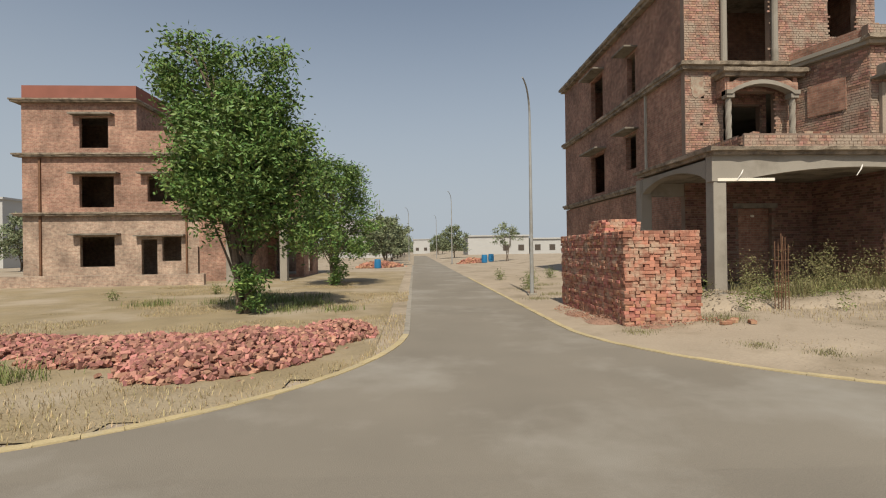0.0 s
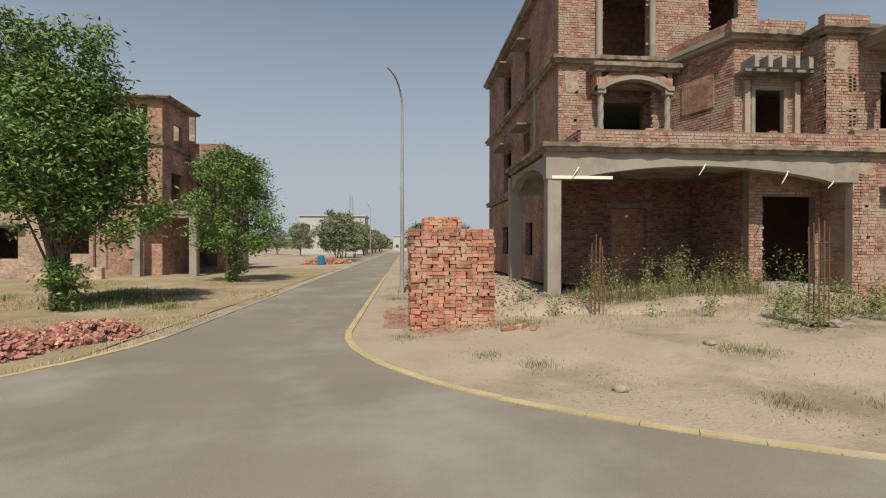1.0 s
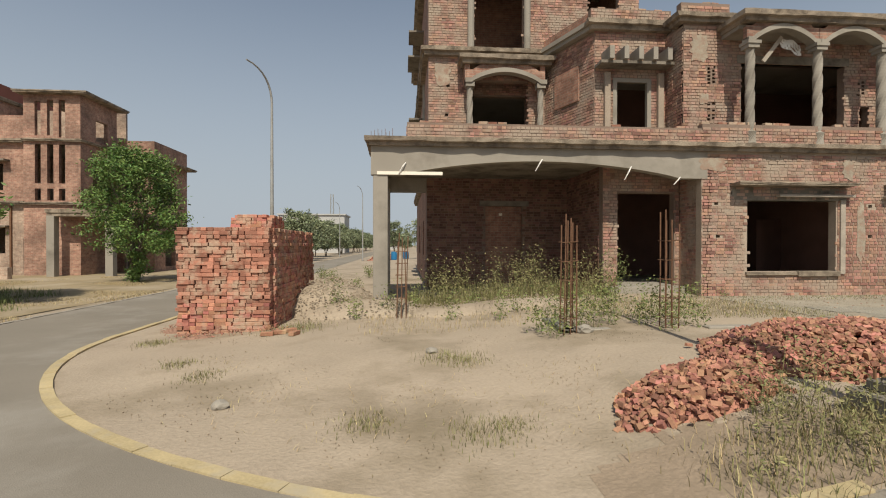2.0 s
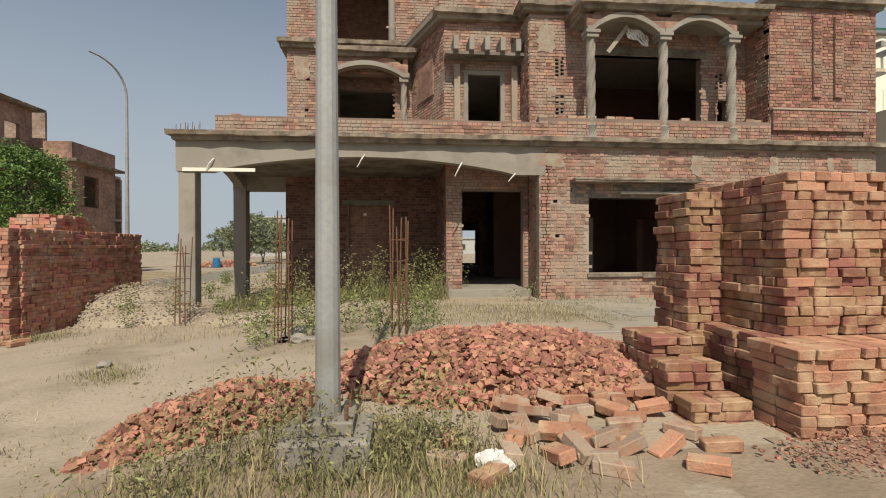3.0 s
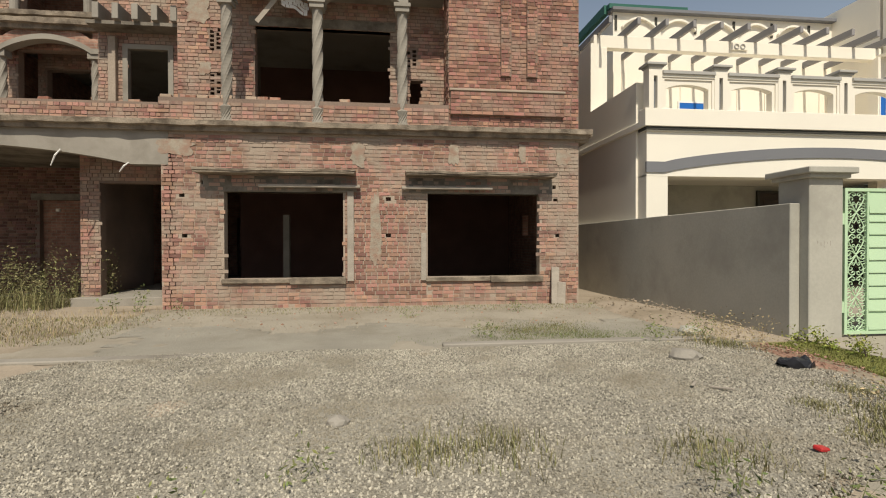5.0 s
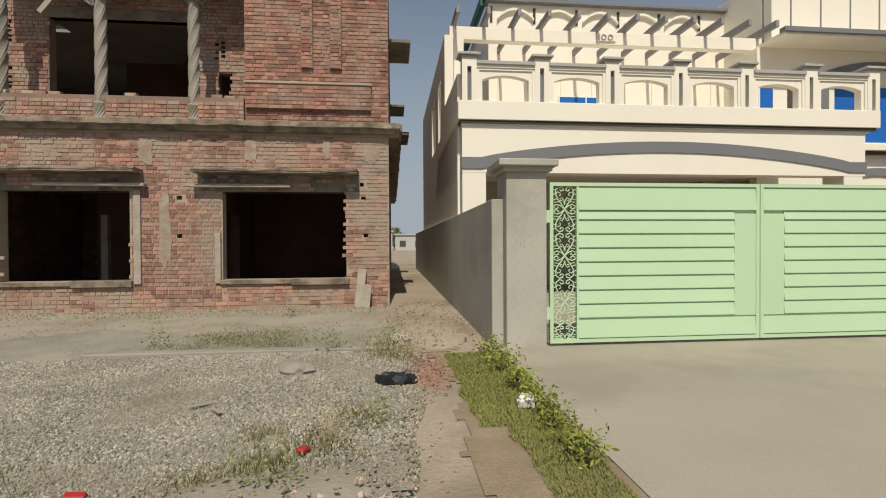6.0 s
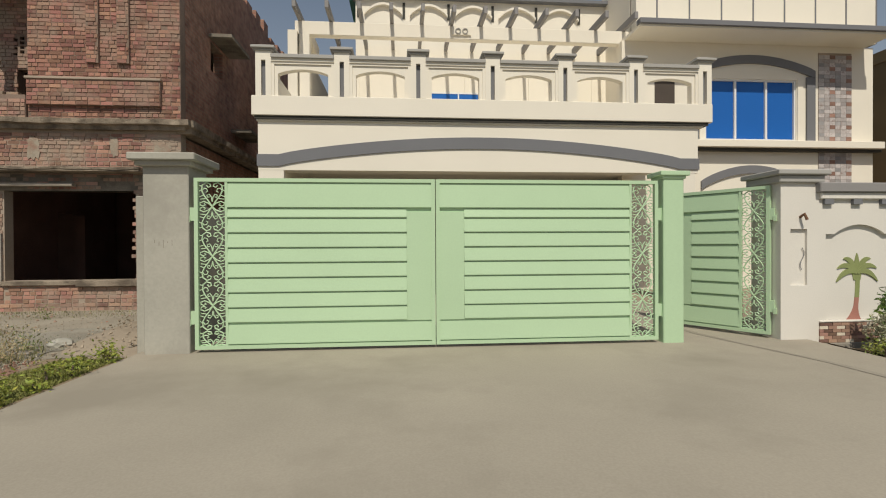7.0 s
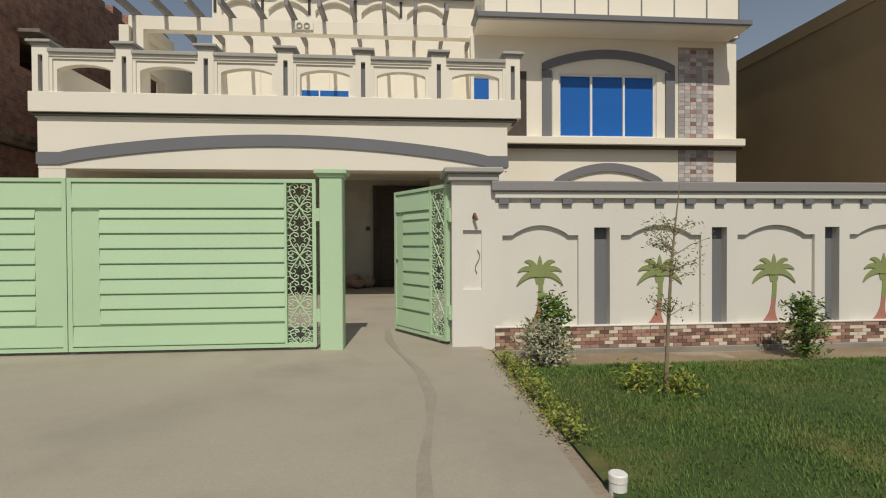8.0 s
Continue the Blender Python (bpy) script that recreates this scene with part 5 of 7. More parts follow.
for x, w in panels:
    palm = bmesh.new()
    for leaf, (a, ln, sag) in enumerate(((90, 0.27, 0.0), (52, 0.33, 0.13), (128, 0.33, 0.13), (24, 0.32, 0.13), (156, 0.32, 0.13), (-8, 0.31, 0.14), (188, 0.31, 0.14))):
        d, n = radians(a), 8
        mid = [(x + ln * u * math.cos(d), 0.9 + ln * u * math.sin(d) + sag * u * (1 - u) * 1.6 - sag * u * u * 0.55) for u in [j / n for j in range(n + 1)]]
        up, lo = [], []
        for j, (p, q) in enumerate(mid):
            (pa, qa), (pb, qb) = mid[max(0, j - 1)], mid[min(n, j + 1)]
            g = math.hypot(pb - pa, qb - qa)
            wd = 0.033 * math.sin(math.pi * min(1, 0.16 + 0.84 * j / n)) ** 0.8 + 0.002
            up.append((p - wd * (qb - qa) / g, q + wd * (pb - pa) / g)), lo.append((p + wd * (qb - qa) / g, q - wd * (pb - pa) / g))
        for j in range(n):
            outline(palm, [lo[j], lo[j + 1], up[j + 1], up[j]], YB - 0.010 - 0.0015 * leaf, YB + 0.001)
    outline(palm, [(x - 0.05, 0.8), (x + 0.05, 0.8), (x + 0.07, 0.9), (x, 1.02), (x - 0.07, 0.9)], YB - 0.009, YB + 0.001)
    bmesh.ops.recalc_face_normals(palm, faces=palm.faces[:])
    part("palm_leaves", palm, PALMLEAF, bw, "olive painted palm relief")
    for name, u0, u1, paint, label in (("palm_trunk", 0.0, 0.55, PALMTRUNK, "dull red painted palm trunk"), ("palm_stem", 0.55, 1.0, PALMLEAF, "")):
        tr = bmesh.new()
        for j in range(6):
            f = [(x + 0.012 - 0.06 * (1 - u) ** 2, 0.25 + 0.57 * u, 0.032 + 0.085 * max(0.0, 0.4 - u) ** 2 * 6) for u in (u0 + (u1 - u0) * j / 6, u0 + (u1 - u0) * (j + 1) / 6)]
            outline(tr, [(f[0][0] - f[0][2], f[0][1]), (f[0][0] + f[0][2], f[0][1]), (f[1][0] + f[1][2], f[1][1]), (f[1][0] - f[1][2], f[1][1])], YB - 0.008, YB + 0.001)
        bmesh.ops.recalc_face_normals(tr, faces=tr.faces[:])
        part(name, tr, paint, bw, label)
part("tile_ledge", soft(boxes((X0, X1, YB - 0.075, YB - 0.002, 0.238, 0.262)), 0.006), OFFWHITE, bw)
rng = random.Random(5)
pale, dark = bmesh.new(), bmesh.new()
for r in range(6):
    x = X0 - 0.0625 * (r % 2)
    while x < X1:
        b = pale if rng.random() < 0.24 else dark
        box(b, max(x, X0) + 0.003, x + 0.122, YB - 0.062 - 0.006 * rng.random(), YB, -0.036 + 0.0455 * r, 0.006 + 0.0455 * r)
        x += 0.125
tagged(part("plinth_tiles", dark, PLINTHTILE, bw, "band of small red-brown facing tiles"), kind="stuff")
tagged(part("plinth_tiles_pale", pale, PALETILE, bw, "scattered pale facing tiles"), kind="stuff")

# neighbour behind the boundary
olive = thing("neighbour_house", (56, 24, 0), "plain olive-brown rendered house side in shade", "house")
part("wall", boxes((49.3, 62, 15.0, 33.0, 0, 7.6)), OLIVEWALL, olive)
part("parapet", boxes((49.25, 62, 14.95, 33.0, 7.6, 8.0)), OLIVEWALL, olive)
w = part("window", boxes((49.27, 49.3, 24.3, 25.4, 3.6, 5.2)), DARK, olive)
part("shade", boxes((48.8, 49.3, 24.0, 25.6, 5.35, 5.45)), CREAM, w)


# ---- brick stacks ----
def brick_mesh(l, d, h, name="brick", wear=0.005, seed=0):
    b = bmesh.new()
    box(b, -l / 2, l / 2, -d / 2, d / 2, -h / 2, h / 2)
    r = random.Random(seed)
    for v in b.verts:
        v.co += Vector((r.uniform(-wear, wear), r.uniform(-wear, wear), r.uniform(-wear, wear) * 0.6))
    bmesh.ops.bevel(b, geom=b.edges[:], offset=0.0065, segments=1, affect="EDGES")
    me = bpy.data.meshes.new(name)
    b.to_mesh(me), b.free()
    me.materials.append(LOOSE)
    return me


STRETCH = [brick_mesh(0.224, 0.110, 0.0708, seed=k) for k in range(4)]
HEAD = [brick_mesh(0.110, 0.224, 0.0708, seed=k + 10) for k in range(4)]
CH = 0.0725


def stack(root, x0, x1, y0, y1, z0, courses, rng, pool, rest, ragged=0):
    """Dry-laid bricks: an outer shell of headers and stretchers, course by course, a few out of line."""
    nx, ny = max(1, round((x1 - x0) / 0.115)), max(1, round((y1 - y0) / 0.115))
    for c in range(courses):
        z = z0 + CH * (c + 0.5)
        wob = rng.uniform(-0.018, 0.018)
        cells = set()
        def put(me, x, y, turn):
            m = Matrix.Translation((x + wob + rng.uniform(-0.016, 0.016), y + rng.uniform(-0.024, 0.014), z + rng.uniform(-0.004, 0.004))) @ Matrix.Rotation(radians(turn + rng.gauss(0, 2.2)), 4, "Z")
            pool.append((me, m))
        if c == courses - 1 and ragged:
            skip = lambda x: noise.noise(Vector((x * 3, z, y0))) > 0.15
        else:
            skip = lambda x: False
        # front and back rows
        for yy in ((y0, y1) if y1 - y0 > 0.4 else (y0,)):
            x = x0
            while x < x1 - 0.05:
                s_run = rng.random() < (0.62 if c % 2 else 0.14) and x1 - x > 0.22
                w = 0.23 if s_run else 0.115
                inward = 1 if yy == y0 else -1
                if not skip(x):
                    if s_run:
                        put(rng.choice(STRETCH), x + w / 2, yy + inward * 0.055, 0)
                        if y1 - y0 > 0.2:
                            put(rng.choice(STRETCH), x + w / 2, yy + inward * 0.17, 0)
                    else:
                        put(rng.choice(HEAD), x + w / 2, yy + inward * 0.113, 0)
                x += w
        # the two sides between them
        y = y0 + 0.23
        while y < y1 - 0.28:
            s_run = rng.random() < 0.5
            w = 0.23 if s_run else 0.115
            for xx, inward in ((x0, 1), (x1, -1)):
                if s_run:
                    put(rng.choice(STRETCH), xx + inward * 0.055, y + w / 2, 90)
                else:
                    put(rng.choice(STRETCH), xx + inward * 0.113, y + w / 2, 0)
            y += w
        # fill of the top course
        if c == courses - 1:
            y = y0 + 0.34
            while y < y1 - 0.2:
                x = x0 + 0.2
                while x < x1 - 0.2:
                    put(rng.choice(HEAD), x, y, 0)
                    x += 0.116
                y += 0.232
    b = bmesh.new()
    if x1 - x0 > 0.5 and y1 - y0 > 0.5:
        box(b, x0 + 0.13, x1 - 0.13, y0 + 0.13, y1 - 0.13, z0, z0 + CH * (courses - 0.6))
        rest.append(b)


def lay(root, pool, rest, key, material=None):
    """The 300 bricks that the way passes nearest become parts, the others one mesh."""
    pool.sort(key=key)
    for me, m in pool[:300]:
        ob = new("brick", me)
        if material:
            ob.material_slots[0].link = "OBJECT"
            ob.material_slots[0].material = material
        ob.matrix_basis = m
        ob.parent = root
        ob.matrix_parent_inverse = WORLD[root].inverted()
    verts, faces = [], []
    for me, m in pool[300:]:
        k = len(verts)
        verts += [m @ v.co for v in me.vertices]
        faces += [tuple(i + k for i in p.vertices) for p in me.polygons]
    if verts:
        ob = raw("brick_fill", verts, faces, material or LOOSE)
        adopt(ob, root)
        tagged(ob, kind="stuff")
    for b in rest:
        part("brick_core", b, material or LOOSE, root)


rng = random.Random(21)
st = thing("brick_stack", (18.8, 9.6, -0.3), "tall stepped stack of new orange-red bricks laid dry", "brick stack", "brick stacks")
pool, rest = [], []
zb = -0.07
stack(st, 18.02, 19.6, 8.84, 9.3, zb, 9, rng, pool, rest)
stack(st, 18.3, 19.66, 9.3, 10.5, zb + 9 * CH, 17, rng, pool, rest, 1)
stack(st, 18.12, 19.62, 9.35, 10.5, zb, 9, rng, pool, rest)
stack(st, 17.98, 18.36, 10.0, 10.55, zb, 25, rng, pool, rest)
stack(st, 17.5, 17.96, 9.75, 10.3, zb, 8, rng, pool, rest)
stack(st, 17.45, 17.9, 9.45, 9.75, zb, 6, rng, pool, rest)
stack(st, 17.5, 17.95, 9.2, 9.45, zb, 3, rng, pool, rest)
lay(st, pool, rest, lambda q: q[1].translation.y * 1.0 - 0.12 * q[1].translation.z)
st1 = thing("brick_stack", (7.9, 17, -0.45), "tall weathered stack of red bricks beside the road", "brick stack", "brick stacks")
pool, rest = [], []
rng = random.Random(22)
stack(st1, 6.95, 8.72, 15.13, 19.6, -0.47, 29, rng, pool, rest)
stack(st1, 7.3, 8.2, 17.0, 18.2, -0.47 + 29 * CH, 5, rng, pool, rest, 1)
lay(st1, pool, rest, lambda q: q[1].translation.y - 0.2 * q[1].translation.z, OLDBRICK)


# ---- heaps of broken brick ----
def chunk(r, size):
    """A brick bat: a box with broken, skewed ends."""
    l, d, h = size * r.uniform(0.7, 1.5), size * r.uniform(0.6, 1.0), size * r.uniform(0.4, 0.75)
    vs = [Vector((x * l / 2 * r.uniform(0.7, 1.1), y * d / 2 * r.uniform(0.7, 1.1), z * h / 2 * r.uniform(0.75, 1.1))) for z in (-1, 1) for y in (-1, 1) for x in (-1, 1)]
    return vs


CF = ((0, 2, 3, 1), (4, 5, 7, 6), (0, 1, 5, 4), (1, 3, 7, 5), (3, 2, 6, 7), (2, 0, 4, 6))


def heap(name, spots, count, size, label, seed, material, body=True):
    """Pieces strewn over mounds: each spot is x, y, radius along and across, turn, height."""
    r = random.Random(seed)
    verts, faces = [], []
    weights = [a * b for _, _, a, b, _, _ in spots]

    def height(x, y):
        h = 0.0
        for sx, sy, a, b, t, up in spots:
            c, s = math.cos(radians(t)), math.sin(radians(t))
            u, v = ((x - sx) * c + (y - sy) * s) / a, (-(x - sx) * s + (y - sy) * c) / b
            q = u * u + v * v
            if q < 1:
                h = max(h, up * (1 - q) ** 0.75)
        return h
    for _ in range(count):
        sx, sy, a, b, t, up = r.choices(spots, weights)[0]
        q, ang = math.sqrt(r.random()) * (1.0 if r.random() < 0.93 else r.uniform(1.0, 1.2)), r.uniform(0, 2 * math.pi)
        u, v = q * a * math.cos(ang), q * b * math.sin(ang)
        c, s = math.cos(radians(t)), math.sin(radians(t))
        x, y = sx + u * c - v * s, sy + u * s + v * c
        z = ground_z(x, y) + height(x, y) + r.uniform(-0.02, 0.05) + noise.noise(Vector((x * 2, y * 2, 0))) * 0.04
        m = Matrix.Translation((x, y, z)) @ Euler((r.gauss(0, 0.5), r.gauss(0, 0.5), r.uniform(0, 6.3))).to_matrix().to_4x4()
        k = len(verts)
        verts += [m @ p for p in chunk(r, size * r.uniform(0.5, 1.25))]
        faces += [tuple(i + k for i in f) for f in CF]
    # the body of the mound under the loose pieces
    for sx, sy, a, b, t, up in (spots if body else ()):
        c, s = math.cos(radians(t)), math.sin(radians(t))
        k, n, rings = len(verts), 24, 6
        for j in range(rings + 1):
            for i in range(n):
                q, ang = 1 - j / rings, 2 * math.pi * i / n
                x, y = sx + q * a * math.cos(ang) * c - q * b * math.sin(ang) * s, sy + q * a * math.cos(ang) * s + q * b * math.sin(ang) * c
                verts.append(Vector((x, y, ground_z(x, y) + up * (1 - q * q) ** 0.75 * 0.93 - 0.03)))
        for j in range(rings):
            for i in range(n):
                p, o = k + j * n + i, k + j * n + (i + 1) % n
                faces.append((p, o, o + n, p + n))
    ob = raw(name, verts, faces, material)
    tagged(ob, label, "rubble", kind="stuff")
    return ob


heap("brick_rubble", [(16.4, 10.75, 1.7, 1.15, 0, 0.38), (14.0, 9.9, 0.8, 0.5, 10, 0.22), (13.5, 9.65, 0.4, 0.22, 15, 0.03), (17.0, 10.4, 0.9, 0.8, 0, 0.3)], 5600, 0.062, "heap of broken red brick pieces beside the stack", 31, RUBBLE)
heap("brick_rubble", [(-0.55, 13.25, 1.8, 1.3, 50, 0.4), (0.75, 15.0, 1.0, 0.8, 50, 0.3), (-2.5, 13.7, 1.7, 1.0, 10, 0.28), (-5.2, 14.3, 2.0, 0.8, 0, 0.24), (-8.6, 14.6, 2.2, 0.8, 0, 0.24)], 7600, 0.092, "long heap of broken red brick on the verge", 32, REDRUBBLE)
heap("brick_rubble", [(-1.2, 56, 3.0, 2.0, 60, 0.5), (9, 60, 1.6, 1.0, 0, 0.5)], 500, 0.3, "far heap of broken red brick by the road", 33, RUBBLE)
heap("soil_heap", [(9.3, 18.2, 1.3, 1.7, 0, 0.75), (10.2, 17.0, 1.6, 1.0, 0, 0.35)], 900, 0.04, "mound of pale spoil beside the porch", 34, SAND)
heap("soil_heap", [(13.0, 16.5, 2.3, 0.75, 0, 0.2), (11.2, 16.7, 0.9, 0.6, 0, 0.16)], 500, 0.025, "low mound of pale soil before the porch", 51, SAND)
heap("soil_heap", [(27.3, 9.5, 0.8, 0.4, 10, 0.09), (26.6, 9.15, 0.5, 0.3, 0, 0.05)], 110, 0.022, "low heap of grey dirt and mortar crumbs", 52, FOREDUST)
heap("brick_dust", [(6.75, 15.9, 0.4, 0.5, 0, 0.1), (7.45, 14.8, 0.36, 0.22, 0, 0.06), (6.6, 17.2, 0.3, 0.5, 0, 0.07)], 700, 0.018, "small mounds of red brick dust against the stack", 38, BRICKDUST)
heap("brick_dust", [(18.8, 8.55, 1.15, 0.42, 0, 0.05), (19.7, 8.5, 0.5, 0.35, 0, 0.03)], 1500, 0.016, "red brick dust spread before the stack", 39, BRICKDUST)
heap("red_dust", [(18.6, 8.55, 1.1, 0.3, 0, 0.03), (8.0, 15.0, 1.2, 0.3, 0, 0.02), (6.8, 17.5, 0.5, 1.6, 0, 0.04)], 900, 0.024, "red brick chips at the stack's foot", 35, RUBBLE, False)
heap("soil_heap", [(28.6, 15.4, 0.7, 2.6, 0, 0.17)], 260, 0.03, "spoil banked along the boundary wall", 36, SAND)
rng = random.Random(40)
spill = []
for row in range(12):
    for k in range(11):
        y = 8.72 + 0.155 * row
        x = 15.85 + 0.185 * k + 0.09 * (row % 2) + rng.gauss(0, 0.05)
        near = (y - 8.7) / 1.85
        if 15.9 + 0.45 * near < x < 17.15 + 0.5 * near and rng.random() < 0.62 + 0.35 * near:
            spill.append((x, y + rng.gauss(0, 0.03), 0.03 + 0.2 * max(0, near - 0.3) * max(0.3, x - 16.3) + rng.random() * 0.05, 12))
spill += [(x, y, 0.034, 4) for x, y in ((15.7, 8.72), (15.9, 8.5), (16.6, 8.52), (17.15, 8.5), (17.4, 8.75), (15.75, 9.0), (17.3, 9.0))]
for k, (x, y, lift, tip) in enumerate(spill):
    ob = new("brick", (STRETCH if k % 3 else HEAD)[k % 4])
    dusty = rng.random() < 0.48
    if dusty:
        ob.material_slots[0].link = "OBJECT"
        ob.material_slots[0].material = DUSTBRICK
    ob.matrix_basis = pose(x, y, ground_z(x, y) + lift, rng.gauss(0, tip), rng.gauss(0, tip), rng.choice((0, 0, 0, 90, 45)) + rng.gauss(0, 22))
    tagged(ob, "dusty grey-brown brick lying loose before the stack" if dusty else "whole red brick lying loose before the stack", "brick", "loose bricks")
for x, y, t in ((9.0, 14.6, 20), (9.3, 14.4, 70), (9.15, 14.75, 40), (8.8, 14.5, 5)):
    ob = new("brick", STRETCH[1])
    ob.matrix_basis = pose(x, y, ground_z(x, y) + 0.035, 0, 0, t)
    tagged(ob, "whole brick lying in the dust by the stack", "brick", "loose bricks")


# ---- gravel and stones ----
def pebbles(name, count, area, size, label, material, seed, edge=None, lift=0.0, rough=0.0):
    r = random.Random(seed)
    verts, faces = [], []
    while count:
        x, y = r.uniform(area[0], area[1]), r.uniform(area[2], area[3])
        if edge and not edge(x, y):
            continue
        count -= 1
        s = size * r.uniform(0.4, 1.3)
        m = Matrix.Translation((x, y, ground_z(x, y) + lift + swell(x, y, rough) + s * 0.2)) @ Euler((r.uniform(0, 6), r.uniform(0, 6), r.uniform(0, 6))).to_matrix().to_4x4()
        k = len(verts)
        verts += [m @ Vector(p) * 1.0 for p in ((s, 0, 0), (-s * 0.8, 0, 0), (0, s * 0.8, 0), (0, -s * 0.7, 0), (0, 0, s * 0.6), (0, 0, -s * 0.6))]
        faces += [tuple(k + i for i in f) for f in ((0, 2, 4), (2, 1, 4), (1, 3, 4), (3, 0, 4), (2, 0, 5), (1, 2, 5), (3, 1, 5), (0, 3, 5))]
    ob = raw(name, verts, faces, material)
    return tagged(ob, label, "gravel", kind="stuff")


def in_bed(x, y):
    return noise.noise(Vector((x * 0.7, y * 0.7, 1))) * 0.8 + min(x - 19.6, 28.5 - x, y - 8.5, 15.2 - y) > 0.2


pebbles("gravel_stones", 105000, (19.6, 28.5, 8.6, 13.0), 0.0135, "loose grey gravel stones", STONE, 41, in_bed, 0.01, 0.022)
pebbles("dirt_clods", 2600, (7.5, 16, 8.8, 17), 0.011, "small clods and stones on the sandy plot", SAND, 42, lambda x, y: noise.noise(Vector((x * 0.8, y * 0.8, 8))) > 0.12 and ((x - 14.5) / 8.6) ** 2 + ((y - 15.5) / 6.8) ** 2 < 1 or y > 15.5)
pebbles("dirt_clods", 2200, (19, 28.3, 14.2, 17.3), 0.02, "small clods and brick bits before the house", FOREDUST, 43)
pebbles("dirt_clods", 700, (26.5, 28.4, 8.8, 13.5), 0.016, "small clods and stones beside the grass strip", SAND, 44)


def rock(x, y, s, label, material, seed):
    b = bmesh.new()
    bmesh.ops.create_icosphere(b, subdivisions=2, radius=s)
    r = random.Random(seed)
    off = Vector((r.random() * 9, 0, 0))
    for v in b.verts:
        v.co *= 1 + 0.35 * noise.noise(v.co * (1.4 / s) + off)
        v.co.z *= 0.55
        v.co += Vector((x, y, ground_z(x, y) + s * 0.3))
    return solid("stone", b, material, label, "stone")


rock(11.65, 12.6, 0.09, "pale stone on the sandy plot", CONCRETE, 1)
rock(9.35, 10.75, 0.09, "flat pale stone on the sandy plot", CONCRETE, 2)
rock(27.02, 12.05, 0.17, "large grey stone on the gravel", CONCRETE, 3)
rock(28.1, 13.6, 0.15, "pale lump of mortar by the boundary wall", GREYRENDER, 4)
rock(23.2, 10.46, 0.085, "pale stone on the gravel", CONCRETE, 5)
rock(14.05, 12.9, 0.13, "grey lump on the footing", CONCRETE, 6)
b = bmesh.new()
bmesh.ops.create_icosphere(b, subdivisions=3, radius=0.25)
for v in b.verts:
    v.co = Vector((28.05 + v.co.x * 0.85, 11.62 + v.co.y * 0.5, ground_z(28, 12) + 0.03 + v.co.z * 0.22 + 0.09 * noise.noise(v.co * 7)))
solid("plastic_bag", b, BLACKBAG, "crumpled black plastic bag on the ground", "bag")
for x, y, t in ((26.35, 9.58, 20), (27.44, 10.04, 70)):
    ob = solid("packet", soft(boxes((-0.05, 0.05, -0.03, 0.03, 0, 0.03)), 0.008), REDPAPER, "small crushed red drink packet on the gravel", "litter")
    ob.matrix_basis = pose(x, y, ground_z(x, y) + 0.02, 8, 12, t)
for x, y, t, l in ((26.46, 11.04, 50, 0.26), (26.62, 10.87, 125, 0.2)):
    ob = solid("wood_offcut", soft(boxes((-l / 2, l / 2, -0.014, 0.014, 0, 0.018)), 0.004), TIMBER, "pale offcut of wood on the gravel", "litter")
    ob.matrix_basis = pose(x, y, ground_z(x, y) + 0.025, 0, 6, t)
for dx, tilt in ((0.0, 14), (0.14, 10)):
    ob = solid("leaning_plank", soft(boxes((-0.09, 0.09, -0.02, 0.02, 0, 0.85 if dx == 0 else 0.5)), 0.006), TIMBER, "grey plank leaning on the brick wall", "plank")
    ob.matrix_basis = pose(27.3 + dx, 17.22, 0.0, -tilt, 5, 0)
solid("footing", soft(boxes((13.75, 16.0, 12.95, 13.15, -0.3, -0.02), (13.75, 14.0, 12.95, 14.2, -0.3, -0.02)), 0.015), CONCRETE, "low concrete footing strip round the plot", "footing")
solid("footing", soft(boxes((16.0, 21.5, 12.75, 12.95, -0.3, 0.03)), 0.015), CONCRETE, "low concrete footing strip round the plot", "footing")


# ---- starter bars of unbuilt columns ----
def rebar_cage(x, y, h, seed):
    r = random.Random(seed)
    root = thing("rebar_cage", (x, y, ground_z(x, y)), "rusty reinforcing bars standing from a footing", "rebar", "starter bars")
    for dx, dy in ((-0.1, -0.1), (0.1, -0.1), (0.1, 0.1), (-0.1, 0.1), (0.0, -0.11), (0.0, 0.11)):
        b = bmesh.new()
        lean = r.uniform(-0.04, 0.06)
        tube(b, [(x + dx, y + dy, -0.3), (x + dx + lean * 0.5, y + dy, h * 0.5), (x + dx + lean, y + dy + lean, h * r.uniform(0.85, 1.05))], 0.011, 6)
        part("bar", b, RUST, root)
    for k in range(5):
        z = 0.15 + k * h / 6
        b = bmesh.new()
        tube(b, [(x - 0.12, y - 0.12, z), (x + 0.12, y - 0.12, z + 0.02), (x + 0.12, y + 0.12, z), (x - 0.12, y + 0.12, z + 0.01), (x - 0.12, y - 0.12, z)], 0.006, 5)
        part("stirrup", b, RUST, root)


for k, (x, y, h) in enumerate(((13.82, 12.98, 1.78), (15.45, 12.95, 1.82), (11.2, 16.0, 1.5))):
    rebar_cage(x, y, h, k)


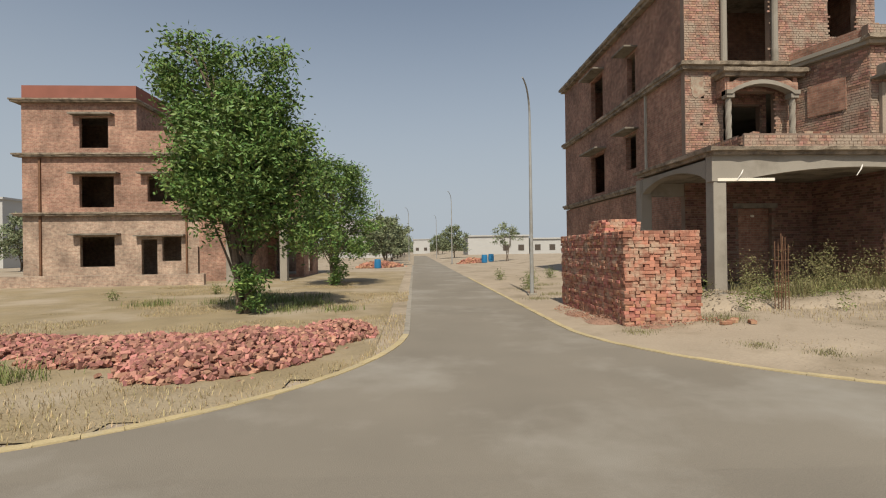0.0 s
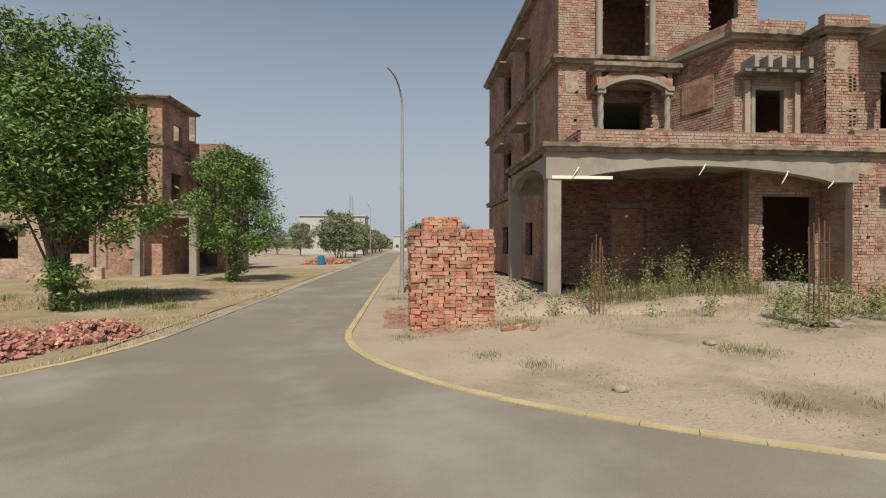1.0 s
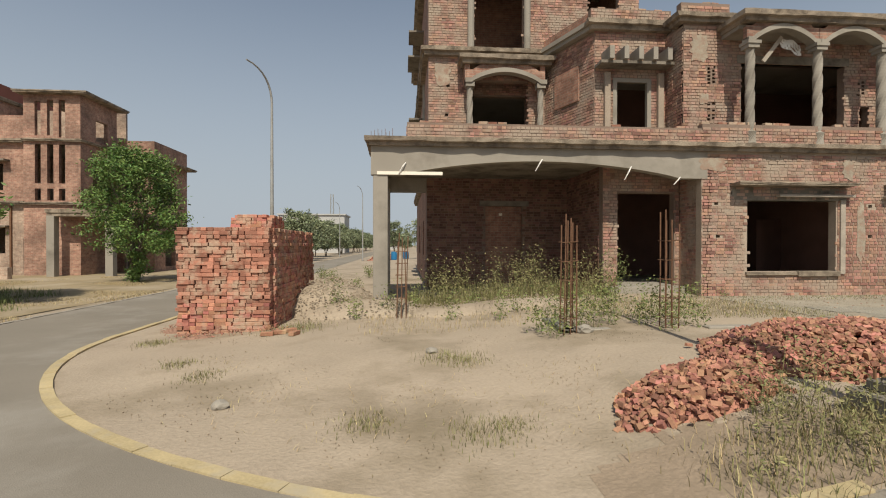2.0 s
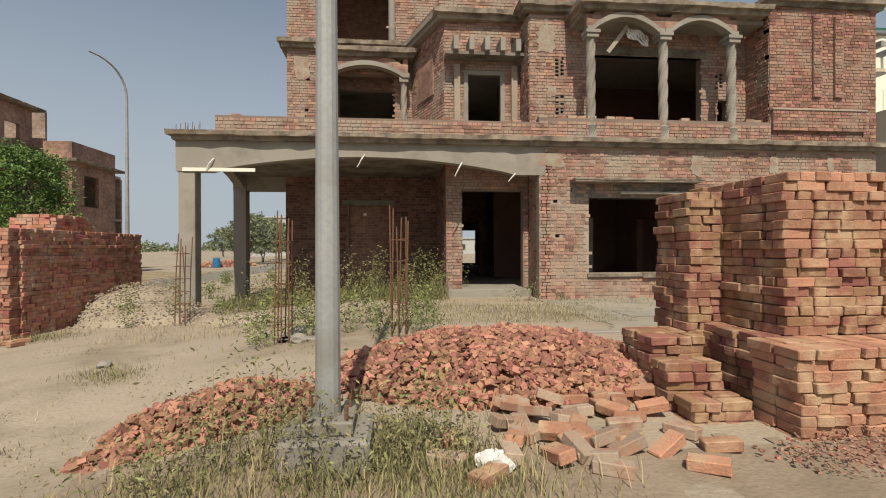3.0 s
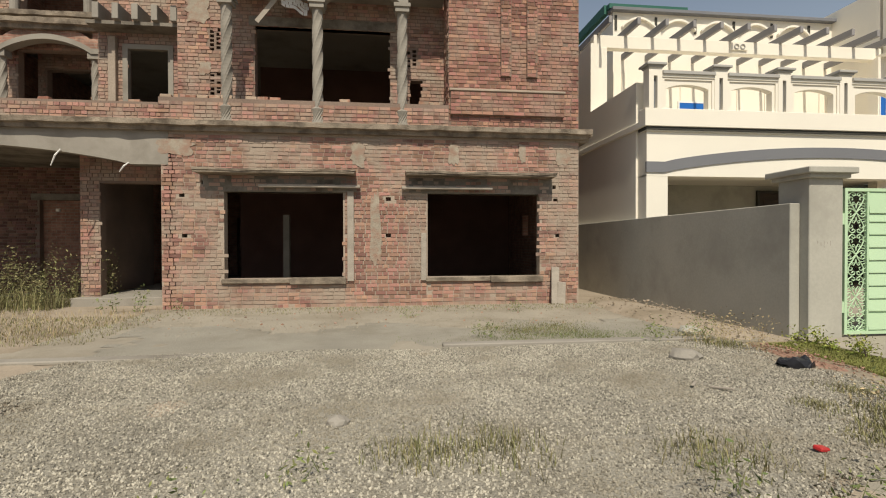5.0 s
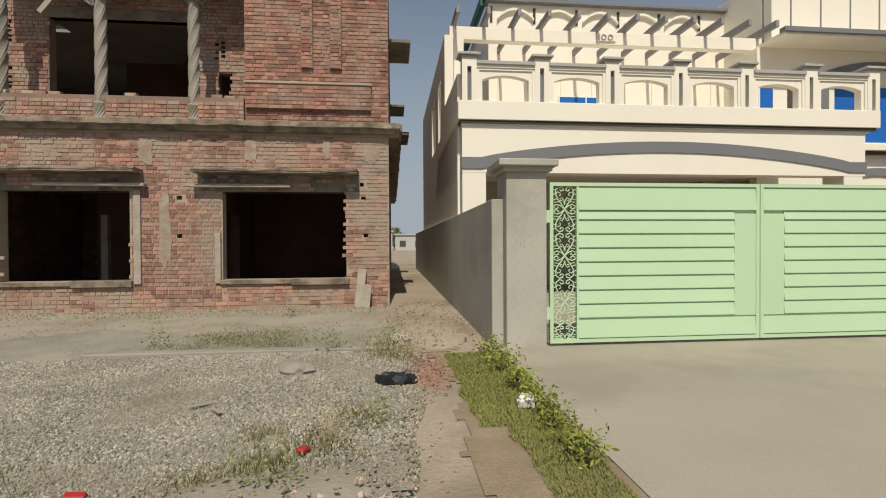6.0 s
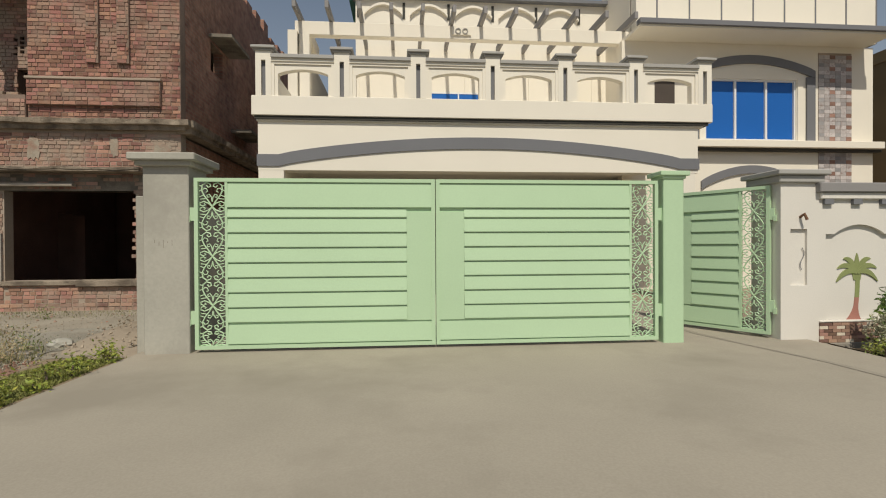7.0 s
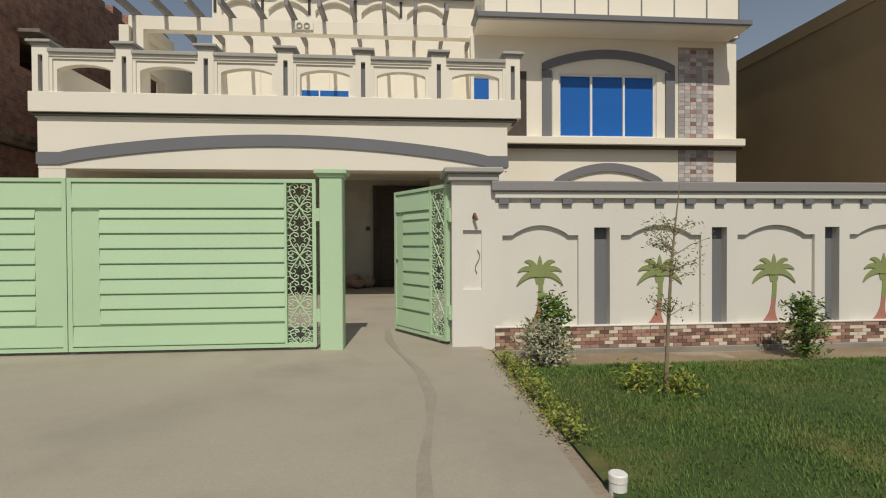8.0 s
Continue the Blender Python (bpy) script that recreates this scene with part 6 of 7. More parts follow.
# ---- street lamps ----
def street_lamp(x, y, h, label, block=0.0):
    z = ground_z(x, y) + block
    root = thing("street_lamp", (x, y, z), label, "street lamp", "street lamps")
    b = bmesh.new()
    tube(b, [(x, y, z - 0.05), (x, y, z + h * 0.4), (x, y, z + h * 0.86)], [0.078, 0.06, 0.04], 14)
    part("pole", b, STEEL, root)
    b = bmesh.new()
    pts = [(x - 0.5 * u ** 2.0, y - 1.1 * u ** 2.0, z + h * 0.86 + h * 0.14 * math.sin(u * math.pi / 2)) for u in [k / 8 for k in range(9)]]
    tube(b, pts, [0.04 - 0.002 * k for k in range(9)], 10)
    part("arm", b, STEEL, root)
    b = bmesh.new()
    box(b, x - 0.16, x + 0.16, y - 0.16, y + 0.16, z - 0.02, z + 0.06)
    plate = part("base_plate", soft(b, 0.01), CONCRETE, root)
    if block:
        part("base_block", soft(boxes((x - 0.26, x + 0.26, y - 0.24, y + 0.24, z - block - 0.1, z - 0.021)), 0.02), CONCRETE, root, "rough concrete base block")
    for dx in (-0.12, 0.12):
        for dy in (-0.12, 0.12):
            b = bmesh.new()
            tube(b, [(x + dx, y + dy, z + 0.05), (x + dx, y + dy, z + 0.14)], 0.013, 6)
            part("bolt", b, RUST, plate)


street_lamp(6.75, 22.6, 7.65, "tall tapered steel street lamp with a curved arm at the kerb")
street_lamp(15.0, 8.9, 7.98, "tall tapered steel street lamp on a concrete base among weeds", 0.2)
street_lamp(6.7, 60, 8.2, "far steel street lamp beside the road")
street_lamp(6.7, 98, 8.2, "far steel street lamp beside the road")
street_lamp(1.6, 80, 8.2, "far steel street lamp beside the road")

# ---- the unfinished house across the side road ----
far = thing("unfinished_house", (-15, 42, -0.4), "unfinished three-storey house of bare pale brick across the road", "house")
HX, HY = -21.45, 36.0
wins = [(3.35, 5.4, 0.5, 2.35), (3.35, 5.4, 4.17, 6.1), (3.4, 5.1, 7.84, 9.72), (7.4, 9.3, 4.5, 6.08), (7.0, 7.95, -0.2, 2.15), (8.25, 9.4, 0.8, 2.29), (10.4, 11.0, -0.2, 1.66)]
wall(far, "front_wall", (HX, HY), 0, 10.6, -0.6, 3.7, wins, material=BRICKPALE, skin=False, label="pale smeared ground floor front with dark openings")
wall(far, "front_wall", (HX, HY), 0, 10.6, 3.7, 8.9, wins, material=BRICKMID, skin=False, label="red-brown brick front with dark window openings")
wall(far, "front_wall", (HX, HY), 0, 6.8, 8.9, 10.6, wins, material=BRICKMID, skin=False)
wall(far, "side_wall", (HX, 50), -90, 13.76, -0.6, 10.6, [], material=BRICKMID, skin=False)
for z in (3.78, 7.4):
    slab(far, HX - 0.4, -10.8, HY - 0.35, HY + 0.3, z - 0.12, z + 0.08, "cornice", lip=0.03)
slab(far, HX - 0.5, -14.4, HY - 0.4, 48, 10.6, 10.8, "roof_slab", lip=0.03)
part("parapet", boxes((HX + 0.1, -14.6, HY - 0.1, HY + 0.15, 10.8, 11.65)), REDPARAPET, far, "red parapet")
part("parapet", boxes((-14.85, -14.6, HY + 0.153, 46, 10.8, 11.65)), REDPARAPET, far)
wall(far, "terrace_wall", (-14.7, HY + 0.2), 90, 8, 8.9, 10.6, [], material=BRICKMID, skin=False)
for a, b, c, d in wins[:4]:
    part("window_shade", boxes((HX + a - 0.4, HX + b + 0.4, HY - 0.5, HY, d + 0.1, d + 0.2)), DIRTSHADECONC, far)
part("window_shade", boxes((HX + 6.7, HX + 9.7, HY - 0.4, HY, 2.35, 2.43)), DIRTSHADECONC, far)
part("drain_pipe", boxes((HX + 1.0, HX + 1.12, HY - 0.1, HY, -0.4, 7.2)), RUST, far)
part("drain_pipe", boxes((HX + 9.7, HX + 9.8, HY - 0.1, HY, -0.4, 3.6)), RUST, far)
slits = [(0.62, 0.95, z0, z1) for z0, z1 in ((7.7, 9.7), (4.9, 7.2), (3.9, 4.6))] + [(1.3, 1.65, z0, z1) for z0, z1 in ((7.7, 9.8), (4.9, 7.2), (3.9, 4.6))] + [(1.95, 2.3, z0, z1) for z0, z1 in ((7.6, 9.8), (4.9, 7.2), (3.9, 4.6))]
wall(far, "stair_tower", (-10.85, HY - 0.25), 0, 3.15, -0.6, 10.1, slits, material=BRICKMID, skin=False, label="brick stair tower with tall slits")
wall(far, "tower_side", (-7.7, HY - 0.01), 90, 3.4, -0.6, 10.1, [(1.2, 2.4, 7.7, 9.0), (0.9, 2.5, 4.2, 5.9)], material=BRICKMID, skin=False)
slab(far, -11.2, -7.1, HY - 0.7, HY + 3.8, 10.1, 10.25, "roof_slab", lip=0.02)
slab(far, -10.9, -7.5, HY - 0.45, HY + 3.6, 7.35, 7.5, "cornice", lip=0.02)
slab(far, -10.9, -7.5, HY - 0.45, HY + 3.6, 3.65, 3.8, "cornice", lip=0.02)
wall(far, "wing_wall", (-7.72, HY + 3.3), 0, 2.45, -0.6, 8.2, [(0.5, 1.9, -0.3, 2.2), (0.5, 1.8, 4.2, 6.0)], material=BRICKMID, skin=False)
wall(far, "wing_side", (-5.27, HY + 3.54), 90, 4.6, -0.6, 8.2, [(1.0, 2.6, 4.1, 6.2), (1.2, 2.6, -0.2, 2.3)], material=BRICKMID, skin=False)
slab(far, -7.9, -4.7, HY + 2.8, HY + 8.6, 6.9, 7.05, "roof_slab", lip=0.02)
slab(far, -8.85, -5.2, 34.5, HY + 3.4, 2.92, 3.32, "porch_slab", lip=0.03)
for x in (-8.8, -5.65):
    part("porch_column", soft(boxes((x, x + 0.42, 34.55, 34.97, -0.6, 2.95)), 0.01), CONCRETE, far)
part("back_wall", boxes((HX + 0.3, -8, 50.01, 50.2, -0.6, 7.2)), BRICKPALE, far)
part("room_ceiling", boxes((HX + 0.2, -8, HY + 0.25, 50, 3.6, 3.8)), CONCRETE, far)
part("room_ceiling", boxes((HX + 0.2, -8, HY + 0.25, 50, 7.2, 7.4)), CONCRETE, far)
part("room_wall", boxes((HX + 0.2, -8, 41, 41.2, -0.6, 10.5)), BRICKPALE, far)
part("garden_wall", boxes((HX - 6, -9.2, 32.4, 32.7, -0.6, 0.12)), BRICKPALE, far, "low plastered foundation wall")


# ---- trees ----
def leaf_cloud(r, spots, per, spread, size, verts, faces):
    for c in spots:
        for _ in range(per):
            p = Vector((r.gauss(0, spread), r.gauss(0, spread), r.gauss(0, spread * 0.75))) + c
            d = Vector((r.gauss(0, 1), r.gauss(0, 1), r.gauss(-0.2, 0.7))).normalized()
            w = d.cross(Vector((r.gauss(0, 1), r.gauss(0, 1), r.gauss(0, 1)))).normalized()
            s = size * r.uniform(0.6, 1.3)
            k = len(verts)
            verts += [p - d * s * 0.5, p + w * s * 0.2, p + d * s * 0.6 + w.cross(d) * s * 0.08, p - w * s * 0.2]
            faces += [(k, k + 1, k + 2, k + 3)]


def tree(name, at, height, width, bare, label, seed, clumps, per, size, material, stems=3, skirt=0, group="", lobes=()):
    """Stems and limbs that taper, with leaves in clumps round the limbs' ends; bare: height of the first limbs."""
    r = random.Random(seed)
    root = thing(name, at, label, "tree", group)
    base = Vector(at)
    trunk, verts, faces, spots = bmesh.new(), [], [], []
    tops = []
    for k in range(stems):
        a = 2 * math.pi * k / stems + r.random()
        foot = base + Vector((0.07 * math.cos(a), 0.07 * math.sin(a), -0.1)) * (1 if stems > 1 else 0)
        out = width * 0.16 * (1 if stems > 1 else 0.2)
        pts = [foot + Vector((out * u ** 1.3 * math.cos(a) + r.gauss(0, 0.03), out * u ** 1.3 * math.sin(a) + r.gauss(0, 0.03), height * 0.86 * u)) for u in (0, 0.15, 0.3, 0.5, 0.7, 0.9, 1.0)]
        thick = height * 0.014 * (1.5 if stems == 1 else 1)
        tube(trunk, pts, [thick * (1 - 0.85 * j / 6) for j in range(7)], 8)
        tops.append(pts)
    for k in range(clumps):
        u = bare + (1 - bare) * r.random() ** 0.85
        a = r.uniform(0, 2 * math.pi)
        v = (u - bare) / (1 - bare)
        shape = math.sin(math.pi * (0.12 + 0.86 * v)) ** 0.5
        rad = width / 2 * shape * (0.3 + 0.7 * math.sqrt(r.random())) * (1 + 0.75 * noise.noise(Vector((math.cos(a) * 1.7, math.sin(a) * 1.7, u * 4.5 + seed))))
        tip = base + Vector((rad * math.cos(a), rad * math.sin(a), height * u))
        if lobes:
            lx, ly, lz, rx, rz = r.choices(lobes, [q[3] * q[3] * q[4] for q in lobes])[0]
            out = Vector((r.gauss(0, 1), r.gauss(0, 1), r.gauss(0, 1))).normalized() * (0.25 + 0.75 * r.random() ** 0.4)
            tip = base + Vector((lx + rx * out.x, ly + rx * out.y, lz + rz * out.z))
            u = (tip.z - base.z) / height
        spots.append(tip)
        if k % 5 == 0:
            pts = r.choice(tops)
            j = min(5, max(2, int(u * 5.2)))
            start = pts[j] - Vector((0, 0, 0.12 * height * r.random()))
            mid = (start + tip) / 2 + Vector((0, 0, 0.05 * height))
            tube(trunk, [start, mid, tip], [height * 0.005, height * 0.0032, 0.006], 5)
    leaf_cloud(r, spots, per, width * 0.04 + 0.06, size, verts, faces)
    if skirt:
        low = [base + Vector((r.gauss(0.3, 0.2), r.gauss(-0.2, 0.2), r.uniform(0.15, skirt))) for _ in range(22)]
        leaf_cloud(r, low, 60, 0.13, size * 0.9, verts, faces)
    part("trunk", trunk, BARK, root)
    ob = raw("crown", verts, faces, material)
    adopt(ob, root)
    return root


CROWN = [(-1.2, 0.1, 6.75, 0.95, 1.7), (0.6, -0.2, 6.5, 0.9, 1.4), (-0.35, 0.0, 5.0, 1.5, 1.6), (1.15, 0.2, 4.4, 1.05, 1.5), (0.0, -0.2, 3.1, 1.6, 1.05), (1.7, 0.3, 2.8, 0.85, 1.05), (-1.15, -0.3, 4.2, 0.85, 1.1), (-2.1, 0.2, 6.8, 0.55, 0.7), (0.2, 1.2, 5.0, 1.2, 1.7), (0.2, -1.1, 4.4, 1.1, 1.5)]
tree("tree", (-2.55, 19.3, -0.5), 7.95, 4.4, 0.29, "tall broad green tree with several slim trunks on the verge", 61, 420, 120, 0.15, LEAF, 5, 1.35, lobes=CROWN)
tree("tree", (-1.75, 30.2, -0.5), 6.35, 4.2, 0.24, "rounded green tree on the verge by the side road", 62, 230, 95, 0.15, LEAF, 3, 1.4)
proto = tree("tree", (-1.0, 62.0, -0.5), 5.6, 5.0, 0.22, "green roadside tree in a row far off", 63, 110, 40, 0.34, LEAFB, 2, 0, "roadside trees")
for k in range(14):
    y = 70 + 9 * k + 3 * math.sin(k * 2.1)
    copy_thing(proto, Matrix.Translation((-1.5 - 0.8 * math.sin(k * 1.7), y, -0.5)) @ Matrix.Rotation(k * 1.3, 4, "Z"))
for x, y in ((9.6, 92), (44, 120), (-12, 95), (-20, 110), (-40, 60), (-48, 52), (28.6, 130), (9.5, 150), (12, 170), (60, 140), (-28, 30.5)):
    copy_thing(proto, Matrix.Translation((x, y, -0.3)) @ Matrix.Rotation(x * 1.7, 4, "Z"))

tree("tree", (13.07, 60, -0.05), 4.2, 3.0, 0.4, "small thin-crowned tree standing in the open field", 67, 42, 26, 0.24, LEAFB, 2)

# ---- far buildings, drums, tree line ----
def far_block(x0, x1, y, h, label, storeys, seed):
    r = random.Random(seed)
    root = thing("far_building", ((x0 + x1) / 2, y, -0.5), label, "building")
    part("wall", boxes((x0, x1, y, y + 10, -0.5, h)), PALEBUILD, root)
    part("roof_edge", boxes((x0 - 0.3, x1 + 0.3, y - 0.3, y + 10.3, h, h + 0.3)), PALEBUILD, root)
    n = max(2, int((x1 - x0) / 3.2))
    for s in range(storeys):
        for k in range(n):
            xa = x0 + (x1 - x0) * (k + 0.3) / n
            if r.random() < 0.85:
                part("window", boxes((xa, xa + 1.3, y - 0.06, y + 0.02, s * h / storeys + 0.8, s * h / storeys + 2.1)), DARK, root)


far_block(-17.5, -2.5, 120, 8.3, "far cream two-storey building beyond the trees", 2, 1)
far_block(14.3, 28, 112, 4.0, "far low white building across the fields", 1, 2)
far_block(28.6, 42, 113, 3.3, "far low grey building beyond the alley", 1, 6)
far_block(58, 70, 160, 8, "far white building at the horizon", 2, 3)
far_block(-62, -54, 75, 9, "far grey apartment block in haze", 3, 4)
far_block(2, 9, 210, 5.5, "far white building at the horizon", 1, 5)
for x, y in ((10.2, 58.5), (-1.2, 53.0), (11.5, 62)):
    b = bmesh.new()
    z = ground_z(x, y)
    tube(b, [(x, y, z), (x, y, z + 0.05), (x, y, z + 0.3), (x, y, z + 0.62), (x, y, z + 0.9)], [0.3, 0.33, 0.34, 0.33, 0.29], 16)
    solid("water_drum", b, BLUEPLASTIC, "blue plastic water drum beside the road", "drum", group="water drums")
r = random.Random(71)
verts, faces, spots = [], [], []
for k in range(420):
    x = r.uniform(-420, 420)
    y = 330 + r.uniform(-40, 60)
    for _ in range(4):
        spots.append(Vector((x + r.gauss(0, 3), y, r.uniform(0.3, 4.0 + 2.5 * noise.noise(Vector((x * 0.03, 0, 0)))))))
leaf_cloud(r, spots, 14, 1.5, 2.2, verts, faces)
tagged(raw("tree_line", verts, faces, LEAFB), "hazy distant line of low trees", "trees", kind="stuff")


# ---- grass, weeds and shrubs ----
def blades(name, count, place, height, width, material, label, seed, category="grass", droop=0.5):
    r = random.Random(seed)
    verts, faces = [], []
    for _ in range(count):
        x, y, k = place(r)
        z = ground_z(x, y)
        h = height * k * r.uniform(0.5, 1.25)
        a = r.uniform(0, 2 * math.pi)
        d = Vector((math.cos(a), math.sin(a), 0))
        w = Vector((-d.y, d.x, 0)) * width * r.uniform(0.6, 1.3)
        p = Vector((x, y, z - 0.01))
        i = len(verts)
        verts += [p - w, p + w, p + d * h * droop * 0.35 + Vector((0, 0, h * 0.62)) + w * 0.7, p + d * h * droop * 0.35 + Vector((0, 0, h * 0.62)) - w * 0.7, p + d * h * droop + Vector((0, 0, h))]
        faces += [(i, i + 1, i + 2, i + 3), (i + 3, i + 2, i + 4)]
    return tagged(raw(name, verts, faces, material), label, category, kind="stuff")


def around(spots, spread):
    def f(r):
        x, y, k = r.choice(spots)
        return x + r.gauss(0, spread * k), y + r.gauss(0, spread * k), k
    return f


def verge_spot(r):
    while True:
        x, y = r.uniform(-14, 2.2), r.uniform(9.3, 34)
        inside = not (x > LEFT_C[0] and y < LEFT_C[1] and ((x - LEFT_C[0]) / (LEFT_A - 0.12)) ** 2 + ((y - LEFT_C[1]) / (LEFT_B - 0.12)) ** 2 > 1)
        if inside and noise.noise(Vector((x * 0.35, y * 0.35, 5))) > -0.05 + 0.2 * (y > 20):
            return x, y, 1.0


blades("dry_grass", 42000, verge_spot, 0.085, 0.005, STRAW, "dry straw-coloured grass over the verge", 81)
r = random.Random(82)
green = [(-2.5 + r.gauss(0, 1.5), 22 + r.gauss(0, 1.5), 1.0) for _ in range(12)] + [(-4.6 + r.gauss(0, 0.5), 12.3 + r.gauss(0, 0.3), 0.8) for _ in range(6)] + [(0.2, 19.5, 0.8), (-1.0, 21.0, 0.9)]
blades("green_tufts", 4200, around(green, 0.35), 0.26, 0.008, WEED, "green weed tufts on the verge", 83)


class _Spots:
    porch = [(12.0 + 0.55 * k + 0.2 * math.sin(k * 5), 18.2 + 0.9 * abs(math.sin(k * 2.3)), 1.0) for k in range(10)] + [(12.4 + 0.8 * k, 17.5 + 0.3 * math.sin(k * 3), 0.75) for k in range(6)]
    plot = [(9.3, 15.2, 0.9), (9.0, 14.9, 0.7), (11.8, 12.3, 0.55), (12.1, 12.1, 0.5), (8.1, 12.6, 0.4), (8.7, 11.9, 0.4), (10.9, 10.1, 0.45), (11.9, 9.8, 0.5), (12.2, 9.9, 0.4), (6.9, 14.4, 0.5), (7.4, 22.3, 0.8), (6.6, 21.2, 0.7), (7.2, 24.8, 0.9), (8.2, 26.2, 0.9)]


blades("dry_twigs", 900, around([(9.6, 10.9, 1.0), (10.8, 10.3, 1.0), (11.6, 10.9, 0.8), (12.6, 10.0, 1.0), (8.7, 12.4, 0.8), (13.2, 11.2, 1.0), (12.2, 12.0, 0.7)], 0.4), 0.05, 0.003, STRAW, "thin scattered dry stalks on the sandy plot", 80, "dry grass", 1.6)
blades("weeds", 4200, around(_Spots.plot, 0.34), 0.13, 0.0035, TUFT, "small green tufts on the sandy plot", 84)
blades("thin_grass", 3600, lambda r: (r.uniform(10.4, 19), r.uniform(14.0, 17.3), 1.0), 0.09, 0.004, STRAW, "thin dry grass before the porch", 85)
blades("thin_grass", 5000, lambda r: (r.uniform(15, 19.5), r.uniform(13.8, 16.5), 0.7), 0.08, 0.004, TUFT, "thin green grass before the porch", 86)


def weed_plants(name, spots, height, size, material, label, seed, per=120):
    """Bushy weeds: thin upright stalks with small leaves all along."""
    r = random.Random(seed)
    verts, faces = [], []
    for x, y, k in spots:
        z = ground_z(x, y)
        for _ in range(max(3, int(7 * k))):
            a, h = r.uniform(0, 6.3), height * k * r.uniform(0.5, 1.15)
            out = 0.28 * h * r.random() + 0.08
            fx, fy = x + r.gauss(0, 0.1 * k), y + r.gauss(0, 0.1 * k)
            i = len(verts)
            verts += [Vector((fx - 0.004, fy, z)), Vector((fx + 0.004, fy, z)), Vector((fx + out * math.cos(a), fy + out * math.sin(a), z + h))]
            faces.append((i, i + 1, i + 2))
            pts = [Vector((fx + out * u * math.cos(a), fy + out * u * math.sin(a), z + h * u)) for u in [0.15 + 0.85 * j / 9 for j in range(10)]]
            leaf_cloud(r, pts, max(2, int(per / 10 * k / 2)), 0.05 + 0.05 * k, size, verts, faces)
    return tagged(raw(name, verts, faces, material), label, "weeds", kind="stuff")


def strip_spot(r):
    while True:
        x, y = r.uniform(28.55, 29.3), r.uniform(8.7, 12.75)
        left = 28.64 if y > 10.35 else 28.86
        if x > left + 0.06 * noise.noise(Vector((y * 3, 0, 0))) and noise.noise(Vector((x * 2.2, y * 2.2, 3))) > r.gauss(-0.6, 0.2):
            return x, y, 1.0


weed_plants("porch_weeds", _Spots.porch, 1.15, 0.065, TUFT, "tall straggling green weeds in the porch", 91)
weed_plants("plot_weeds", [(13.55, 13.25, 0.9), (14.05, 13.3, 0.9), (13.5, 12.8, 0.7), (14.3, 13.1, 0.7), (15.2, 13.2, 0.8), (15.75, 13.2, 0.8), (15.3, 12.65, 0.6), (15.9, 12.9, 0.7), (14.7, 13.4, 0.8), (14.4, 14.2, 0.8), (14.8, 14.3, 0.9), (14.0, 14.0, 0.7), (15.7, 13.8, 0.8), (16.1, 14.0, 0.6), (13.0, 14.8, 0.7), (12.2, 15.4, 0.7), (10.9, 16.4, 0.8), (10.2, 16.0, 0.8), (9.8, 16.8, 0.9), (11.5, 17.0, 0.8), (12.8, 16.7, 0.7), (13.6, 15.6, 0.6), (18.7, 17.2, 0.5), (18.2, 17.0, 0.4)], 0.8, 0.06, WEED, "straggling weeds round the starter bars", 92)
weed_plants("verge_weeds", [(14.9, 8.7, 0.8), (15.3, 8.65, 0.8), (14.6, 8.7, 0.8), (15.5, 8.75, 0.7), (14.1, 8.6, 0.6), (13.6, 8.6, 0.5), (15.0, 8.5, 0.8), (14.4, 8.8, 0.6), (15.2, 9.0, 0.7), (14.75, 8.95, 0.7), (14.2, 9.15, 0.9), (14.55, 9.3, 1.0), (15.55, 8.95, 1.0), (15.75, 8.8, 0.9), (13.9, 8.8, 0.7), (14.3, 8.55, 0.8)], 0.6, 0.036, TUFT, "dusty weeds round the lamp's foot", 93)
blades("verge_grass", 1700, around([(13.6 + 0.3 * k, 8.5 + 0.15 * math.sin(k * 2.7), 0.7 + 0.3 * math.sin(k * 1.9) ** 2) for k in range(9)] + [(14.3, 9.1, 0.9), (15.6, 8.9, 1.0), (14.6, 9.2, 1.0)], 0.26), 0.15, 0.004, TUFT, "dusty grass and weeds along the road's edge", 89)
blades("verge_straw", 700, around([(13.5 + 0.35 * k, 8.6 + 0.2 * math.sin(k * 2.1), 0.9) for k in range(9)], 0.28), 0.17, 0.0035, STRAW, "dry straw stalks along the road's edge", 90)
blades("porch_grass", 3000, lambda r: (r.uniform(11.3, 16.7), 18.1 + r.gauss(0, 0.4), 0.45 + 0.55 * r.random() ** 2), 0.6, 0.006, TUFT, "rank half-dry grass growing in the porch", 71)
blades("house_foot_grass", 2600, lambda r: (r.uniform(19.2, 28.2), 17.2 - 0.9 * r.random() ** 2, 1.0), 0.05, 0.005, TUFT, "thin dusty grass along the foot of the house", 72)
blades("stack_weeds", 420, around([(19.9, 9.3, 1.0), (19.95, 9.9, 1.0), (20.0, 10.5, 0.8), (19.8, 8.9, 0.6)], 0.18), 0.17, 0.004, TUFT, "weeds at the foot of the brick stack", 73)
weed_plants("dry_weed", [(28.0, 12.75, 1.0), (28.2, 12.5, 0.9), (27.8, 12.95, 0.8), (27.75, 10.0, 0.8), (27.6, 10.3, 0.7)], 0.42, 0.03, STRAW, "dried-up brown weeds at the gravel's edge", 74)
pebbles("brick_bits", 150, (19.2, 28.6, 14.6, 17.35), 0.035, "scattered brick bits and mortar crumbs before the house", DUSTBRICK, 75)
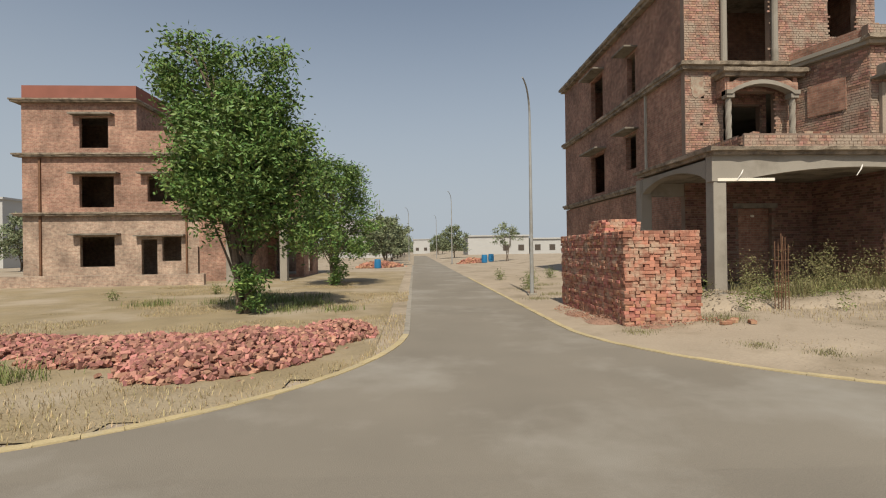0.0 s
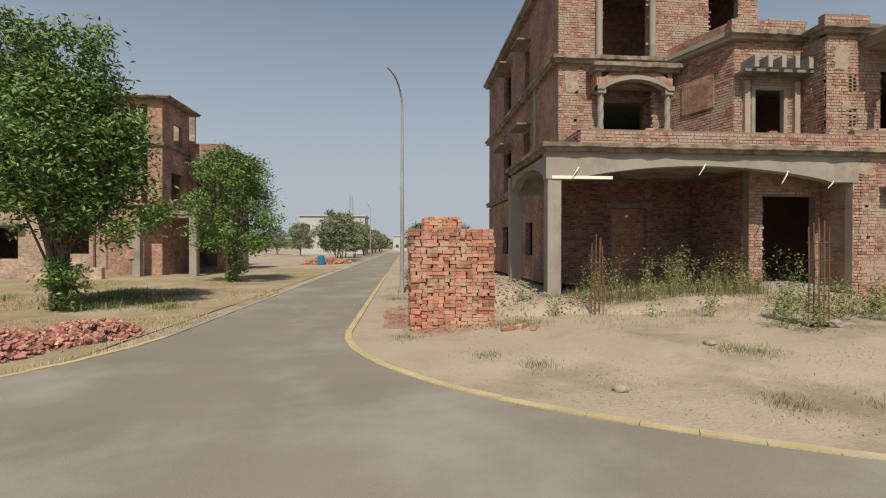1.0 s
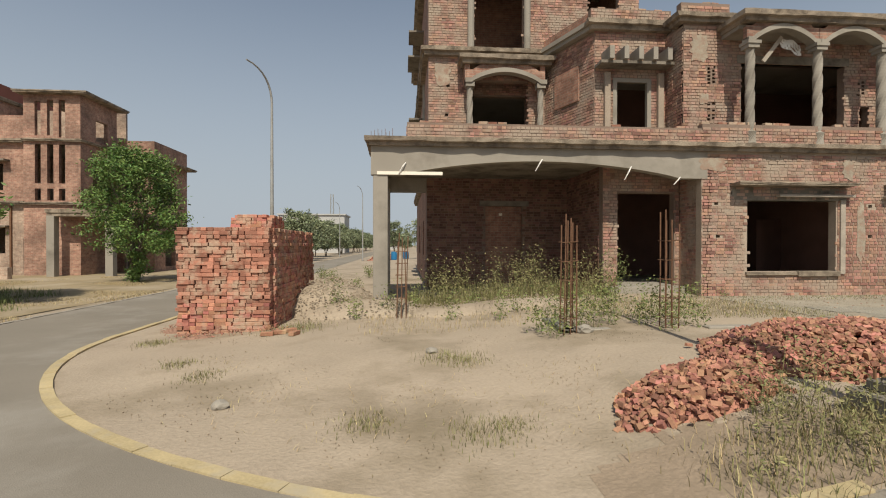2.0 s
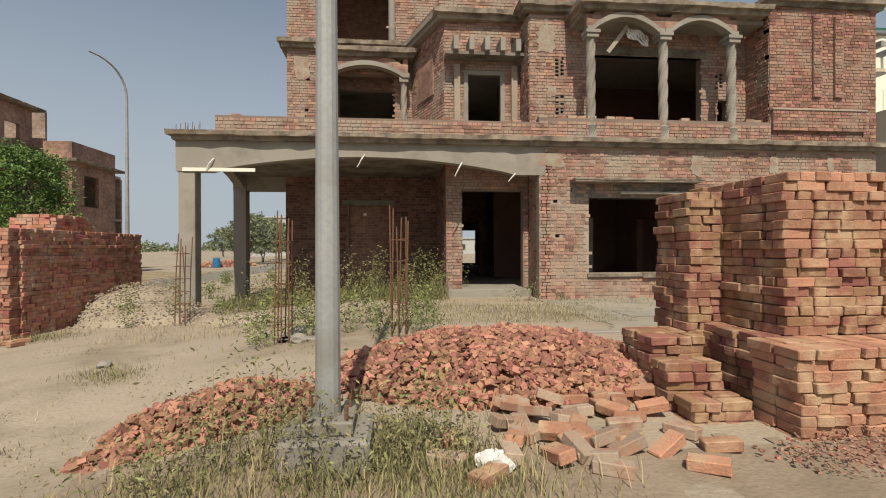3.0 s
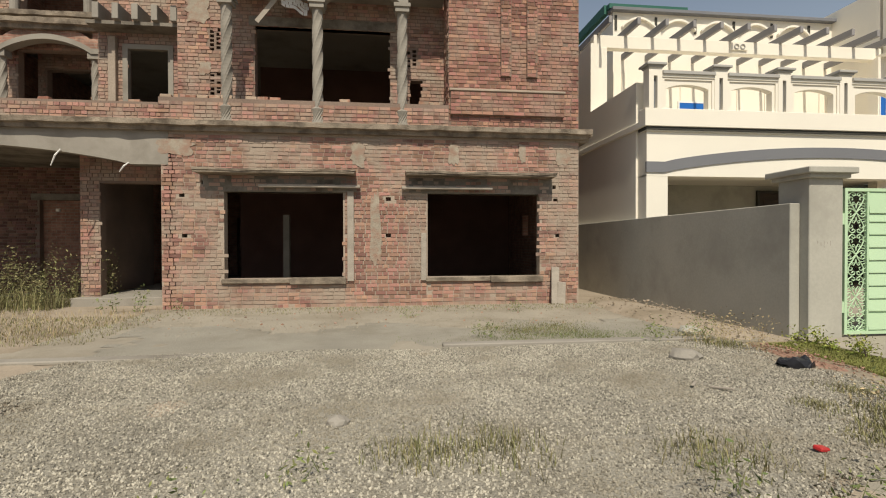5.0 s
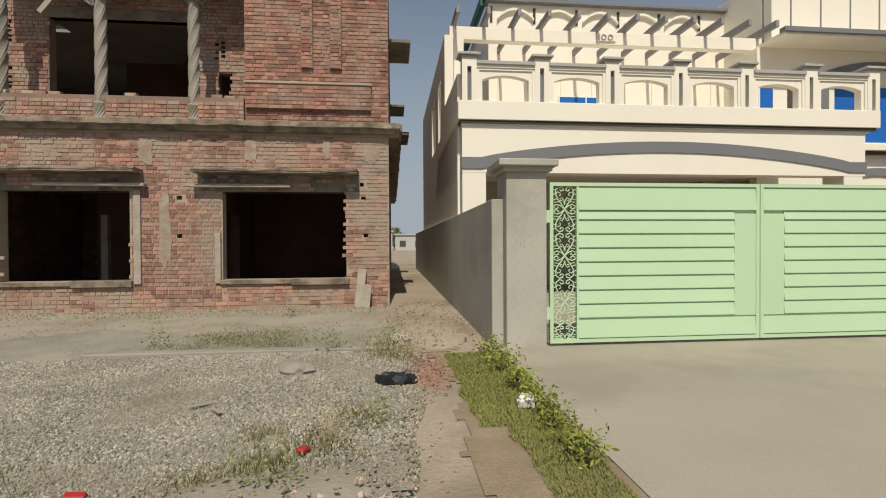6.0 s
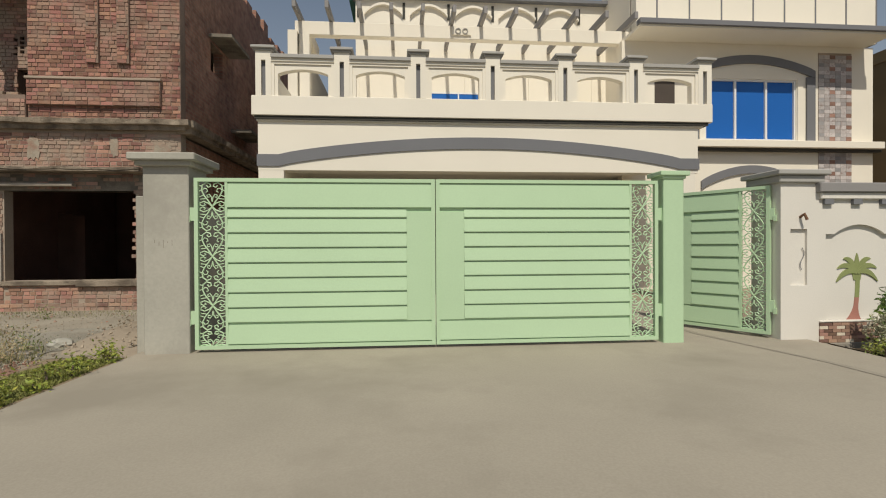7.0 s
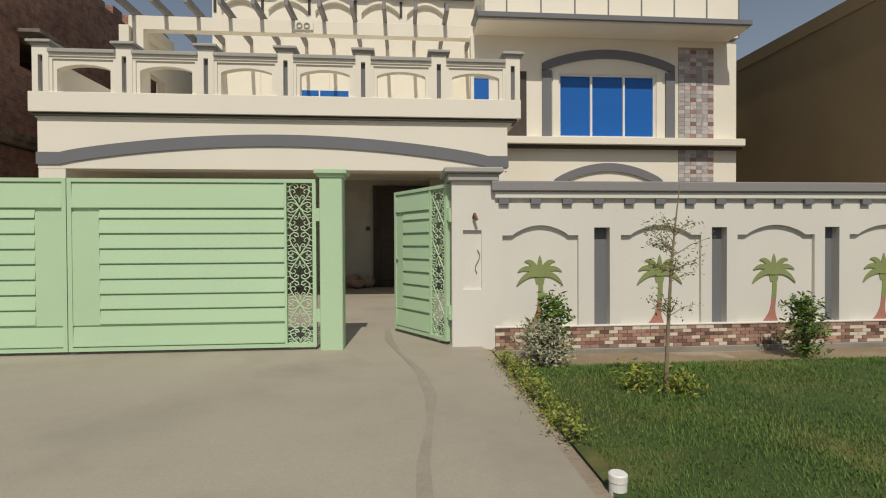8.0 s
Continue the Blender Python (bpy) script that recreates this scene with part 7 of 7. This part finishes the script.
weed_plants("gravel_weeds", [(25.0, 13.6, 0.6), (23.1, 9.6, 0.45), (25.4, 9.1, 0.5), (27.4, 9.5, 0.5), (27.9, 10.4, 0.6), (27.3, 13.0, 0.7), (28.0, 13.2, 0.7), (19.9, 9.9, 0.7), (20.0, 10.6, 0.6), (22.4, 9.3, 0.4), (26.0, 9.0, 0.5), (24.0, 15.6, 0.4), (19.3, 17.2, 0.5), (26.2, 16.2, 0.5)], 0.45, 0.04, WEED, "sparse weeds among the gravel", 94)
weed_plants("roadside_weeds", [(7.2, 25, 1.0), (8.0, 28, 1.1), (8.6, 23, 0.9), (7.0, 31, 1.0), (9.5, 30, 1.1), (-6, 26, 0.9), (-9, 24, 0.8), (8.9, 20.5, 0.9), (9.6, 21.6, 0.9)], 0.5, 0.07, WEED, "low scrub beside the road", 95)
weed_plants("palm_weed", [(16.0, 16.2, 1.0)], 1.1, 0.06, WEED, "tall feathery weed before the doorway", 96)
blades("lawn_grass", 150000, lambda r: (r.uniform(38.2, 45), r.uniform(9.0, 12.2) + 0.15 * r.random() ** 3, 0.75 + 0.5 * noise.noise(Vector((r.random() * 0.01, 0, 0)))), 0.068, 0.0036, TURF, "short clipped lawn grass", 97)
blades("gravel_grass", 4200, around([(24.26, 9.9, 0.9), (23.75, 9.85, 0.8), (25.67, 9.6, 0.9), (27.75, 10.7, 0.6), (27.5, 10.1, 0.7), (27.2, 9.9, 0.6), (27.3, 9.6, 0.6), (27.1, 10.4, 0.5), (26.9, 9.7, 0.5), (28.0, 12.7, 0.8), (27.9, 13.2, 0.7)], 0.2), 0.12, 0.0035, TUFT, "low dusty tufts growing through the gravel", 87)
blades("dust_grass", 3200, around([(25.8, 14.24, 1.0), (26.4, 14.3, 0.9), (25.3, 14.3, 0.6)], 0.3), 0.05, 0.005, TUFT, "thin green patch of grass before the house", 88)
blades("strip_grass", 50000, strip_spot, 0.036, 0.0035, STRIPBLADE, "uneven green grass along the driveway", 98)


def shrub(at, height, width, material, label, seed, size=0.06, count=60, per=40):
    r = random.Random(seed)
    root = thing("shrub", at, label, "shrub")
    base = Vector(at)
    stems, verts, faces, spots = bmesh.new(), [], [], []
    for k in range(count):
        u, a = r.random() ** 0.8, r.uniform(0, 6.3)
        rad = width / 2 * math.sqrt(r.random()) * math.sin(math.pi * (0.15 + 0.8 * u)) ** 0.6
        tip = base + Vector((rad * math.cos(a), rad * math.sin(a), height * (0.08 + 0.92 * u)))
        spots.append(tip)
        if k % 4 == 0:
            tube(stems, [base, (base + tip) / 2 + Vector((0, 0, 0.05)), tip], [0.012, 0.008, 0.003], 5)
    leaf_cloud(r, spots, per, 0.06 + 0.03 * width, size, verts, faces)
    part("stems", stems, BARK, root)
    adopt(raw("leaves", verts, faces, material), root)
    return root


def zg(x, y):
    return (x, y, ground_z(x, y))


shrub(zg(38.75, 12.42), 0.8, 0.32, SHRUB, "leafy green shrub before the boundary wall", 101, 0.075, 44, 22)
shrub(zg(38.6, 12.3), 0.46, 0.55, PALELEAF, "dusty pale shrub before the boundary wall", 102, 0.05, 60, 40)
shrub(zg(41.9, 12.38), 0.72, 0.36, SHRUB, "open dark green shrub before the boundary wall", 103, 0.06, 52, 26)
shrub(zg(39.06, 10.95), 0.22, 0.14, HEDGE, "low yellow-green plant near the sapling's foot", 104, 0.045, 18, 22)
shrub(zg(39.42, 10.86), 0.13, 0.2, HEDGE, "low yellow-green plant round the sapling's foot", 105, 0.045, 20, 22)
for k in range(12):
    y = 9.95 + 0.2 * k
    shrub(zg(38.12 + 0.04 * math.sin(k * 3), y), 0.13 + 0.04 * math.sin(k * 2), 0.09, HEDGE, "small yellow-green hedge plant edging the driveway", 110 + k, 0.036, 12, 14)["group"] = "hedge plants"
for k in range(13):
    y = 9.7 + 0.26 * k + 0.05 * math.sin(k * 4.1)
    shrub(zg(29.2 + 0.06 * math.sin(k * 3), y), 0.15 + 0.06 * math.sin(k * 2.4), 0.08 + 0.04 * math.sin(k * 1.7), HEDGE, "small bright green hedge plant along the driveway", 130 + k, 0.045, 11, 15)["group"] = "hedge plants"
# sapling on the lawn
sap = thing("sapling", zg(39.3, 10.9), "thin young tree with sparse small leaves on the lawn", "tree")
b = bmesh.new()
bx, by, bz = zg(39.3, 10.9)
tube(b, [(bx, by, bz), (bx + 0.02, by, bz + 0.5), (bx + 0.05, by, bz + 1.1), (bx + 0.09, by, bz + 1.5), (bx + 0.13, by, bz + 1.84)], [0.02, 0.017, 0.012, 0.008, 0.003], 7)
r = random.Random(150)
spots = []
for k in range(34):
    tier, spread = ((1.12, 0.26), (1.3, 0.33), (1.46, 0.28), (0.78, 0.2))[k % 4]
    a, ln = r.uniform(0, 6.3), spread * r.uniform(0.5, 1.05)
    at = tier - 0.08 + r.gauss(0, 0.03)
    st_, tip = Vector((bx + 0.06 * at, by, bz + at)), Vector((bx + 0.06 * at + ln * math.cos(a), by + ln * math.sin(a), bz + tier + r.gauss(0.05, 0.05)))
    tube(b, [st_, (st_ + tip) / 2 + Vector((0, 0, 0.02)), tip], [0.004, 0.003, 0.0015], 5)
    spots += [tip, (st_ + tip * 2) / 3, (st_ + tip) / 2]
part("trunk", b, TWIG, sap)
verts, faces = [], []
leaf_cloud(r, spots, 7, 0.035, 0.032, verts, faces)
adopt(raw("leaves", verts, faces, WEED), sap)
b = bmesh.new()
px, py, pz = zg(38.14, 9.3)
tube(b, [(px, py, pz - 0.1), (px, py, pz + 0.06), (px, py, pz + 0.065), (px, py, pz + 0.1), (px, py, pz + 0.107)], [0.047, 0.047, 0.05, 0.05, 0.042], 18)
solid("pvc_pipe", b, WHITEPLASTIC, "short capped white plastic pipe at the lawn's edge", "pipe")


# ---- damp joint across the driveway ----
verts, faces = [], []
line = [(36.75, 14.4), (36.8, 13.5), (36.95, 12.7), (37.18, 11.75), (37.24, 11.0), (37.2, 10.4), (37.12, 9.7), (37.1, 8.6)]
for k, (x, y) in enumerate(line):
    w = 0.04 + 0.018 * math.sin(k * 2.1)
    verts += [(x - w, y, ground_z(x, y) + 0.0165), (x + w, y, ground_z(x, y) + 0.0165)]
faces = [(2 * k, 2 * k + 1, 2 * k + 3, 2 * k + 2) for k in range(len(line) - 1)]
tagged(raw("driveway_joint", verts, faces, JOINT), "dark filled joint across the driveway", "joint", kind="structure")

# ---- radio mast beyond the far building ----
mast = thing("radio_mast", (-6.5, 128, -0.5), "far slim lattice radio mast", "mast")
for dx, dy in ((-0.6, -0.6), (0.6, -0.6), (0.6, 0.6), (-0.6, 0.6)):
    b = bmesh.new()
    tube(b, [(-6.5 + dx, 128 + dy, -0.5), (-6.5 + dx * 0.5, 128 + dy * 0.5, 14.0)], 0.06, 5)
    part("leg", b, STEEL, mast)
for k in range(10):
    b = bmesh.new()
    s0 = 0.6 - 0.03 * k
    tube(b, [(-6.5 - s0, 128 - s0, 1.4 * k), (-6.5 + s0, 128 - s0, 1.4 * k + 1.3), (-6.5 - s0, 128 - s0, 1.4 * k + 1.4)], 0.04, 5)
    part("brace", b, STEEL, mast)


# ---- last small things before the houses ----
solid("footing", soft(boxes((24.3, 28.1, 13.05, 13.22, -0.2, 0.045)), 0.015), CONCRETE, "low concrete edging before the unfinished house", "footing")
blades("mossy_grass", 5000, lambda r: (r.gauss(26.3, 0.8), 13.3 + abs(r.gauss(0, 0.45)), 0.7), 0.06, 0.004, WEED, "thin green growth behind the edging", 161)
for x, z, ln in ((11.2, 3.32, 0.28), (14.6, 3.45, 0.3), (16.9, 3.3, 0.34), (18.2, 3.05, 0.2)):
    b = bmesh.new()
    tube(b, [(x + 0.1, FY - 0.05, z), (x + 0.02, FY - 0.09, z - ln * 0.4), (x - 0.08, FY - 0.06, z - ln)], [0.012, 0.018, 0.01], 6)
    part("rag", b, WHITEPLASTIC, house, "pale torn rag caught on the beam")
heap("broken_tiles", [(27.7, 9.25, 0.55, 0.35, 20, 0.03), (27.2, 9.0, 0.45, 0.25, 0, 0.02)], 160, 0.03, "broken pinkish tiles and pale mortar lumps", 171, PINKTILE, False)
heap("red_soil", [(28.42, 11.9, 0.22, 0.8, 0, 0.04)], 260, 0.02, "crumbly red-brown soil beside the grass strip", 172, BRICKDUST)
for x, y, s_, seed in ((29.12, 10.75, 0.11, 3), (15.95, 8.62, 0.1, 4)):
    b = bmesh.new()
    bmesh.ops.create_icosphere(b, subdivisions=2, radius=s_)
    for v in b.verts:
        v.co = Vector((x + v.co.x, y + v.co.y * 0.6, ground_z(x, y) + 0.05 + v.co.z * 0.6)) + noise.noise_vector(v.co * 14 + Vector((seed, 0, 0))) * 0.05
    solid("plastic_scrap", b, WHITEPLASTIC, "crumpled scrap of white plastic on the ground", "litter")
for x, y, h, w in ((35.45, 21.55, 0.42, 0.5), (35.9, 21.5, 0.36, 0.45), (35.62, 21.3, 0.28, 0.42)):
    b = bmesh.new()
    bmesh.ops.create_icosphere(b, subdivisions=3, radius=0.5)
    for v in b.verts:
        n = noise.noise(v.co * 3 + Vector((x, y, 0)))
        v.co = Vector((x + v.co.x * w * (1 + 0.3 * n), y + v.co.y * w * 0.8, 0.012 + h * (0.5 + v.co.z) * (1 + 0.2 * n)))
    solid("sack", b, SACK, "slumped brown sack on the porch floor", "sack", group="sacks")
blades("lamp_weeds", 1800, around([(15.25, 8.75, 1.0), (15.55, 8.55, 0.9), (15.75, 8.95, 0.8), (15.4, 9.15, 0.9), (14.9, 8.6, 0.8), (15.9, 8.4, 0.6)], 0.2), 0.12, 0.0045, TUFT, "low dusty weeds before the lamp", 175)


# ---- cement smears and ragged brick tops of the unfinished house ----
def smear(x, y, z, w, h, seed):
    """A thin patch of cement with an uneven outline on a wall that faces the road."""
    r, pts = random.Random(seed), []
    for k in range(22):
        a = 2 * math.pi * k / 22
        q = 0.5 * (1 + 0.22 * r.uniform(-1, 1)) / max(abs(math.cos(a)), abs(math.sin(a))) ** 0.7
        pts.append((x + w * q * math.cos(a), z + h * q * math.sin(a)))
    b = bmesh.new()
    outline(b, pts, y - 0.024, y - 0.002)
    part("cement_patch", b, SMEAR, house, "grey cement smeared over the brick")


SMEAR = mat("cement_smear", (0.33, 0.285, 0.225), 0.95, 0.25, 3.0, 45, 0.6, 0.012, stain=(0.30, 0.2, 0.15), stain_at=0.52, stain_scale=5)
for k, (x, y, z, w, h) in enumerate(((23.32, FY, 1.7, 0.24, 1.5), (25.05, FY, 3.35, 0.22, 0.45), (26.62, FY, 3.4, 0.16, 0.4), (19.2, FY, 3.4, 0.7, 0.34), (22.95, FY, 3.3, 0.3, 0.5), (27.6, FY, 3.3, 0.34, 0.3), (19.35, PY, 6.75, 0.5, 0.7), (19.5, PY, 5.35, 0.25, 0.3), (12.5, LY, 6.9, 0.5, 0.7))):
    smear(x, y, z, w, h, 300 + k)
rng = random.Random(310)
for x0, x1, y, z in ((11.5, 18.8, FY + 0.05, 4.3), (19.0, 24.8, FY + 0.03, 4.42), (16.7, 18.9, BY + 0.0, 8.12), (18.85, 20.1, PY + 0.05, 7.95)):
    x = x0
    while x < x1:
        if rng.random() < 0.22:
            ob = new("brick", rng.choice(STRETCH))
            ob.material_slots[0].link = "OBJECT"
            ob.material_slots[0].material = OLDBRICK if rng.random() < 0.5 else DUSTBRICK
            ob.matrix_basis = pose(x, y + rng.uniform(-0.03, 0.05), z + 0.034, 0, 0, rng.gauss(0, 6))
            ob.parent = house
            ob.matrix_parent_inverse = WORLD[house].inverted()
        x += 0.245
